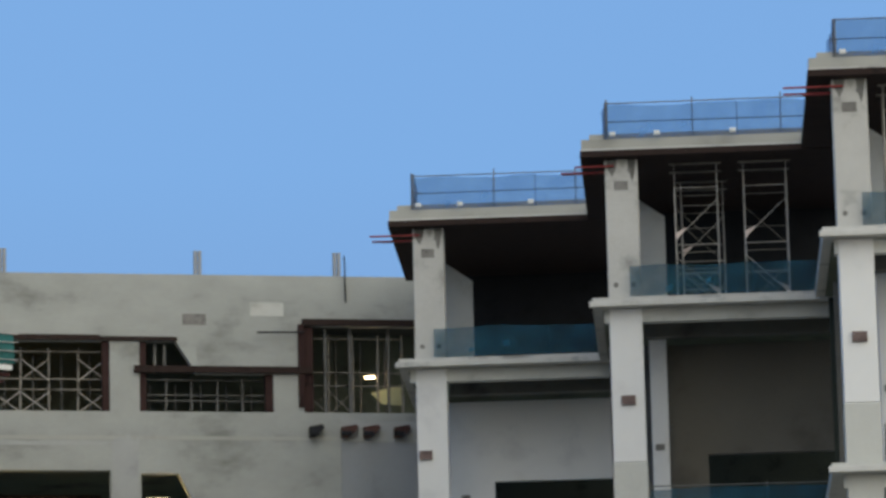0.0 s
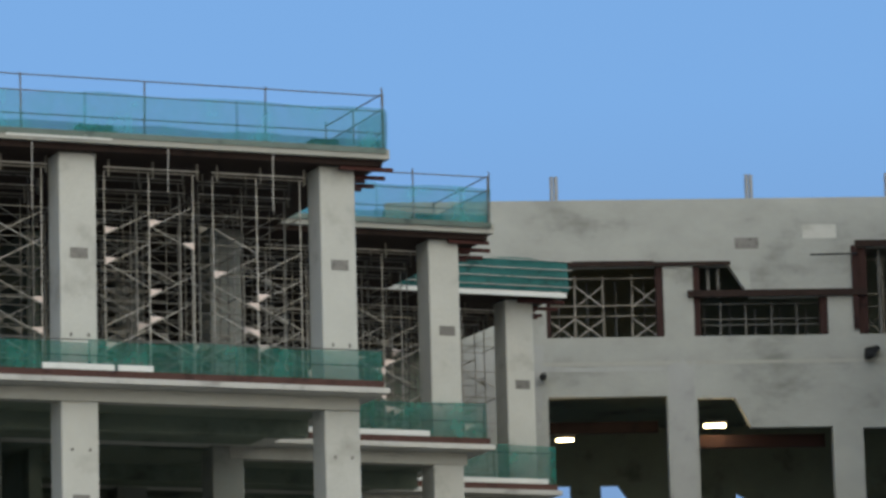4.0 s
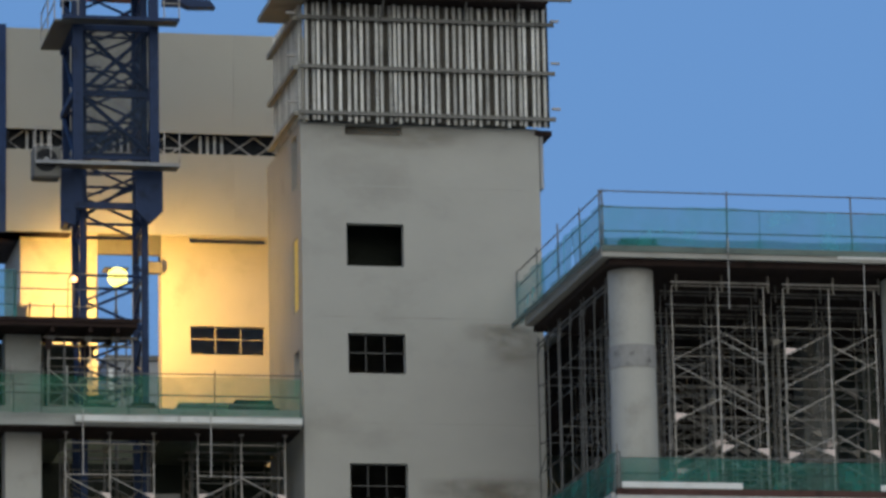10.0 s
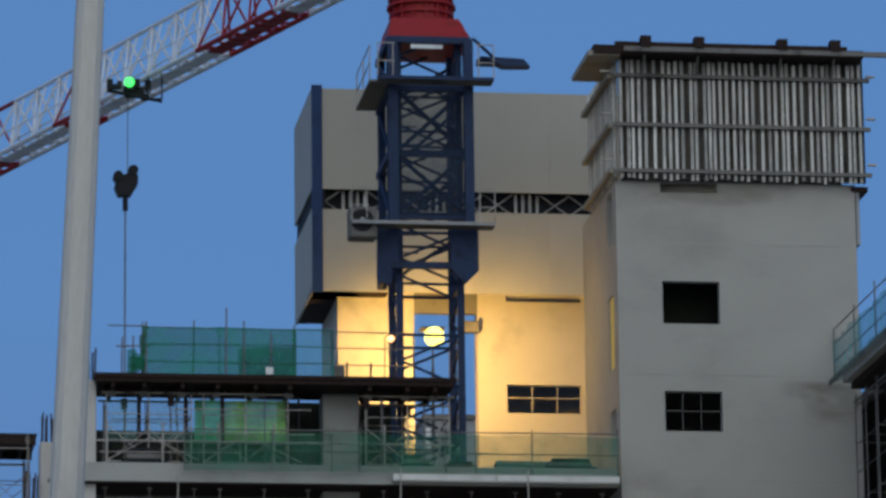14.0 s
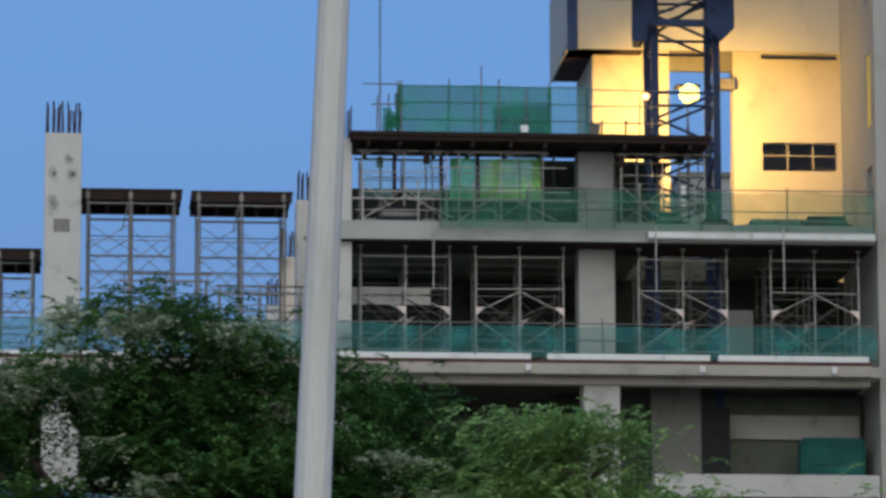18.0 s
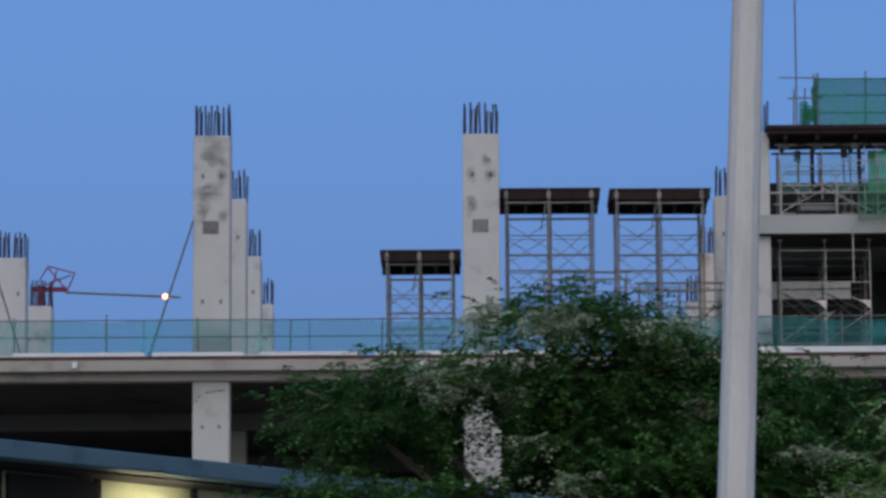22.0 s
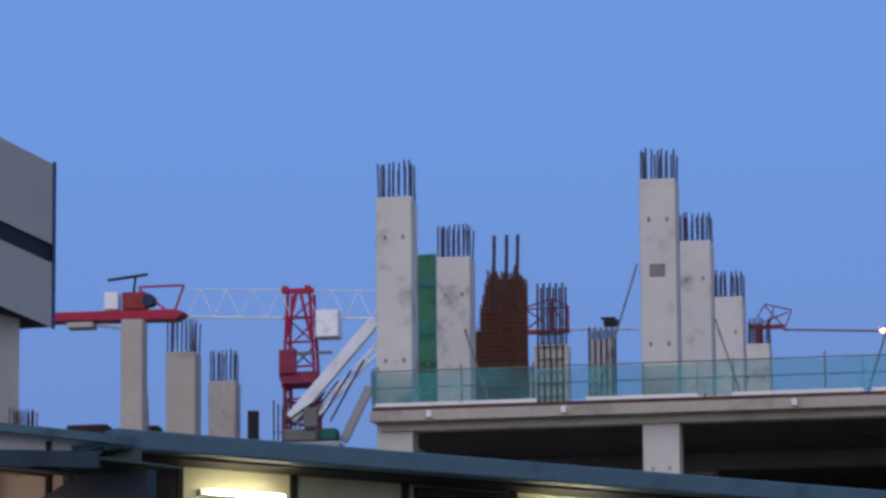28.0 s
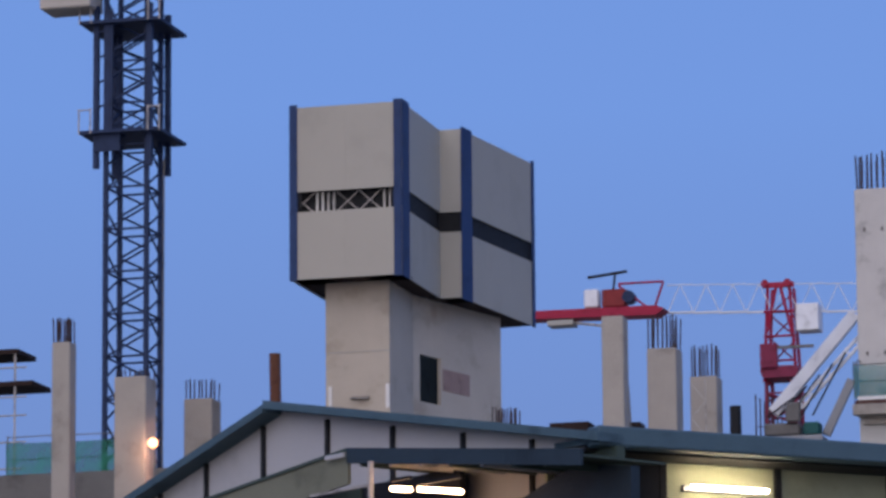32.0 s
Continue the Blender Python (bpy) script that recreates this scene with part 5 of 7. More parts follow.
for k in range(17):
    x = 0.25 + 0.58 * k + rng.uniform(-0.18, 0.18)
    if 6.4 < x < 7.8:
        continue
    y, h = rng.choice((-0.5, 0.1, 0.45)), 2.02 if k % 3 else rng.uniform(1.2, 1.7)
    part("prop", a_rod((x, y, 0), (x + rng.uniform(-0.05, 0.05), y, h), rng.choice((0.02, 0.026, 0.035))), rng.choice((PIPE_DARK, PIPE_MID, PIPE_DARK, DARK)), t)
    if k % 2:
        part("fork_head", one(x - 0.09, x + 0.09, y - 0.05, y + 0.05, 1.72, 2.03), TIMBER, t, "dark fork head")
for k, z in enumerate((0.35, 0.62, 0.9, 1.3, 1.62)):
    a, b = ((0.1, 4.2), (3.0, 6.4), (0.3, 6.3), (0.4, 2.6), (2.2, 6.2))[k]
    part("ledger", a_rod((a, -0.55, z), (b, -0.55, z + 0.03), 0.018), (PIPE, PIPE_DARK)[k % 2], t)
for x0, x1, za, zb in ((0.3, 1.5, 0.1, 0.75), (1.5, 2.9, 0.8, 0.15), (3.1, 4.2, 0.1, 0.8), (4.6, 5.9, 0.75, 0.1)):
    part("brace", a_rod((x0, -0.6, za), (x1, -0.6, zb), 0.018), PIPE, t)
for x, w, h in ((4.7, 1.3, 0.5), (12.7, 0.9, 0.42), (16.9, 1.5, 0.36), (13.9, 1.1, 0.22)):
    t = thing("material_stack", pose(x, 131.45, 26.552), "low dark bundle of props and netting on the mezzanine", "stack", "mezzanine stacks")
    for k in range(3):
        o = rng.uniform(-0.08, 0.08)
        part("bale", one(o + 0.08 * k, w + o - 0.12 * k, 0, 0.45, k * h / 3, (k + 0.92) * h / 3, w=0.02), (DARKNET, PIPE_DARK, DARKNET)[k], t)
# bare tubes standing above the top deck
for x, h in ((4.6, 1.1), (7.6, 2.0), (8.9, 1.3), (12.2, 1.2)):
    solo("upright_tube", a_rod((x, 131.1, 29.1), (x + 0.02, 131.1, 29.1 + h), 0.025), PIPE_DARK, None, "single scaffold tube standing on the top deck", "tube", "upright tubes")
# piles on the decks
for x, y, z, w, n, m in ((15.6, 132.3, 26.552, 2.2, 3, PIPE_DARK), (8.6, 132.4, 26.552, 1.4, 2, PIPE_DARK), (4.3, 133.7, FLOOR + 0.002, 1.9, 4, CONC_COL), (-16.0, 134.5, FLOOR + 0.002, 2.0, 3, PLY)):
    t = thing("board_pile", pose(x, y, z), "loose pile of boards lying on the deck", "pile", "board piles")
    rng = random.Random(int(x * 7))
    for k in range(n):
        o = rng.uniform(-0.2, 0.2)
        part("board", one(o, w + o - 0.25 * k, 0, 0.6, 0.14 * k, 0.14 * k + 0.12, w=0.01), m, t)
# hanging tubes
for x in (6.2, 12.6, 16.3):
    solo("drop_tube", a_rod((x, 130.8, 24.5), (x, 130.8, 26.4), 0.02), PIPE, None, "single scaffold tube hanging below the slab edge", "tube", "drop tubes")

# bare columns on the deck, in rows
BLOTS = {(2, 0): ((0.58, 0.6, 0.38, 0.22), (0.85, 1.1, 0.15, 0.26), (0.5, 1.66, 0.3, 0.28), (0.25, 2.2, 0.2, 0.26), (0.86, 2.35, 0.13, 0.16)),
         (3, 0): ((0.24, 2.04, 0.15, 0.17), (0.24, 1.2, 0.13, 0.17), (0.78, 1.2, 0.12, 0.17), (0.68, 0.8, 0.12, 0.14))}
k = 0
for i, x in enumerate(COLX[:5]):
    for j, y in enumerate((131.3, 141.0, 151.0, 160.5)):
        if i == 4 and j == 0:
            continue
        k += 1
        if i == 0:
            if j > 1:
                continue
            lab, bars = "tall bare concrete column at the deck's end with rebar on top", 1.1
        else:
            lab, bars = "tall bare concrete column with rebar sticking out on top", 0.95
        tall_column(x - 0.02 * j + (0.2 if i == 0 and j == 1 else 0), y, FLOOR, 29.0 if i else 28.78, bars=bars, seed=k * 2 + (1 if i == 2 and j == 0 else 0), label=lab, blots=BLOTS.get((i, j), ()), patch=i > 0 and j == 0)
# raking props
for x, y, s in ((-20.4, 131.2, -1), (-12.6, 131.2, -1), (-19.2, 140.9, 1), (-27.0, 141, 1)):
    t = thing("raking_prop", pose(x, y, FLOOR), "thin steel raking prop leaning on a column", "prop", "raking props")
    part("tube", a_rod((s * 1.3, -0.1, 0), (0, -0.05, 4.1), 0.032), PIPE_DARK, t)
    part("base_plate", one(s * 1.3 - 0.12, s * 1.3 + 0.12, -0.2, 0.05, 0, 0.02), PIPE_DARK, t)
# table forms on props
for x0, x1, z in ((-7.29, -4.97, 25.7), (-3.86, -0.95, 27.48), (-0.69, 2.22, 27.45)):
    t = thing("table_formwork", pose(x0, 131.7, FLOOR), "dark plywood table form on steel props", "formwork", "table forms")
    w, h = x1 - x0, z - FLOOR
    part("panel", one(0, w, 0, 2.6, h - 0.08, h), TIMBER, t, "dark plywood panel")
    part("front_joist", one(0.02, w - 0.02, 0.02, 0.12, h - 0.32, h - 0.085), TIMBER, t)
    part("rear_joist", one(0.02, w - 0.02, 2.4, 2.5, h - 0.3, h - 0.085), TIMBER, t)
    for i in range(5):
        part("cross_joist", one(w * i / 5 + 0.15, w * i / 5 + 0.25, 0.13, 2.39, h - 0.3, h - 0.085), TIMBER, t)
    n = 9 if h > 4 else 6
    gap = (h - 0.45) / n
    for y in (-0.03, 2.45):
        for i in range(3):
            x = 0.2 + (w - 0.46) * i / 2
            part("prop", a_rod((x, y, 0), (x, y, h - 0.04 if y < 0 else h - 0.31), 0.022), PIPE_MID, t)
            part("prop", a_rod((x + 0.06, y + 0.25, 0), (x + 0.06, y + 0.25, h - 0.31), 0.02), PIPE_DARK, t)
            part("head_jack", one(x - 0.06, x + 0.06, y - 0.04, y - 0.03, h - 0.3, h - 0.12), PIPE_MID, t)
        for q in range(1, n + 1):
            f = (0.02, -0.06, 0.04)[q % 3]
            part("ledger", a_rod((0.17, y, (q + f) * gap), (w - 0.22, y, (q + f) * gap), 0.015 if q % 3 else 0.021), PIPE_MID if q % 2 else PIPE_DARK, t)
        bay = (w - 0.46) / 2
        for i, q, d, up in ((0, n - 2.6, 1.5, 1), (0, n - 5, 2.0, -1), (1, n - 3.4, 2.0, 1), (1, n - 5.6, 2.1, -1), (0, 0.4, 2.0, 1), (1, 0.8, 2.0, -1)):
            z0, z1 = q * gap, (q + d) * gap
            x = 0.2 + bay * i
            part("brace", a_rod((x, y + 0.04, z0 if up > 0 else z1), (x + bay, y + 0.04, z1 if up > 0 else z0), 0.012), PIPE_MID, t)
            part("brace", a_rod((x, y + 0.08, z1 if up > 0 else z0), (x + bay, y + 0.08, z0 if up > 0 else z1), 0.01), PIPE_DARK, t)
    part("loose_prop", a_rod((0.2 + bay * 0.8, -0.07, h - 1.25), (0.2 + bay * 0.95, -0.07, h - 0.4), 0.022), PIPE_DARK, t)
# further shoring seen through the tables
copy_thing(towerF, spot(-2.5, 137, FLOOR))
copy_thing(towerF, spot(0.4, 139, FLOOR))

origin()
# ---- right wing, three stepped bays on a turned grid (R) ----
BOXC = mat("brown grey junction box", (0.15, 0.105, 0.095), 0.7, var=0.2, scale=3)


def bay_r(x, y, k, col0):
    t = thing("concrete_frame_building", pose(x, y, 0, 0, 0, -32), "unfinished stepped bay of a concrete building with white painted lower columns", "building", "stepped bays")
    W, D = 9.0, 9.5
    part("roof_slab", one(-0.2, W, -0.1, D, 34.02, 34.38), CONC, t, "grey concrete roof slab")
    part("roof_upstand", one(0.05, W, 0.25, 0.5, 34.385, 34.62), CONC, t)
    part("edge_strip", one(-0.22, W, -0.14, -0.105, 34.0, 34.07), CONC_NEW, t, "pale edge strip")
    part("roof_formwork", one(-0.25, W, -0.15, D, 33.82, 34.015), TIMBER, t, "dark oiled plywood formwork")
    part("floor_slab", one(0.0, W, 0.0, D, 29.0, 29.3), CONC_NEW, t)
    part("slab_lip", one(-0.1, W, -0.25, -0.005, 28.98, 29.15, w=0.01), CONC_NEW, t)
    part("edge_beam", one(0.35, W, 0.35, 0.75, 28.55, 28.995), CONC_COL, t)
    part("lower_slab", one(0.0, W, 0.0, D, 22.0, 22.3), CONC_COL, t)
    part("slab_lip", one(-0.1, W, -0.25, -0.005, 22.0, 22.18, w=0.01), CONC_NEW, t)
    part("lower_beam", one(0.35, W, 0.35, 0.75, 21.6, 21.995), CONC_COL, t)
    part("upper_column", one(col0, col0 + 1.04, 0.3, 1.3, 29.3, 33.81, w=0.025), CONC_NEW, t)
    part("white_column", one(col0, col0 + 1.04, 0.3, 1.3, 24.1, 28.99, w=0.025), WHITE, t, "white painted column")
    part("column_foot", one(col0 - 0.02, col0 + 1.06, 0.28, 1.32, 22.3, 24.095, w=0.025), CONC_COL, t, "bare concrete column foot")
    part("column", one(col0, col0 + 1.04, 0.3, 1.3, 0, 21.99), CONC_COL, t)
    if k:
        part("rear_column", one(col0 + 1.2, col0 + 1.75, 3.3, 3.9, 22.3, 28.5, w=0.02), WHITE, t)
    # Rear wall, screen and soffit coloured dark to imitate shade in the bay.
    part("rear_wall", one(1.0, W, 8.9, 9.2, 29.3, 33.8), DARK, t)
    part("side_wall", prism(bmesh.new(), [(1.3, 29.3), (2.35, 29.3), (2.35, 32.75), (1.3, 33.5)], 4.4, 4.7), CONC_COL, t)
    part("inner_wall", wall_cells(bmesh.new(), 0.4, W, 22.3, 28.5, [(2.95 + 0.55 * (k == 1), W - 0.6, 22.3, 25.72 if k != 1 else 24.9)], 4.4, 4.7), WHITE if k == 0 else PLASTER_SHADE, t, "plastered inner wall with a wide opening")
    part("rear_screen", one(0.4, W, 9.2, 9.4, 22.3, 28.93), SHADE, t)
    part("socket_box", one(col0 + 1.3, col0 + 1.6, 3.26, 3.299, 24.9, 25.1), PATCH, t)
    part("soffit", one(0.3, W, 0.8, 9.1, 28.94, 28.99), INSIDE_SHADE, t)
    # Beam in darker concrete, for the shade below the slab.
    part("cross_beam", one(1.6, W, 2.6, 3.0, 28.45, 28.93), CONC_DARK, t)
    for zz in (25.9,):
        part("socket_box", one(col0 + (0.3 if k else 0.06), col0 + (0.75 if k else 0.5), 0.2, 0.299, zz, zz + 0.3, w=0.01), BOXC, t, "small brown grey box")
    for u0, u1, dz in ((0.05, 0.4, 0.55), (0.45, 0.7, 0.3), (0.72, 1.0, 0.75)):
        part("drip_stain", prism(bmesh.new(), [(col0 + u0, 33.8), (col0 + u1, 33.8), (col0 + u1 - 0.06, 33.8 - dz * 0.6), (col0 + (u0 + u1) / 2, 33.8 - dz), (col0 + u0 + 0.04, 33.8 - dz * 0.5)], 0.294, 0.31), CONC_DARK if dz > 0.5 else CONC, t)
    for zz in (33.0,):
        part("grout_patch", one(col0 + 0.28, col0 + 0.72, 0.288, 0.31, zz - 0.2, zz + 0.1), PATCH, t)
    for zz in (29.75, 33.45):
        for xx in (0.25, 0.8):
            shared("tie_hole", HOLE, t, Matrix.Translation((col0 + xx, 0.297, zz)))
    rng = random.Random(k)
    for i in range(3):
        part("joist", one(-0.25 - rng.uniform(0.1, 0.75), 0.8, 0.2 + 0.5 * i, 0.28 + 0.5 * i, 33.55 - 0.08 * (i % 2), 33.6 - 0.08 * (i % 2)), PIPE_RED, t, "red timber joist end")
    return t


for k, (x, y, c) in enumerate(((74.05, 136.38, 0.55), (74.59, 124.51, 0.51), (75.26, 112.4, 0.45))):
    bay_r(x, y, k, c)
    e = (math.cos(radians(-32)), math.sin(radians(-32)))
    nrm = (math.sin(radians(32)), math.cos(radians(32)))
    def at_(u, v): return (x + e[0] * u + nrm[0] * v, y + e[1] * u + nrm[1] * v)
    edge_net(at_(0.55, 0.1), at_(8.9, 0.1), 34.4, 1.15, 1.2, NET_B, "blue safety netting along the roof edge", 3.3, (1.0, 0.5), 4.2)
    edge_net(at_(0.5, 3.0), at_(0.55, 0.1), 34.4, 1.15, 1.2, NET_B, "blue safety netting along the roof edge", 1.6, (1.0, 0.5), 3.0)
    edge_net(at_(1.2, 0.0), at_(8.9, 0.0), 29.33, 1.0, 0, NET_BT, "dark blue safety netting along the floor edge", 3, (), 3.9)
    edge_net(at_(1.6, 0.4), at_(8.9, 0.4), 22.33, 0.95, 1.0, NET_BT, "dark blue green safety netting along the floor edge", 3, (1.0,), 3.9)
    for u in (0.8, 2.2, 4.6):
        solo("edge_clamp", one(-0.1, 0.1, -0.1, 0.0, 0, 0.14, w=0.02), BOARD, pose(*at_(u, -0.26), 34.42, 0, 0, -32), "small white clamp on the slab edge", "clamp", "edge clamps")
towerR = scaffold(2, seed=41, lift=1.85, head=0.8, bays=1, span=1.35)
x, y = 74.59, 124.51
towerR.matrix_basis = pose(x + 0.848 * 2.7 + 0.53 * 1.2, y - 0.53 * 2.7 + 0.848 * 1.2, 29.3, 0, 0, -32)
for u, v in ((4.9, 1.2), (2.9, 4.0)):
    copy_thing(towerR, pose(x + 0.848 * u + 0.53 * v, y - 0.53 * u + 0.848 * v, 29.3, 0, 0, -32))
x, y = 75.26, 112.4
copy_thing(towerR, pose(x + 0.848 * 2.0 + 0.53 * 1.2, y - 0.53 * 2.0 + 0.848 * 1.2, 29.3, 0, 0, -32))

# ---- connecting wing at the back with a deep parapet (B) ----
BB = thing("concrete_wing", pose(71.25, 148.22, 0, 0, 0, -18), "raw concrete connecting wing with deep parapet and shored openings", "building")
holes = [(-6.36, -2.16, 29.22, 31.75), (-1.1, 0.95, 29.22, 31.75), (0.95, 3.7, 29.22, 30.6), (4.8, 8.9, 29.22, 32.36),
         (-6.38, -2.16, 16, 27.1), (-1.08, 0.8, 16, 27.0), (0.8, 3.7, 16, 25.93), (4.78, 5.9, 16, 25.87)]
wing_front = part("front_wall", wall_cells(bmesh.new(), -12, 14, 0, 34.18, holes, 0, 0.4), WINGC, BB)
part("haunch", prism(bmesh.new(), [(0.2, 31.75), (0.95, 31.75), (0.95, 30.6)], -0.003, 0.39), WINGC, wing_front)
part("haunch", prism(bmesh.new(), [(0.25, 27.0), (0.8, 27.0), (0.8, 25.93)], -0.003, 0.39), WINGC, wing_front)
part("render_panel", one(6.1, 12, -0.06, -0.003, 0, 28.15), CONC_GREY, wing_front, "smooth blue grey rendered panel")
# Slabs and rear wall coloured dark for the wing's unlit inside.
part("floor_slab", one(-12, 14, 0.4, 9, 28.9, 29.2), INSIDE_SHADE, BB)
part("mid_slab", one(-12, 14, 0.4, 9, 27.3, 27.5), INSIDE_SHADE, BB)
part("rear_wall", wall_cells(bmesh.new(), -12, 14, 0, 34.0, [(-5.52, -4.79, 16, 25.18), (-3.66, -2.5, 16, 25.17), (1.38, 2.4, 16, 24.8)], 9.0, 9.3), INSIDE_SHADE, BB)
for pts in ([(-3.02, 25.17), (-2.49, 25.17), (-2.49, 24.4)], [(1.39, 24.81), (2.41, 24.81), (2.41, 24.2)]):
    part("ramp_soffit", prism(bmesh.new(), pts, 8.9, 9.25), INSIDE_SHADE, BB)
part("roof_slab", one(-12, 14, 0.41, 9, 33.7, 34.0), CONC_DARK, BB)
part("cornice", one(-2.5, 0.25, -0.1, -0.004, 31.76, 31.9), TIMBER, wing_front, "dark timber shutter board")
part("shutter_board", one(-6.4, -2.5, -0.1, -0.004, 31.76, 31.95), TIMBER, wing_front, "dark timber shutter board")
part("shutter_board", one(-1.3, 5.1, -0.15, -0.004, 30.61, 30.85), TIMBER, wing_front, "dark timber shutter board")
part("shutter_board", one(4.75, 8.9, -0.12, -0.004, 32.37, 32.6), TIMBER, wing_front, "dark timber shutter board")
part("shutter_side", one(4.6, 4.8, -0.12, -0.004, 29.4, 32.4), JAMB, wing_front, "dark red shutter side")
STREAK = mat("water streaked concrete", (0.36, 0.36, 0.345), 0.9, var=0.14, scale=0.8, stain=(0.28, 0.28, 0.27))
for k, (x0, x1, z0, z1) in enumerate(((-11, -2.2, 28.0, 28.3), (-0.9, 4.6, 26.0, 28.7), (4.0, 6.05, 22.0, 29.0), (-2.1, -1.15, 22, 28.4), (6.1, 12, 28.2, 29.1), (-11.5, -6.5, 26, 28.9))):
    rng = random.Random(k)
    edge = [(x0 + rng.uniform(0, 0.3), z0), (x1 - rng.uniform(0, 0.2), z0)] + [(x1 - (x1 - x0) * i / 6 + rng.uniform(-0.1, 0.1) * (0 < i < 6), z1 + rng.uniform(-0.3, 0.1)) for i in range(7)]
    holes_in = any(h[0] < x1 and h[1] > x0 and h[2] < z1 and h[3] > z0 for h in holes)
    if not holes_in:
        part("streak", prism(bmesh.new(), edge, -0.007 - 0.001 * k, 0.01), STREAK, wing_front, "grey water streak")
for x0, x1, z0, z1 in ((-2.42, -2.17, 29.22, 31.74), (-1.09, -0.86, 29.22, 31.74), (3.42, 3.69, 29.22, 30.59), (4.81, 5.15, 29.22, 32.35), (-6.35, -6.2, 29.22, 31.74)):
    part("jamb_board", one(x0, x1, 0.06, 0.3, z0, z1), JAMB, wing_front, "dark red jamb board")
for x, z0, z1 in ((-0.55, 30.65, 31.7), (-0.2, 30.65, 31.7), (5.6, 29.25, 32.3), (6.5, 29.25, 32.3), (7.9, 29.25, 32.3)):
    part("stud", one(x, x + 0.09, 0.35, 0.45, z0, z1), PIPE_DARK, BB)
part("lit_beam", one(-1.0, 3.65, 1.6, 1.9, 25.45, 25.9), JAMB, BB, "brown timber beam behind the opening")
part("lit_beam", one(-6.3, -2.2, 2.6, 2.9, 26.2, 26.6), TIMBER, BB)
part("loose_sheet", prism(bmesh.new(), [(7.5, 30.2), (8.7, 30.55), (8.7, 29.75), (7.9, 29.8)], 1.5, 1.54), PANEL_G, BB, "pale green sheet lit by a lamp")
part("vent_patch", one(0.45, 1.3, -0.012, 0.01, 32.35, 32.75), PATCH, wing_front)
part("pale_patch", one(2.9, 4.1, -0.008, 0.01, 32.7, 33.2), CONC_COL, wing_front)
part("pour_joint", one(-12, 6.0, -0.006, 0.01, 28.22, 28.34), CONC, wing_front)
for x, d, m in ((5.2, 0.26, DARK), (6.4, 0.3, EDGE), (7.2, 0.3, EDGE), (8.3, 0.3, EDGE)):
    part("corbel", prism(bmesh.new(), [(x - d, 28.3), (x - 0.05, 28.3), (x + d, 28.62), (x + d * 0.7, 28.75), (x - d, 28.66)], -0.35, 0.01), m, wing_front, "rough brown timber wedge")
    part("corbel_block", one(x - d - 0.05, x + 0.05, -0.42, -0.352, 28.34, 28.5, w=0.03), DARK, wing_front, "dark block")
part("pipe_stub", a_rod((-6.5, 0.1, 27.9), (-6.6, -0.45, 27.75), 0.12, 8), DARK, wing_front, "dark pipe stub")
for x in (-6.0, 1.0, 6.05):
    for dx in (0, 0.16):
        part("roof_stub", a_rod((x + dx, 0.4, 34.0), (x + dx, 0.4, 35.12), 0.07, 6), CONC_GREY, BB, "pale grey pipe stub")
part("mast_rod", a_rod((6.35, -0.1, 33.2), (6.33, -0.1, 34.9), 0.03), DARK, BB)
part("lintel_rod", a_rod((3.1, -0.3, 32.05), (4.8, -0.2, 32.1), 0.035), DARK, BB)
for x0, x1, z0, z1 in ((-6.3, -2.2, 29.25, 31.6), (-1.0, 3.6, 29.25, 30.55), (4.9, 8.5, 29.25, 32.2)):
    t = thing("shoring_frame", pose(71.25, 148.22, 0, 0, 0, -18), "dark steel shoring frames inside a wall opening", "scaffold", "wing shoring")
    n = max(2, round((x1 - x0) / 1.0))
    m = PIPE_DARK if x0 == -1.0 else PIPE_MID
    for i in range(n + 1):
        x = x0 + (x1 - x0) * i / n
        part("standard", a_rod((x, 0.7, 29.2), (x + 0.03 * (i % 2), 0.7, z1), 0.04), m, t)
        if x0 > 4 and i < 2:
            w = (x1 - x0) / n
            for y, za, zb in ((0.66, z0, z0 + 0.85), (0.62, z0 + 0.85, z0)):
                part("brace", a_rod((x, y, za), (x + w, y, zb), 0.024), PIPE_MID, t)
        if i < n and i != 2 and x0 < -6:
            w = (x1 - x0) / n
            for zb, h in ((z0, 0.75), (z0 + 1.15, 0.8)) if i != 0 else ((z0, 0.75),):
                part("brace", a_rod((x, 0.66, zb), (x + w, 0.66, zb + h), 0.024), PIPE if x0 < -6 else PIPE_MID, t)
                part("brace", a_rod((x + w, 0.62, zb), (x, 0.62, zb + h), 0.024), PIPE if x0 < -6 else PIPE_MID, t)
    for f in (0.36, 0.52, 0.94):
        part("ledger", a_rod((x0, 0.68, z0 + (z1 - z0) * f), (x1, 0.68, z0 + (z1 - z0) * f), 0.028), m, t)
    for i in range(n):
        x = x0 + (x1 - x0) * (i + 0.6) / n
        part("rear_standard", a_rod((x, 2.2, 29.2), (x, 2.2, z1), 0.035), PIPE_DARK, t)
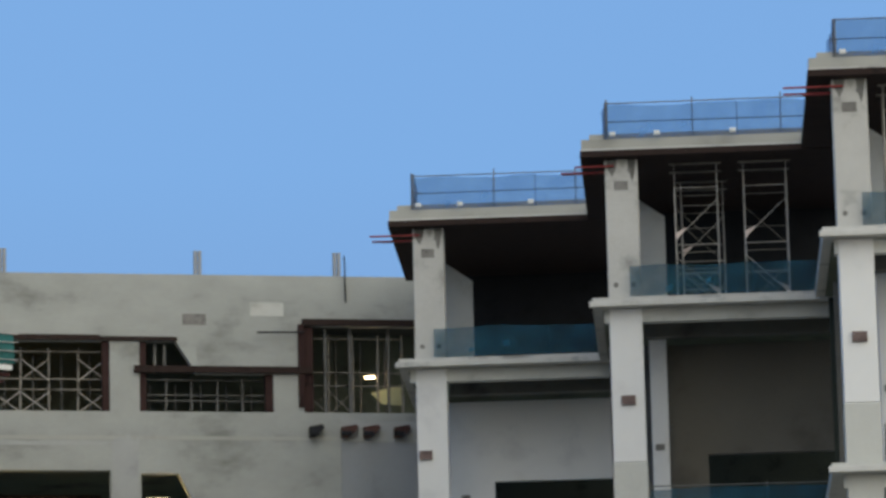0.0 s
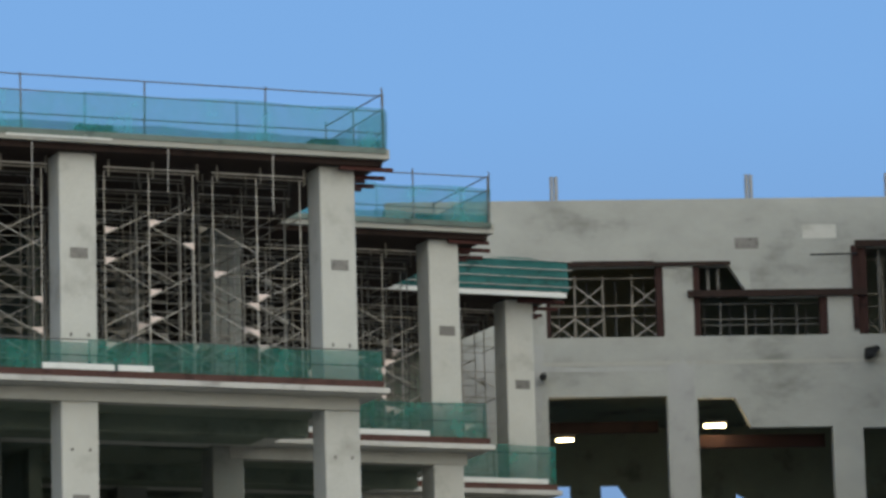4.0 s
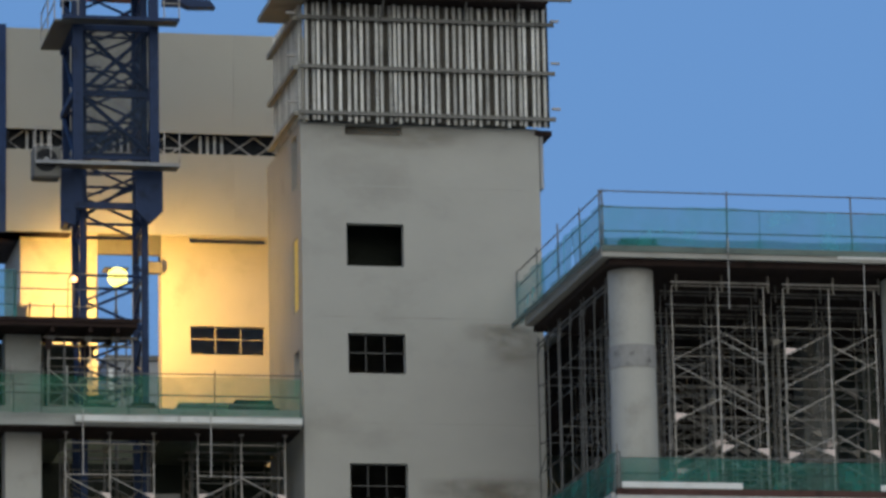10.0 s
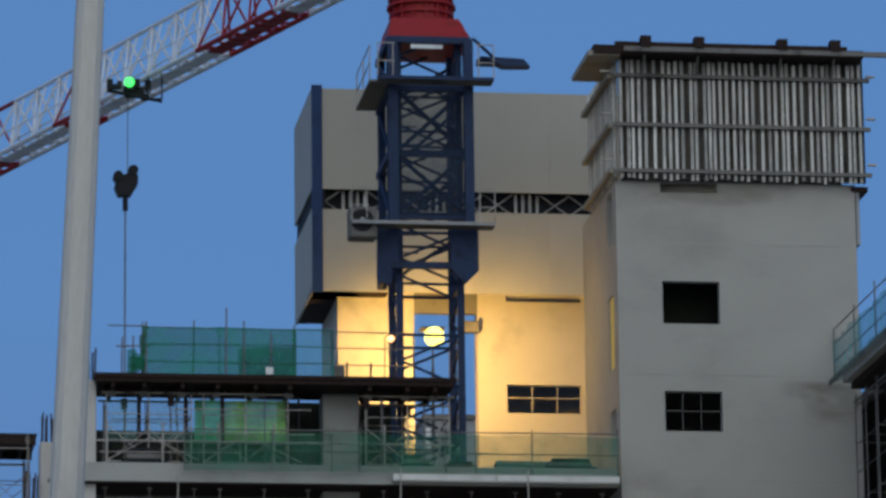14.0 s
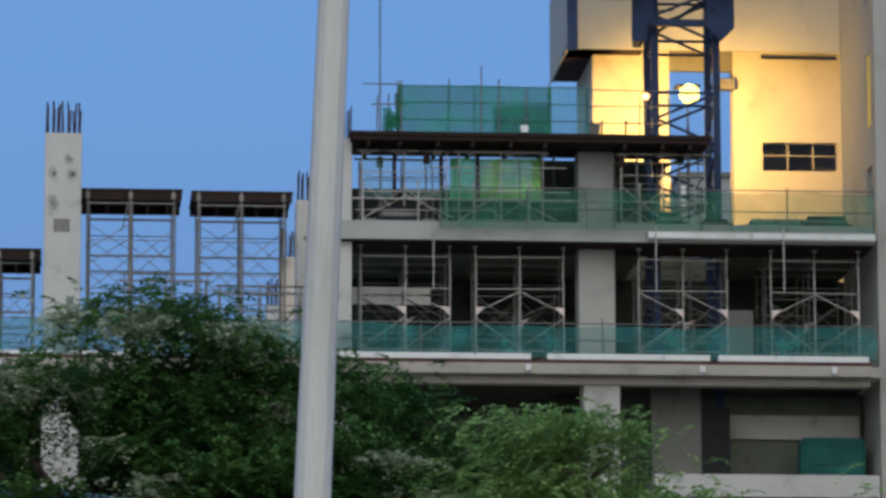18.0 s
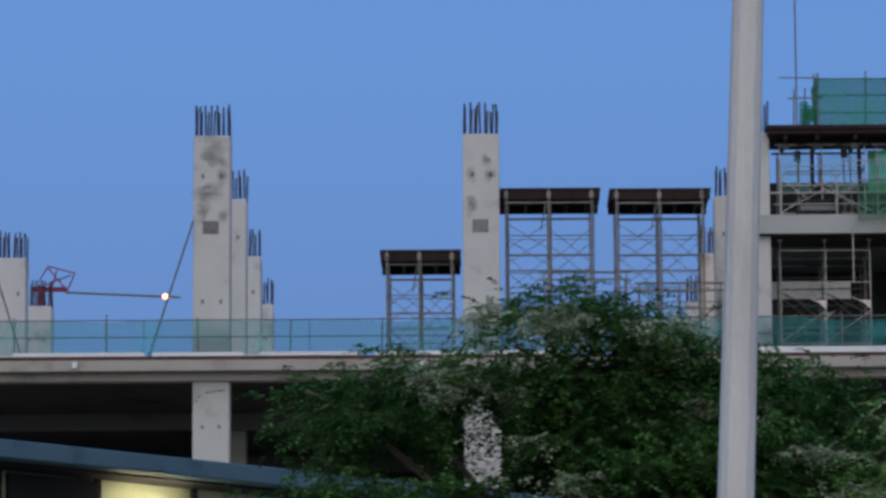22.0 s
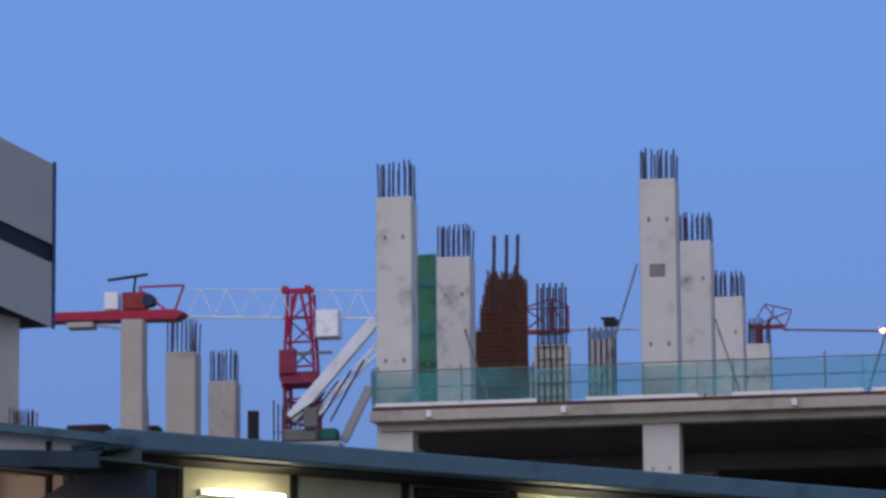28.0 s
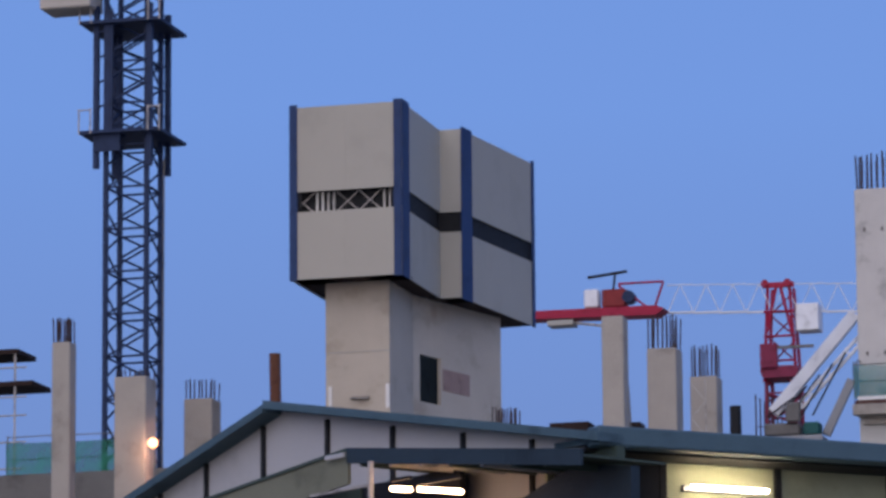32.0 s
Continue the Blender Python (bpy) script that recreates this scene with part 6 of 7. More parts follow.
for x, z, s in ((-6.0, 25.75, 0.8), (-0.7, 26.18, 1.0), (7.25, 30.72, 0.5)):
    t = thing("work_lamp", pose(71.25, 148.22, 0, 0, 0, -18) @ pose(x, 1.2, z, 0, 0, 0), "glowing warm work lamp under the soffit", "lamp", "work lamps")
    part("tube", a_rod((0, 0, 0), (0.75 * s, 0.3, 0.05), 0.075 * s, 8), LAMP_K, t)
    part("holder", one(-0.05, 0.8 * s, 0.0, 0.4, 0.12, 0.18), DARK, t)
    la = new("work_light", bpy.data.lights.new("work_light", "POINT"))
    la.data.energy, la.data.color, la.data.shadow_soft_size = 24 * s, (1.0, 0.72, 0.4), 0.1
    la.matrix_world = pose(71.25, 148.22, 0, 0, 0, -18) @ pose(x + 0.4 * s, 1.05, z - 0.15)

# ---- screened core at the far end (I) ----
origin()
IB = thing("lift_core", pose(-50.1, 167, 0), "pale concrete lift core carrying climbing screens", "building")
S = to(IB)
part("core_wall", one(-50.1, -47.6, 166.95, 170.2, 0, 36), BEIGE, IB, "", S)
SIDE = pose(-47.7, 170.05, 0, 0, 0, 72.4)
bm = wall_cells(bmesh.new(), 0, 6.55, 0, 36, [(0.72, 2.19, 29.4, 31.22)], 0, 0.15)
bm.transform(SIDE)
side_wall = part("side_wall", bm, BEIGE, IB, "", S)
part("rear_wall", one(-50.0, -47.3, 180.2, 180.6, 0, 36), BEIGE, IB, "", S)
# Inner wall coloured near black so the doorway looks unlit.
part("inner_wall", one(-49.5, -49.2, 170.3, 180, 0, 36), SHADE, IB, "", S)
part("pour_joint", one(-50.1, -47.6, 166.935, 166.96, 30.75, 30.8), CONC, IB, "", S)
bm = box(bmesh.new(), 2.31, 4.24, -0.012, 0.01, 30.0, 30.85)
bm.transform(SIDE)
part("render_patch", bm, mat("pinkish brown render", (0.31, 0.22, 0.19), 0.9, var=0.15, scale=1.5), side_wall, "pinkish brown render patch", S)
for x in (-50.0, -47.75):
    part("white_strip", one(x, x + 0.14, 166.9, 166.949, 28.6, 29.5), BOARD, IB, "", S)
part("spout", one(-49.1, -48.4, 166.8, 166.949, 28.95, 29.05), PATCH, IB, "", S)
FAR_SCREEN = climb_screen(-51.1, 165.64, [(-51.1, 165.64, -46.72, 165.64, 0.3, 0.3), (-46.72, 165.66, -46.72, 171.1, 0.9, 0), (-46.72, 171.1, -45.95, 171.1, 0, 0.0), (-45.9, 171.12, -44.86, 178.4, 1.0, 0.25), (-51.1, 171, -51.1, 165.7, 0, 0)],
             33.4, 35.98, 36.75, 40.0, "grey sheeted climbing screen with dark blue corner strips")

part("corner_lining", one(-47.2, -45.92, 171.17, 171.6, 35.7, 37.0), DARK, FAR_SCREEN, "", to(FAR_SCREEN))

FBL = thing("far_building", pose(37, 262, 0), "distant grey flat roofed building in the gap", "building")
part("wall", one(-1.6, 3.2, 0, 8, 0, 53.6), CONC_GREY, FBL)
part("roof", one(-1.7, 3.3, -0.2, 8.2, 53.62, 53.9), CONC_DARK, FBL)
part("window", one(-1.5, -1.25, -0.05, -0.003, 51.6, 53.1), BOARD, FBL, "pale upright window")

origin(5.0, 1.6, 0)
# bare columns beyond the deck
for x, y, w, b, s in ((-41.0, 150.8, 0.75, 0.1, 3), (-41.0, 157.7, 1.05, 1.25, 4), (-40.9, 164.3, 1.0, 1.2, 6), (-60.42, 150.0, 0.66, 0.9, 8), (-60.1, 163.5, 1.1, 0.8, 10), (-58.3, 150.5, 1.15, 0.3, 12), (-47.3, 160, 0.9, 0.9, 14)):
    top = {12: 27.75, 14: 26.7}.get(s, 29.0)
    tall_column(x, y, 16.0, top, w=w, bars=b, seed=s, marks=False, material=FARC, label="far bare concrete column with rebar on top", group="far columns")
# far slab on which they stand
solo("far_deck", one(-75, -29.5, 149, 190, 0, 16.0), CONC, None, "low concrete deck carrying far columns", "deck", kind="structure")
# loose things on the far deck
for x0, x1, z in ((-43.5, -42.1, 25.85), (-41.2, -40.3, 25.75)):
    solo("timber_block", one(x0, x1, 153.4, 154.2, 16.0, z, w=0.02), TIMBER, None, "dark timber block standing on the far deck", "timber", "far timber")
for x, dx in ((-40.85, 0.35), (-40.6, 0.5)):
    solo("raking_prop", a_rod((x + dx, 153.4, 16.0), (x - 0.2 * dx, 153.4, 27.0), 0.035), PIPE_DARK, None, "thin steel prop leaning beside a far column", "prop", "raking props")
t = thing("lattice_pole", pose(-38.5, 153.4, 16.0), "thin pale lattice pole on the far deck", "pole")
for x in (0, 0.5):
    part("chord", a_rod((x, 0, 0), (x, 0, 11.1), 0.025, 5), PIPE, t)
for k in range(18):
    part("lacing", a_rod((0.5 * (k % 2), 0, 0.61 * k), (0.5 - 0.5 * (k % 2), 0, 0.61 * (k + 1)), 0.02, 5), PIPE, t)
solo("water_tank", a_rod((-36.95, 153.3, 16.0), (-36.95, 153.3, 26.1), 0.2, 12), DARK, None, "slim dark drum standing on the far deck", "tank")
t = thing("rebar_cage", pose(-36.3, 153.6, 16.0), "upright far rebar cage beside the boom", "rebar cage", "rebar cages")
for k in range(7):
    part("bar", a_rod((0.14 * k, 0, 0), (0.15 * k, 0, 10.5 - 0.12 * (k % 3)), 0.03, 5), REBAR, t)
for z in (4.0, 7.0, 9.4):
    part("link", a_rod((-0.03, 0, z), (0.95, 0, z), 0.02, 5), REBAR, t)
origin(4.8, 1.0, 0)
# rusty wall cage and small column cages on the deck
t = thing("rebar_cage", pose(-27.38, 143.3, FLOOR), "rust brown wall reinforcement cage standing on the deck", "rebar cage", "rebar cages")
rng = random.Random(2)
for i in range(22):
    for yy in (0, 0.35):
        x = i * 0.075
        part("bar", a_rod((x, yy, 0), (x, yy, 6.4 - 0.42 * max(0, 5 - i) - 0.1 * max(0, i - 16) + rng.uniform(-0.35, 0.1)), 0.03, 5), RUST, t)
for k in range(40):
    part("link", a_rod((max(0, 0.15 * k - 4.2) * 0.18, -0.02, 0.15 * k + 0.1), (1.6, -0.02, 0.15 * k + 0.1), 0.025, 4), RUST, t)
for i, x in enumerate((0.55, 0.95, 1.3)):
    part("tall_bar", a_rod((x, 0, 5), (x + 0.05, 0, 7.4), 0.06), REBAR, t)
for x, y, h, w in ((-25.8, 146, 6.3, 0.8), (-25.5, 156.3, 6.6, 0.8), (-28.1, 159.5, 6.0, 0.8)):
    t = thing("rebar_cage", pose(x, y, FLOOR), "upright column reinforcement cage on the deck", "rebar cage", "rebar cages")
    part("stump", one(-0.15, w + 0.15, 0.03, w - 0.03, 0, 4.3) if y < 150 else one(0.02, w - 0.02, 0.03, w - 0.03, 0, h - 0.4), CONC_COL if y < 150 else CONC_GREY, t, "grey concrete stump")
    for i in range(5):
        for yy in (0, w):
            part("bar", a_rod((w * i / 4, yy, 0), (w * i / 4, yy, h), 0.038, 5), REBAR, t)
    for k in range(12):
        part("link", one(-0.02, w + 0.02, -0.05, -0.02, 0.4 * k + 0.2, 0.4 * k + 0.23), REBAR, t)
t = thing("safety_net", pose(-28.1, 136.0, FLOOR), "green netting hung between two columns", "safety net")
part("mesh_panel", net_sheet(0.66, 5.5, 0.3), NET_HANG, t)
for z in (1.5, 3.0, 4.5):
    part("fold", net_sheet(0.62, 0.35, z, 0.1), NET_T, t, "pale folded seam", (0.02, -0.09, z))
for z in (1.0, 2.2, 3.4, 4.6):
    part("rail", a_rod((0, 0.1, z), (0.66, 0.1, z), 0.03), PIPE_DARK, t)
origin(4.6, 1.0, 0)
# placing boom folded beside the deck
t = thing("placing_boom", pose(-32.1, 136.2, 22.5), "white folded concrete placing boom", "boom")
s = to(t)
def beam(name, p, q, w, h, material, label=""):
    """A square box beam from p to q."""
    p, q = Vector(p), Vector(q)
    bm = box(bmesh.new(), -w / 2, w / 2, -h / 2, h / 2, 0, (q - p).length)
    bevelled(bm, 0.02)
    bm.transform(Matrix.Translation(p) @ (q - p).to_track_quat("Z", "Y").to_matrix().to_4x4())
    return part(name, bm, material, t, label, s)


d0, d1 = Vector((-31.75, 136.3, 23.05)), Vector((-29.25, 136.6, 26.0))
beam("boom_arm", d0, d1, 0.36, 0.36, CR_WHITE, "broad white box boom")
for o in (0.4, 0.62):
    beam("boom_arm", d0 + Vector((o + 0.25, -0.2, 0.06)), d1 + Vector((o - 0.1, -0.2, -0.42 - 0.3 * o)), 0.1, 0.1, CR_WHITE)
beam("prop_arm", (-30.2, 136.5, 22.35), (-29.4, 136.6, 24.0), 0.26, 0.26, CONC_GREY, "grey prop arm")
for k in range(9):
    p = d0.lerp(d1, k / 9) + Vector((0.56, -0.2, -0.06 - 0.022 * k))
    part("lacing", a_rod(p, p + Vector((0.2, 0, -0.14)), 0.03, 5), CR_WHITE, t, "", s)
part("control_box", one(-31.3, -30.85, 135.8, 136.0, 22.7, 23.3, w=0.04), PIPE_DARK, t, "", s)
part("base_block", one(-33.2, -30.2, 135.9, 137.5, 0.0, 22.3, w=0.05), CONC_GREY, t, "", s)
part("pump_unit", one(-32.0, -30.9, 135.95, 136.9, 22.31, 22.7, w=0.06), PIPE_DARK, t, "dark hydraulic pump unit", s)
part("valve_block", one(-30.8, -30.3, 135.95, 136.5, 22.31, 22.7, w=0.05), NET_S, t, "dark green valve block", s)
for k in range(5):
    part("hose", a_rod((-31.9 + 0.35 * k, 136.0, 22.9), (-31.1 + 0.4 * k, 136.2, 23.5 + 0.32 * k), 0.03, 5), DARK, t, "", s)

origin()
# ---- far red and white crane ----
FC = thing("tower_crane", pose(-50.3, 257, 0), "distant flat top crane with crimson mast and white jib", "tower crane")
S = to(FC)
mast(FC, -51.15, 256.8, 1.7, 38.0, 43.6, 1.2, FAR_RED, 0.1, 0.06, foot=0.0)
for sx in (-1, 1):
    for y in (256.6, 257.9):
        part("head_leg", a_rod((-50.3 + 0.92 * sx, y, 43.4), (-50.3 + 0.62 * sx, y, 48.9), 0.1), CR_CRIM, FC, "", S)
for z in (44.6, 46.0, 47.4):
    part("head_strut", a_rod((-51.2, 256.6, z), (-49.4, 256.6, z), 0.07), CR_CRIM, FC, "", S)
    part("head_brace", a_rod((-51.1, 257.9, z), (-49.6, 257.9, z + 1.4), 0.05), FAR_RED, FC, "", S)
    part("head_brace", a_rod((-49.6, 256.6, z - 1.3), (-51.0, 256.6, z), 0.055), FAR_RED, FC, "", S)
for sx in (-1, 1):
    part("a_frame", a_rod((-50.3 + 0.12 * sx, 256.5, 48.8), (-50.3 + 0.75 * sx, 256.5, 46.1), 0.1), CR_CRIM, FC, "", S)
for x in (-51.05, -49.75):
    part("sheave", a_rod((x, 256.3, 49.0), (x, 256.6, 49.0), 0.22, 10), CR_CRIM, FC, "", S)
part("mast_top", one(-51.2, -49.4, 256.4, 256.55, 48.75, 49.05), CR_CRIM, FC, "", S)
part("cab", one(-49.3, -48.0, 256.3, 257.6, 46.2, 47.75, w=0.05), CR_WHITE, FC, "white crane cab", S)
bm = prism(bmesh.new(), [(-51.3, 44.25), (-49.3, 44.25), (-49.2, 44.05), (-49.35, 43.6), (-51.25, 43.6), (-51.4, 44.05)], 256.2, 258.4)
part("turntable", bm, FAR_RED, FC, "", S)
part("slew_motor", one(-51.35, -50.35, 256.0, 256.3, 44.1, 45.5, w=0.06), FAR_RED, FC, "dull red slewing motor housing", S)
part("deck", one(-50.4, -48.3, 256.1, 256.3, 45.2, 45.35), PIPE_DARK, FC, "", S)
part("counter_jib", prism(bmesh.new(), [(-66, 47.4), (-57.0, 47.25), (-56.5, 47.6), (-57.0, 47.8), (-66, 47.85)], 254.6, 256), CR_CRIM, FC, "red counter jib", S)
part("counter_weight", one(-63.3, -61.8, 254.6, 255.8, 46.95, 47.24), CONC, FC, "", S)
part("counter_strut", a_rod((-61.8, 255, 47.1), (-60.2, 255, 46.85), 0.08), PIPE, FC, "", S)
part("winch", one(-61.2, -60.35, 254.8, 255.6, 47.9, 48.95, w=0.08), CR_WHITE, FC, "white winch box", S)
part("machine", one(-60.15, -58.75, 254.8, 255.6, 47.86, 48.9, w=0.08), PIPE_RED, FC, "dark red machine house", S)
part("drum", a_rod((-58.6, 254.7, 48.4), (-58.6, 255.5, 48.4), 0.36, 12), CR_BLUE, FC, "", S)
part("anemometer", a_rod((-61.0, 255, 49.65), (-58.7, 255, 49.9), 0.09), DARK, FC, "", S)
part("post", a_rod((-59.5, 255, 48.9), (-59.4, 255, 49.75), 0.07), DARK, FC, "", S)
for a, b in (((-59.2, 255, 49.2), (-56.6, 255, 49.2)), ((-59.2, 255, 49.1), (-57.6, 255, 47.8)), ((-56.6, 255, 49.2), (-57.1, 255, 47.8))):
    part("stay", a_rod(a, b, 0.07), CR_CRIM, FC, "", S)
n = 26
for k in range(9):
    xa, xb = -56.6 + 38.5 * k / n, -56.6 + 38.5 * (k + 1) / n
    ya, yb = 256 + 4.5 * k / n, 256 + 4.5 * (k + 1) / n
    za = 47.55 - 1.0 * k / n
    h = 1.6
    part("chord", a_rod((xa, ya, za), (xb, yb, za), 0.07, 5), CR_WHITE, FC, "", S)
    part("top_chord", a_rod((xa, ya, za + h), (xb, yb, za + h), 0.032, 5), CR_WHITE, FC, "", S)
    part("lacing", a_rod((xa, ya, za), ((xa + xb) / 2, ya, za + h), 0.026, 5), CR_WHITE, FC, "", S)
    part("lacing", a_rod((xb, ya, za), ((xa + xb) / 2, ya, za + h), 0.026, 5), CR_WHITE, FC, "", S)
origin(8.6, 1.9, -0.2)
# second distant red crane head with a lamp
F2 = thing("tower_crane", pose(-32.5, 258, 0), "distant red crane head between the columns", "tower crane")
S = to(F2)
mast(F2, -34.75, 257.5, 1.5, 36, 46.8, 1.2, FAR_RED, 0.09, 0.06, foot=0.2)
part("counter_jib", a_rod((-46.4, 258, 47.0), (-33.6, 258, 46.6), 0.05), PIPE, F2, "", S)
for x, z in ((-46.4, 48.3), (-44.9, 48.75), (-44.0, 48.3)):
    part("counter_post", a_rod((x, 258, 46.9), (x, 258, z), 0.07), FAR_RED, F2, "", S)
for a, b in (((-46.4, 48.3), (-44.9, 48.75)), ((-44.9, 48.75), (-44.0, 48.3)), ((-46.4, 48.2), (-44.0, 48.2)), ((-46.4, 47.0), (-44.9, 48.2)), ((-44.9, 47.0), (-46.4, 48.2)), ((-44.9, 48.3), (-44.0, 47.0))):
    part("counter_tie", a_rod((a[0], 258, a[1]), (b[0], 258, b[1]), 0.05), FAR_RED, F2, "", S)
part("counter_base", one(-46.5, -43.9, 257.8, 258.2, 46.75, 46.95), FAR_RED, F2, "", S)
part("trolley", one(-41.95, -41.1, 257.7, 258.2, 47.02, 47.4, w=0.05), DARK, F2, "dark trolley block", S)
part("trolley_roof", one(-42.1, -41.3, 257.7, 258.2, 47.44, 47.52), DARK, F2, "", S)
part("jib", a_rod((-31.8, 258, 46.5), (-25.4, 258.7, 46.3), 0.07), PIPE_DARK, F2, "", S)
part("head", one(-33.6, -31.7, 257.6, 257.8, 46.5, 46.75), FAR_RED, F2, "", S)
for a, b in (((-33.4, 258, 47.0), (-32.8, 258, 48.0)), ((-32.8, 258, 48.0), (-31.3, 258, 47.6)), ((-31.3, 258, 47.6), (-31.7, 258, 46.6)), ((-33.3, 258, 46.8), (-31.5, 258, 47.5)), ((-32.8, 258, 47.9), (-31.8, 258, 46.7)), ((-32.6, 258, 46.7), (-32.3, 258, 47.8))):
    part("stay", a_rod(a, b, 0.042), FAR_RED, F2, "", S)
part("tip_lamp", one(-26.4, -26.02, 258.2, 258.5, 46.17, 46.43, w=0.1), LAMP_O, F2, "glowing warm lamp", S)

origin(5.44, 2.0, -0.08)
# ---- second dark blue mast with its lamp ----
solo("far_platform", one(-70, -58.6, 156.8, 172, 0, 25.58), CONC_DARK, None, "rough concrete platform behind far columns", "platform", kind="structure")
C2 = thing("tower_crane", pose(-61.7, 160.5, 0), "tall dark blue lattice crane mast with platforms", "tower crane")
S = to(C2)
mast(C2, -62.58, 160.0, 1.6, 25.5, 48.5, 1.6, CR_BLUE, 0.085, 0.045)
for z in (38.66, 42.86):
    part("platform", one(-63.45, -60.3, 159.4, 162.6, z, z + 0.12), CR_BLUE, C2, "", S)
    for x in (-63.45, -63.0, -60.75, -60.3):
        part("rail_post", a_rod((x, 159.4, z), (x, 159.4, z + 0.95), 0.03, 5), PIPE, C2, "", S)
    for x in (-63.45, -60.75):
        part("hand_rail", a_rod((x, 159.4, z + 0.9), (x + 0.5, 159.4, z + 0.9), 0.03, 5), PIPE, C2, "", S)
for (x, y) in ((-62.9, 159.8), (-60.8, 159.8), (-60.8, 161.9), (-62.9, 161.9)):
    part("cage_leg", one(x - 0.1, x + 0.1, y - 0.1, y + 0.1, 37.4, 43.6), CR_BLUE, C2, "", S)
part("cage_panel", one(-62.95, -61.9, 159.6, 159.68, 38.0, 38.65), CR_BLUE, C2, "", S)
part("cage_panel", one(-62.55, -62.2, 159.6, 159.68, 38.8, 43.4), CR_BLUE, C2, "", S)
for k in range(5):
    z = 38.7 + 0.95 * k
    part("cage_lacing", a_rod((-62.9, 159.72, z), (-60.8, 159.72, z + 0.95), 0.045, 5), CR_BLUE, C2, "", S)
    part("cage_lacing", a_rod((-60.8, 161.9, z), (-62.9, 161.9, z + 0.95), 0.045, 5), CR_BLUE, C2, "", S)
part("counterweight", one(-64.9, -62.9, 159, 160.5, 43.45, 44.6, w=0.05), PLASTER, C2, "", S)
part("cable", a_rod((-60.35, 160, 23), (-60.3, 160, 37.6), 0.03, 5), PIPE_DARK, C2, "", S)
floodlight(-56.95, 149.0, 25.29, 0.18, LAMP_O, 160, (1.0, 0.55, 0.3), "round orange work lamp beside the mast", 9.2)
for x in (-65.3, -62.9):
    edge_net((x, 157), (x + 2.0, 157), 25.6, 1.2, 1.4, NET_GG, "bright green netting on the far deck", 1.5, (1.0, 0.4), 3)
solo("rusty_pipe", a_rod((-56.55, 162.4, 16), (-56.75, 162.4, 30.5), 0.21, 10), RUST, None, "leaning rust brown steel pipe", "pipe")
t = thing("shoring_frame", pose(-66.5, 160, 16), "dark table forms on thin props at the far deck", "scaffold")
for z in (13.4, 14.62):
    part("panel", one(-2, 1.07 if z < 14 else 0.48, 0, 2, z, z + 0.18), TIMBER, t)
for x in (-1.6, -0.4, 0.35):
    part("prop", a_rod((x, 0.1, 0), (x, 0.1, 14.62), 0.04), PIPE, t)
for z in (10.3, 11.3, 12.3, 13.0, 14.1):
    part("ledger", a_rod((-1.8, 0.1, z), (0.8, 0.1, z), 0.03), PIPE, t)

origin()
# ---- shed with lit wall panels in front (H) ----
def sc(x, y, z=None):
    return (x * 1.6, y * 1.6) if z is None else (x * 1.6, y * 1.6, 1.7 + (z - 1.7) * 1.6)


EAVE = 1.7 + (7.5 - 1.7) * 1.6 - 0.04
SH = thing("site_shed", pose(*sc(-9.17, 38.46), 0, 0, 0, 41.2), "long site shed with blue flashing and lit green wall panels", "shed")
part("eave_flashing", one(-0.1, 22, -0.35, 0.0, EAVE - 0.03, EAVE + 0.24, w=0.02), GUTTER, SH, "blue grey roof flashing")
bm = bmesh.new()
v = [bm.verts.new(p) for p in ((-0.1, 0, EAVE + 0.1), (22, 0, EAVE + 0.1), (22, 5, EAVE + 0.45), (-0.1, 5, EAVE + 0.45), (-0.1, 0, EAVE + 0.02), (22, 0, EAVE + 0.02), (22, 5, EAVE + 0.37), (-0.1, 5, EAVE + 0.37))]
for f in ((0, 1, 2, 3), (4, 5, 6, 7), (0, 1, 5, 4), (1, 2, 6, 5), (2, 3, 7, 6), (3, 0, 4, 7)):
    bm.faces.new([v[i] for i in f])
part("roof", bm, GUTTER, SH)
part("soffit", one(-0.1, 22, 0.005, 0.64, EAVE - 0.06, EAVE - 0.02), DARK, SH)
P0, DP = 0.88 * 1.6, 1.145 * 1.6
for k in range(-1, 11):
    a, b = P0 + DP * k, P0 + DP * (k + 1)
    part("wall_panel", one(a + 0.05, b - 0.05, 0.66, 0.72, 0, EAVE - 0.06), PANEL_G, SH)
    part("post", one(b - 0.05, b + 0.05, 0.6, 0.72, 0, EAVE - 0.06), DARK, SH, "dark steel post")
    if k % 3 == 0:
        lt = thing("tube_lamp", SH.matrix_world @ pose((a + b) / 2, 0.36, EAVE - 0.42), "glowing fluorescent tube on the shed wall", "lamp", "tube lamps")
        part("tube", a_rod((-0.6, 0, 0), (0.6, 0, 0), 0.032, 8), LAMP_W, lt)
        part("batten", one(-0.62, 0.62, 0.2, 0.29, -0.03, 0.05), PANEL_W, lt)
    elif k % 3 == 2:
        part("louvre", one(a + 0.15, b - 0.1, 0.55, 0.65, 0.5, EAVE - 0.1), DARK, SH, "dark shuttered opening")
# gable wall clad in white panels
GX, GY = sc(-9.17, 38.46)
GB = thing("site_shed", pose(GX, GY, 0, 0, 0, -37), "white panelled shed gable with dark ribs", "shed")
zr = lambda z: 1.7 + (z - 1.7) * 1.6
peak, left, right = (-7.39, zr(8.45) - 0.13), (-14.65, zr(7.23) - 0.1), (0.4, zr(7.5) - 0.04)
part("gable_wall", prism(bmesh.new(), [(left[0], 0), (-0.3, 0), (-0.3, right[1] + 0.14), peak, left], 0.1, 0.2), PANEL_W, GB)
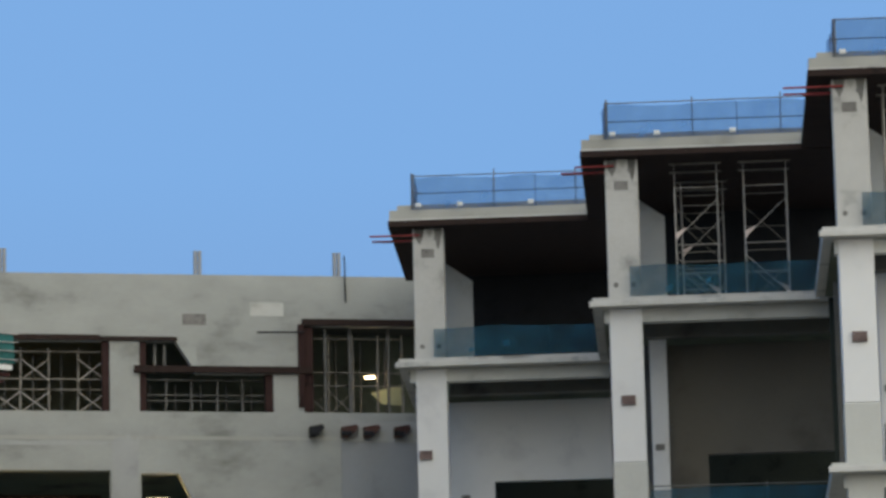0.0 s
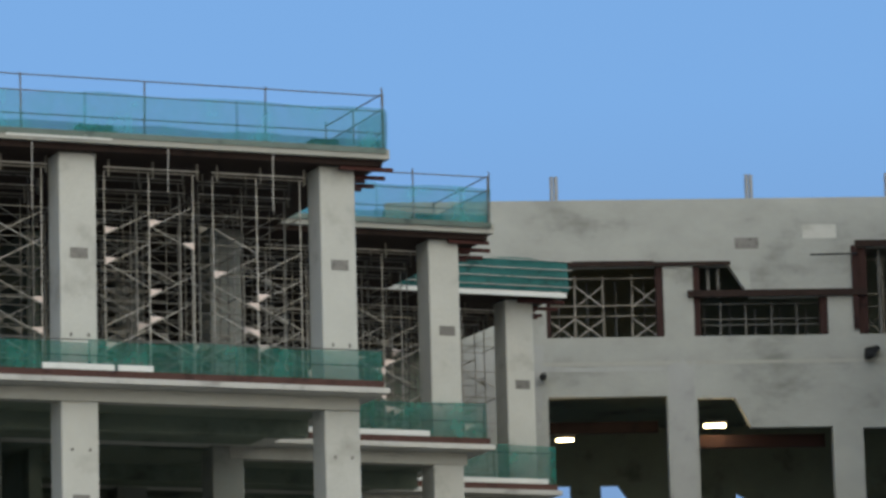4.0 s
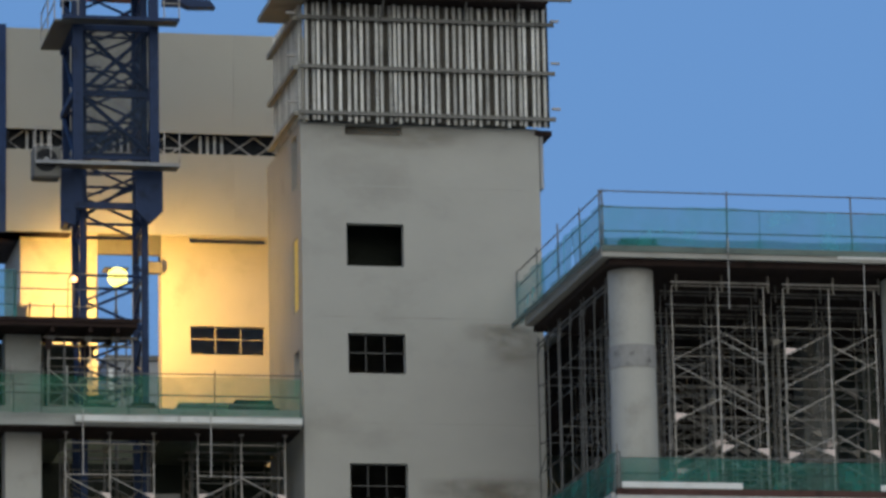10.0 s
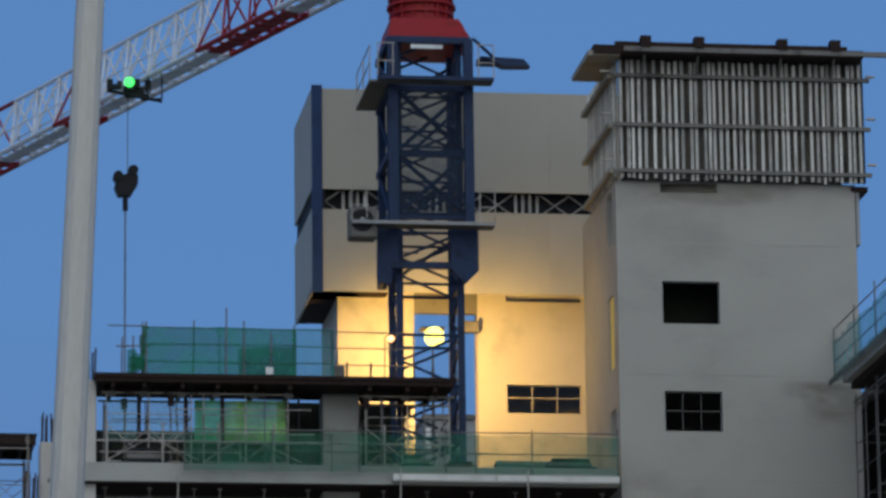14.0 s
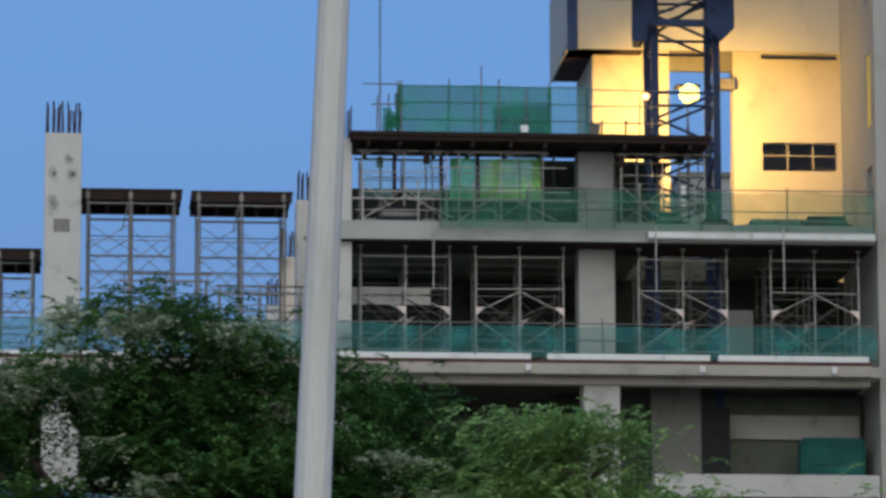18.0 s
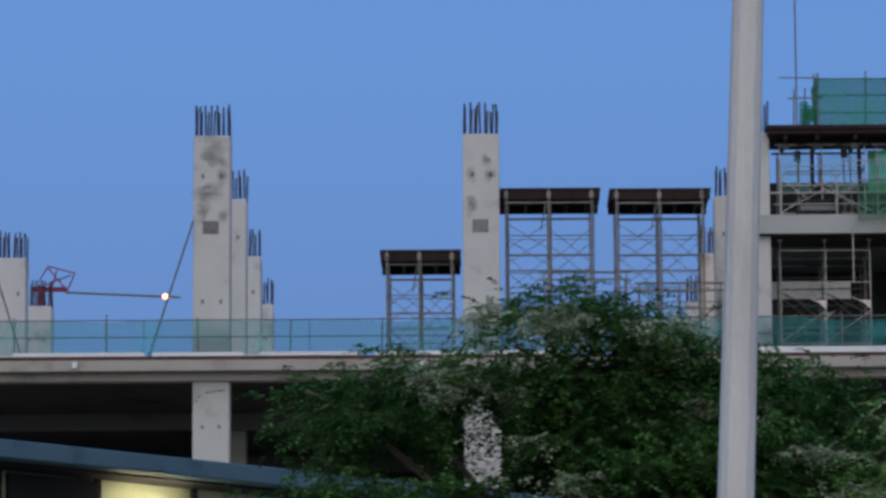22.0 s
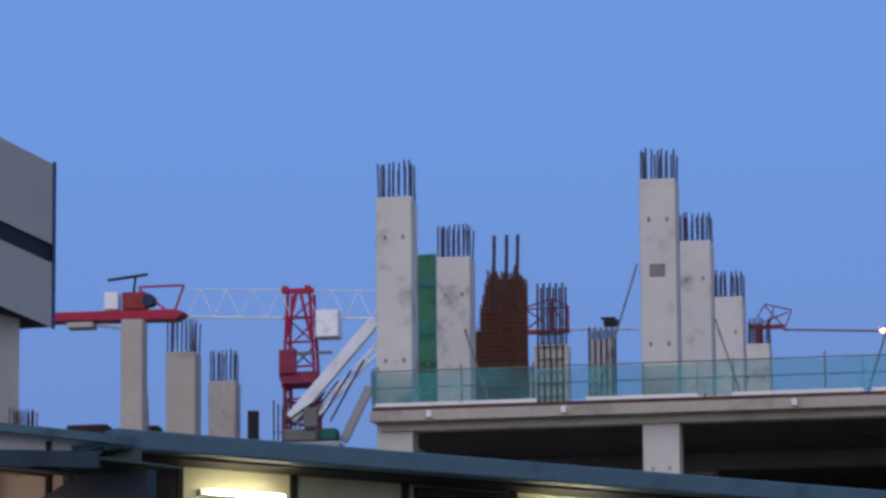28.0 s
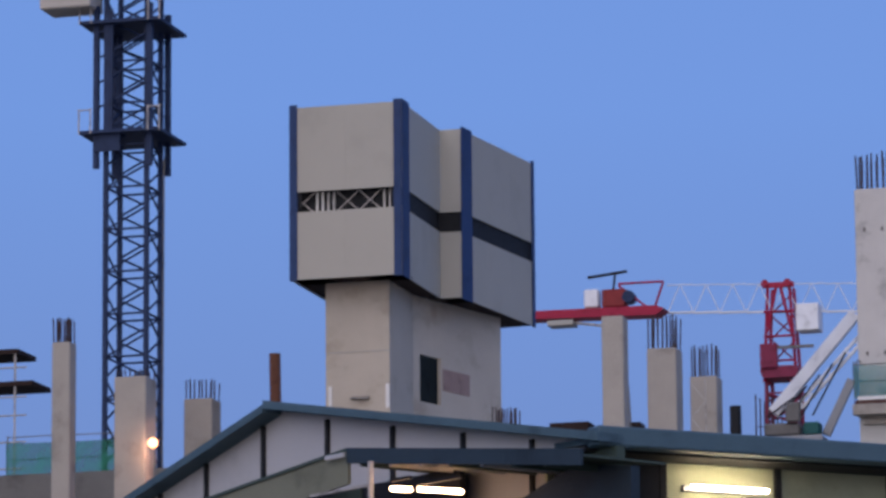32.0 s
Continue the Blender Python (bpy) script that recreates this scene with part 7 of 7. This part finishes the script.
part("corner_post", one(-0.29, 0.4, 0.08, 0.22, 0, right[1] - 0.03), CANOPY, GB, "dark green corner panel")
for a, b, th in ((left, peak, 0.07), (peak, right, 0.13)):
    bm = prism(bmesh.new(), [(a[0], a[1] - 0.12 + th), (b[0], b[1] - 0.12 + th), (b[0], b[1] + th), (a[0], a[1] + th)], -0.25, 0.25)
    part("rake_flashing", bm, GUTTER, GB, "blue grey roof flashing")
    bm = prism(bmesh.new(), [(a[0], a[1] - 0.04), (b[0], b[1] - 0.04), (b[0], b[1] + th - 0.03), (a[0], a[1] + th - 0.03)], 0.26, 6)
    part("roof", bm, GUTTER, GB)
for s in (-7.2, -6.5, -5.73, -4.8, -3.79, -2.8, -1.77, -0.8):
    x = s * 1.6 - 0.145
    top = peak[1] + (x - peak[0]) * ((right[1] - peak[1]) / (right[0] - peak[0]) if x > peak[0] else (peak[1] - left[1]) / (peak[0] - left[0]))
    part("rib", one(x - 0.04, x + 0.04, 0.05, 0.099, 6, top - 0.06), DARK, GB, "dark steel rib")
# canopy in front of the gable
CN = thing("canopy", pose(GX, GY, 0, 0, 0, -37), "low green grey canopy roof with lit tubes below", "canopy")
part("fascia", prism(bmesh.new(), [(-3.55, 11.22), (1.6, 10.59), (1.6, 10.37), (-3.55, 11.0)], -1.55, -1.5), NAVY, CN, "dark navy fascia")
part("eave_cap", one(-4.0, -3.56, -1.6, -1.56, 11.08, 11.15, w=0.01), PANEL_W, CN, "pale eave cap")
VERGE = mat("olive grey verge sheet", (0.17, 0.175, 0.125), 0.75, var=0.14, scale=1.2)
for z0, z1, y, m in ((10.72, 11.18, -1.5, VERGE), (9.0, 10.7, -1.3, CANOPY)):
    part("verge_sheet", prism(bmesh.new(), [(-3.58, z0), (-3.58, z1), (-12.9, z1 - 0.86), (-12.9, z0 - 0.86)], y, y + 0.05), m, CN, "sloping olive verge sheet")
part("verge_trim", prism(bmesh.new(), [(-3.58, 11.181), (-3.58, 11.225), (-12.9, 10.365), (-12.9, 10.321)], -1.53, -1.44), CANOPY, CN)
part("roof_sheet", prism(bmesh.new(), [(-3.5, 11.15), (1.5, 10.54), (1.5, 10.51), (-3.5, 11.11)], -1.49, 0.03), CANOPY, CN)
for k in range(7):
    x = -3.3 + 0.68 * k
    z = 11.07 - 0.119 * (x + 3.6)
    bm = box(bmesh.new(), -0.035, 0.035, -1.48, 0.0, -0.1, 0)
    bm.transform(pose(x, 0, z))
    part("rafter", bm, PANEL_W if k in (1, 2, 4) else CANOPY, CN, "thin steel rafter")
part("post", one(-4.6, -4.35, -1.19, -1.05, 0, 10.55), NAVY, CN, "dark post")
part("post", one(-2.96, -2.9, -1.62, -1.56, 0, 10.95), PIPE, CN)
part("rail", one(-4.33, -2.93, -1.62, -1.58, 10.6, 10.64), PIPE, CN)
part("back_panel", one(-2.05, -0.9, -0.55, -0.45, 0, 10.3), PANEL_G, CN, "pale green back panel")
part("end_screen", prism(bmesh.new(), [(-0.88, 0), (1.5, 0), (1.5, 10.45), (0.3, 10.6), (-0.88, 10.25)], -0.6, -0.45), NAVY, CN, "dark end screen")
part("dark_return", one(-9, -2.45, -0.4, -0.3, 0, 10.9), DARK, CN)
for x0, x1, dz, tilt in ((-2.83, -2.4, 0.05, 0.03), (-2.2, -1.25, -0.07, 0.07)):
    lt = thing("tube_lamp", pose(GX, GY, 0, 0, 0, -37) @ pose((x0 + x1) / 2, -1.3, 10.5 + dz), "glowing fluorescent tube under the canopy", "lamp", "tube lamps")
    part("tube", a_rod((-(x1 - x0) / 2, 0, tilt), ((x1 - x0) / 2, 0, -tilt), 0.035, 8), LAMP_WO, lt)
    part("batten", one(-(x1 - x0) / 2, (x1 - x0) / 2, -0.04, 0.04, 0.12, 0.16), DARK, lt)

# ---- street lamp post ----
LP = thing("street_lamp", pose(1.524, 31.95, 0), "tapered galvanised street lamp post leaning slightly", "street lamp")
bm = bmesh.new()
rings = []
for z, r in ((0, 0.158), (0.02, 0.158), (14.0, 0.085)):
    rings.append([bm.verts.new((0.0402 * z + r * math.cos(2 * math.pi * i / 12), r * math.sin(2 * math.pi * i / 12), z)) for i in range(12)])
for a, b in zip(rings, rings[1:]):
    for i in range(12):
        bm.faces.new((a[i], a[(i + 1) % 12], b[(i + 1) % 12], b[i]))
bm.faces.new(rings[-1])
part("post", bm, POLE, LP)
part("arm", a_rod((0.56, 0, 13.9), (2.2, 0.2, 14.3), 0.05, 8), POLE, LP)
part("lamp_head", one(2.1, 2.8, 0.05, 0.35, 14.2, 14.34, w=0.04), POLE, LP)
part("base_plate", one(-0.25, 0.25, -0.25, 0.25, 0, 0.03), POLE, LP)


# ---- trees ----
def leaf_material(name, a, b):
    m = bpy.data.materials.new(name)
    m.use_nodes = True
    n, l = m.node_tree.nodes, m.node_tree.links
    bs = n["Principled BSDF"]
    bs.inputs["Roughness"].default_value = 0.8
    bs.inputs["Specular IOR Level"].default_value = 0.25
    geo = n.new("ShaderNodeNewGeometry")
    ramp = n.new("ShaderNodeValToRGB")
    ramp.color_ramp.elements[0].color, ramp.color_ramp.elements[1].color = (*a, 1), (*b, 1)
    noi = n.new("ShaderNodeTexNoise")
    noi.inputs["Scale"].default_value, noi.inputs["Detail"].default_value = 1.6, 3
    l.new(geo.outputs["Position"], noi.inputs[0])
    sharp = n.new("ShaderNodeMapRange")
    sharp.inputs["From Min"].default_value, sharp.inputs["From Max"].default_value = 0.38, 0.62
    l.new(noi.outputs["Fac"], sharp.inputs[0])
    blend = n.new("ShaderNodeMix")
    blend.inputs[0].default_value = 0.18
    l.new(sharp.outputs[0], blend.inputs[2])
    l.new(geo.outputs["Random Per Island"], blend.inputs[3])
    l.new(blend.outputs[0], ramp.inputs[0])
    l.new(ramp.outputs[0], bs.inputs["Base Color"])
    tl = n.new("ShaderNodeBsdfTranslucent")
    l.new(ramp.outputs[0], tl.inputs[0])
    mx = n.new("ShaderNodeMixShader")
    mx.inputs[0].default_value = 0.3
    l.new(bs.outputs[0], mx.inputs[1])
    l.new(tl.outputs[0], mx.inputs[2])
    l.new(mx.outputs[0], n["Material Output"].inputs[0])
    return m


LEAF = leaf_material("dark feathery leaf", (0.023, 0.078, 0.018), (0.115, 0.24, 0.056))
LEAF_L = leaf_material("light feathery leaf", (0.18, 0.31, 0.085), (0.34, 0.48, 0.17))
BLOOM = leaf_material("pale flower tips", (0.38, 0.43, 0.27), (0.54, 0.58, 0.40))


def crown_mesh(name, blobs, twigs, seed, material, leaf=0.07, only_top=False, gaps=()):
    """Feathery fronds of small leaflets, gathered in flat clumps with gaps between them."""
    rng = np.random.default_rng(seed)
    blobs = np.array(blobs)
    vol = (blobs[:, 3] * blobs[:, 4] * blobs[:, 5]) ** 0.75
    per = 60 if not only_top else 40
    m = max(1, twigs // per)
    i = rng.choice(len(blobs), m, p=vol / vol.sum())
    d = rng.normal(size=(m, 3))
    if only_top:
        d[:, 2] = np.abs(d[:, 2]) * 0.6 + 0.15
        d[:, 1] = -np.abs(d[:, 1]) - 0.3
    unit = lambda v: v / (np.linalg.norm(v, axis=-1, keepdims=True) + 1e-9)
    d = unit(d)
    r = np.full(m, 1.04) if only_top else rng.uniform(0.35, 1.0, m) ** 0.5
    r = r * (1 + 0.2 * np.sin(5 * d[:, 0] + i) * np.cos(4 * d[:, 2] + 2 * i))
    clump = blobs[i, :3] + blobs[i, 3:] * d * r[:, None]
    size = rng.uniform(0.18, 0.4, m) * (0.42 if only_top else 1)
    # fronds
    k = np.repeat(np.arange(m), per)
    t = len(k)
    p = clump[k] + rng.normal(size=(t, 3)) * size[k][:, None] * np.array([1.7, 1.6, 0.36])
    out = unit(d[k] * np.array([1, 1, 0.2]) + rng.normal(size=(t, 3)) * np.array([0.55, 0.55, 0.3]))
    side = unit(np.cross(out, [0, 0, 1.0]))
    length = rng.uniform(0.25, 0.55, t)
    # leaflets in pairs along each frond
    n = 10
    q = np.tile(np.arange(n), t)
    j = np.repeat(np.arange(t), n)
    f = (q + 0.5) / n
    c = p[j] + out[j] * (length[j] * f)[:, None]
    c[:, 2] -= 0.25 * f * f * length[j] * 2
    quads = []
    for s in (-1, 1):
        lf = leaf * rng.uniform(0.75, 1.25, len(j)) * (1 - 0.35 * f)
        dirn = unit(side[j] * s + out[j] * 0.45 + rng.normal(size=(len(j), 3)) * 0.25)
        w = unit(np.cross(dirn, np.array([0, 0, 1.0]) + rng.normal(size=(len(j), 3)) * 0.35)) * (lf * 0.3)[:, None]
        mid = c + dirn * (lf * 0.5)[:, None]
        tip = c + dirn * lf[:, None]
        tip[:, 2] -= 0.15 * lf
        quads.append(np.stack([c, mid + w, tip, mid - w], axis=1))
    quads = np.concatenate(quads)
    keep = np.ones(len(quads), bool)
    for g in gaps:
        inside = ((quads[:, 0, 0] - g[0]) / g[2]) ** 2 + ((quads[:, 0, 2] - g[1]) / g[3]) ** 2 < 1
        keep &= ~(inside & (rng.random(len(quads)) < 0.92))
    co = quads[keep].reshape(-1, 3)
    nf = len(co) // 4
    me = bpy.data.meshes.new(name)
    me.vertices.add(len(co))
    me.vertices.foreach_set("co", co.ravel())
    me.loops.add(len(co))
    me.loops.foreach_set("vertex_index", np.arange(len(co)))
    me.polygons.add(nf)
    me.polygons.foreach_set("loop_start", np.arange(0, len(co), 4))
    me.update(calc_edges=True)
    me.validate()
    me.materials.append(material)
    return me


def tree(x, y, blobs, twigs, seed, leafm, label, bloom=0, leaf=0.085, gaps=()):
    t = thing("tree", pose(x, y, 0), label, "tree")
    rng = random.Random(seed)
    zs = min(b[2] - b[5] for b in blobs)
    bm = bmesh.new()
    prev = Vector((0, 0, 0))
    r0 = 0.2
    for k in range(4):
        nxt = Vector((rng.uniform(-0.15, 0.15), rng.uniform(-0.15, 0.15), (zs + 0.6) * (k + 1) / 4))
        rod(bm, prev, nxt, r0 * (1 - 0.13 * k), 8)
        prev = nxt
    part("trunk", bm, BARK, t)
    for b in blobs:
        bm = bmesh.new()
        e = Vector((b[0], b[1], b[2]))
        mid = prev.lerp(e, 0.5) + Vector((0, 0, -0.25))
        rod(bm, prev, mid, 0.08, 6)
        rod(bm, mid, e, 0.05, 6)
        for k in range(5):
            q = e + Vector((rng.uniform(-1, 1) * b[3], rng.uniform(-1, 1) * b[4], rng.uniform(-0.2, 0.8) * b[5])) * 0.75
            rod(bm, e, q, 0.025, 5)
        part("limb", bm, BARK, t)
    ob = new("crown", crown_mesh("crown", blobs, twigs, seed, leafm, leaf, False, gaps))
    ob.parent = t
    tagged(ob, "feathery leaves")
    if bloom:
        ob = new("bloom", crown_mesh("bloom", blobs, bloom, seed + 1, BLOOM, leaf * 0.9, True, gaps))
        ob.parent = t
        tagged(ob, "pale flowering shoots")
    return t


tree(1.2, 57.5, [(0.0, 0, 10.45, 1.5, 1.3, 1.05), (-1.9, 0.2, 9.95, 1.2, 1.2, 0.62), (-2.9, 0.3, 10.15, 0.6, 0.6, 0.3), (1.7, 0.2, 10.15, 1.2, 1.2, 0.95), (0.2, -0.3, 8.8, 2.2, 1.4, 1.05), (-2.2, 0.0, 8.6, 0.95, 1.1, 0.75), (2.3, 0, 8.7, 1.6, 1.3, 1.1)],
     10500, 11, LEAF, "leafy green tree with pale flowering tips", 520, 0.085, ((-1.22, 9.6, 0.36, 0.6), (-0.55, 9.0, 0.3, 0.25), (-2.2, 9.3, 0.5, 0.3)))
tree(4.6, 58.5, [(0.0, 0, 9.35, 1.25, 1.1, 0.9), (0.6, 0.2, 8.7, 1.1, 1.1, 0.9), (-0.9, 0.2, 8.4, 1.3, 1.2, 1.0)], 4300, 12, LEAF, "leafy green tree beside a lamp post", 60)
tree(6.4, 56.0, [(0.0, 0, 9.0, 0.75, 0.8, 0.95), (0.6, 0.1, 8.3, 0.7, 0.8, 0.9), (-0.6, 0.0, 8.3, 0.7, 0.8, 0.9)], 4200, 13, LEAF_L, "light green feathery tree", 0, 0.075)
tree(11.1, 55.8, [(0.0, 0, 8.5, 0.9, 0.8, 0.95), (0.9, 0.0, 8.3, 0.8, 0.8, 0.9)], 2600, 14, LEAF_L, "light green feathery tree", 0, 0.075)
tree(-2.6, 57.2, [(0.0, 0, 8.4, 0.7, 0.8, 0.5), (0.8, 0.0, 8.35, 0.9, 0.8, 0.6)], 1600, 15, LEAF, "low green tree in front of the shed", 30)
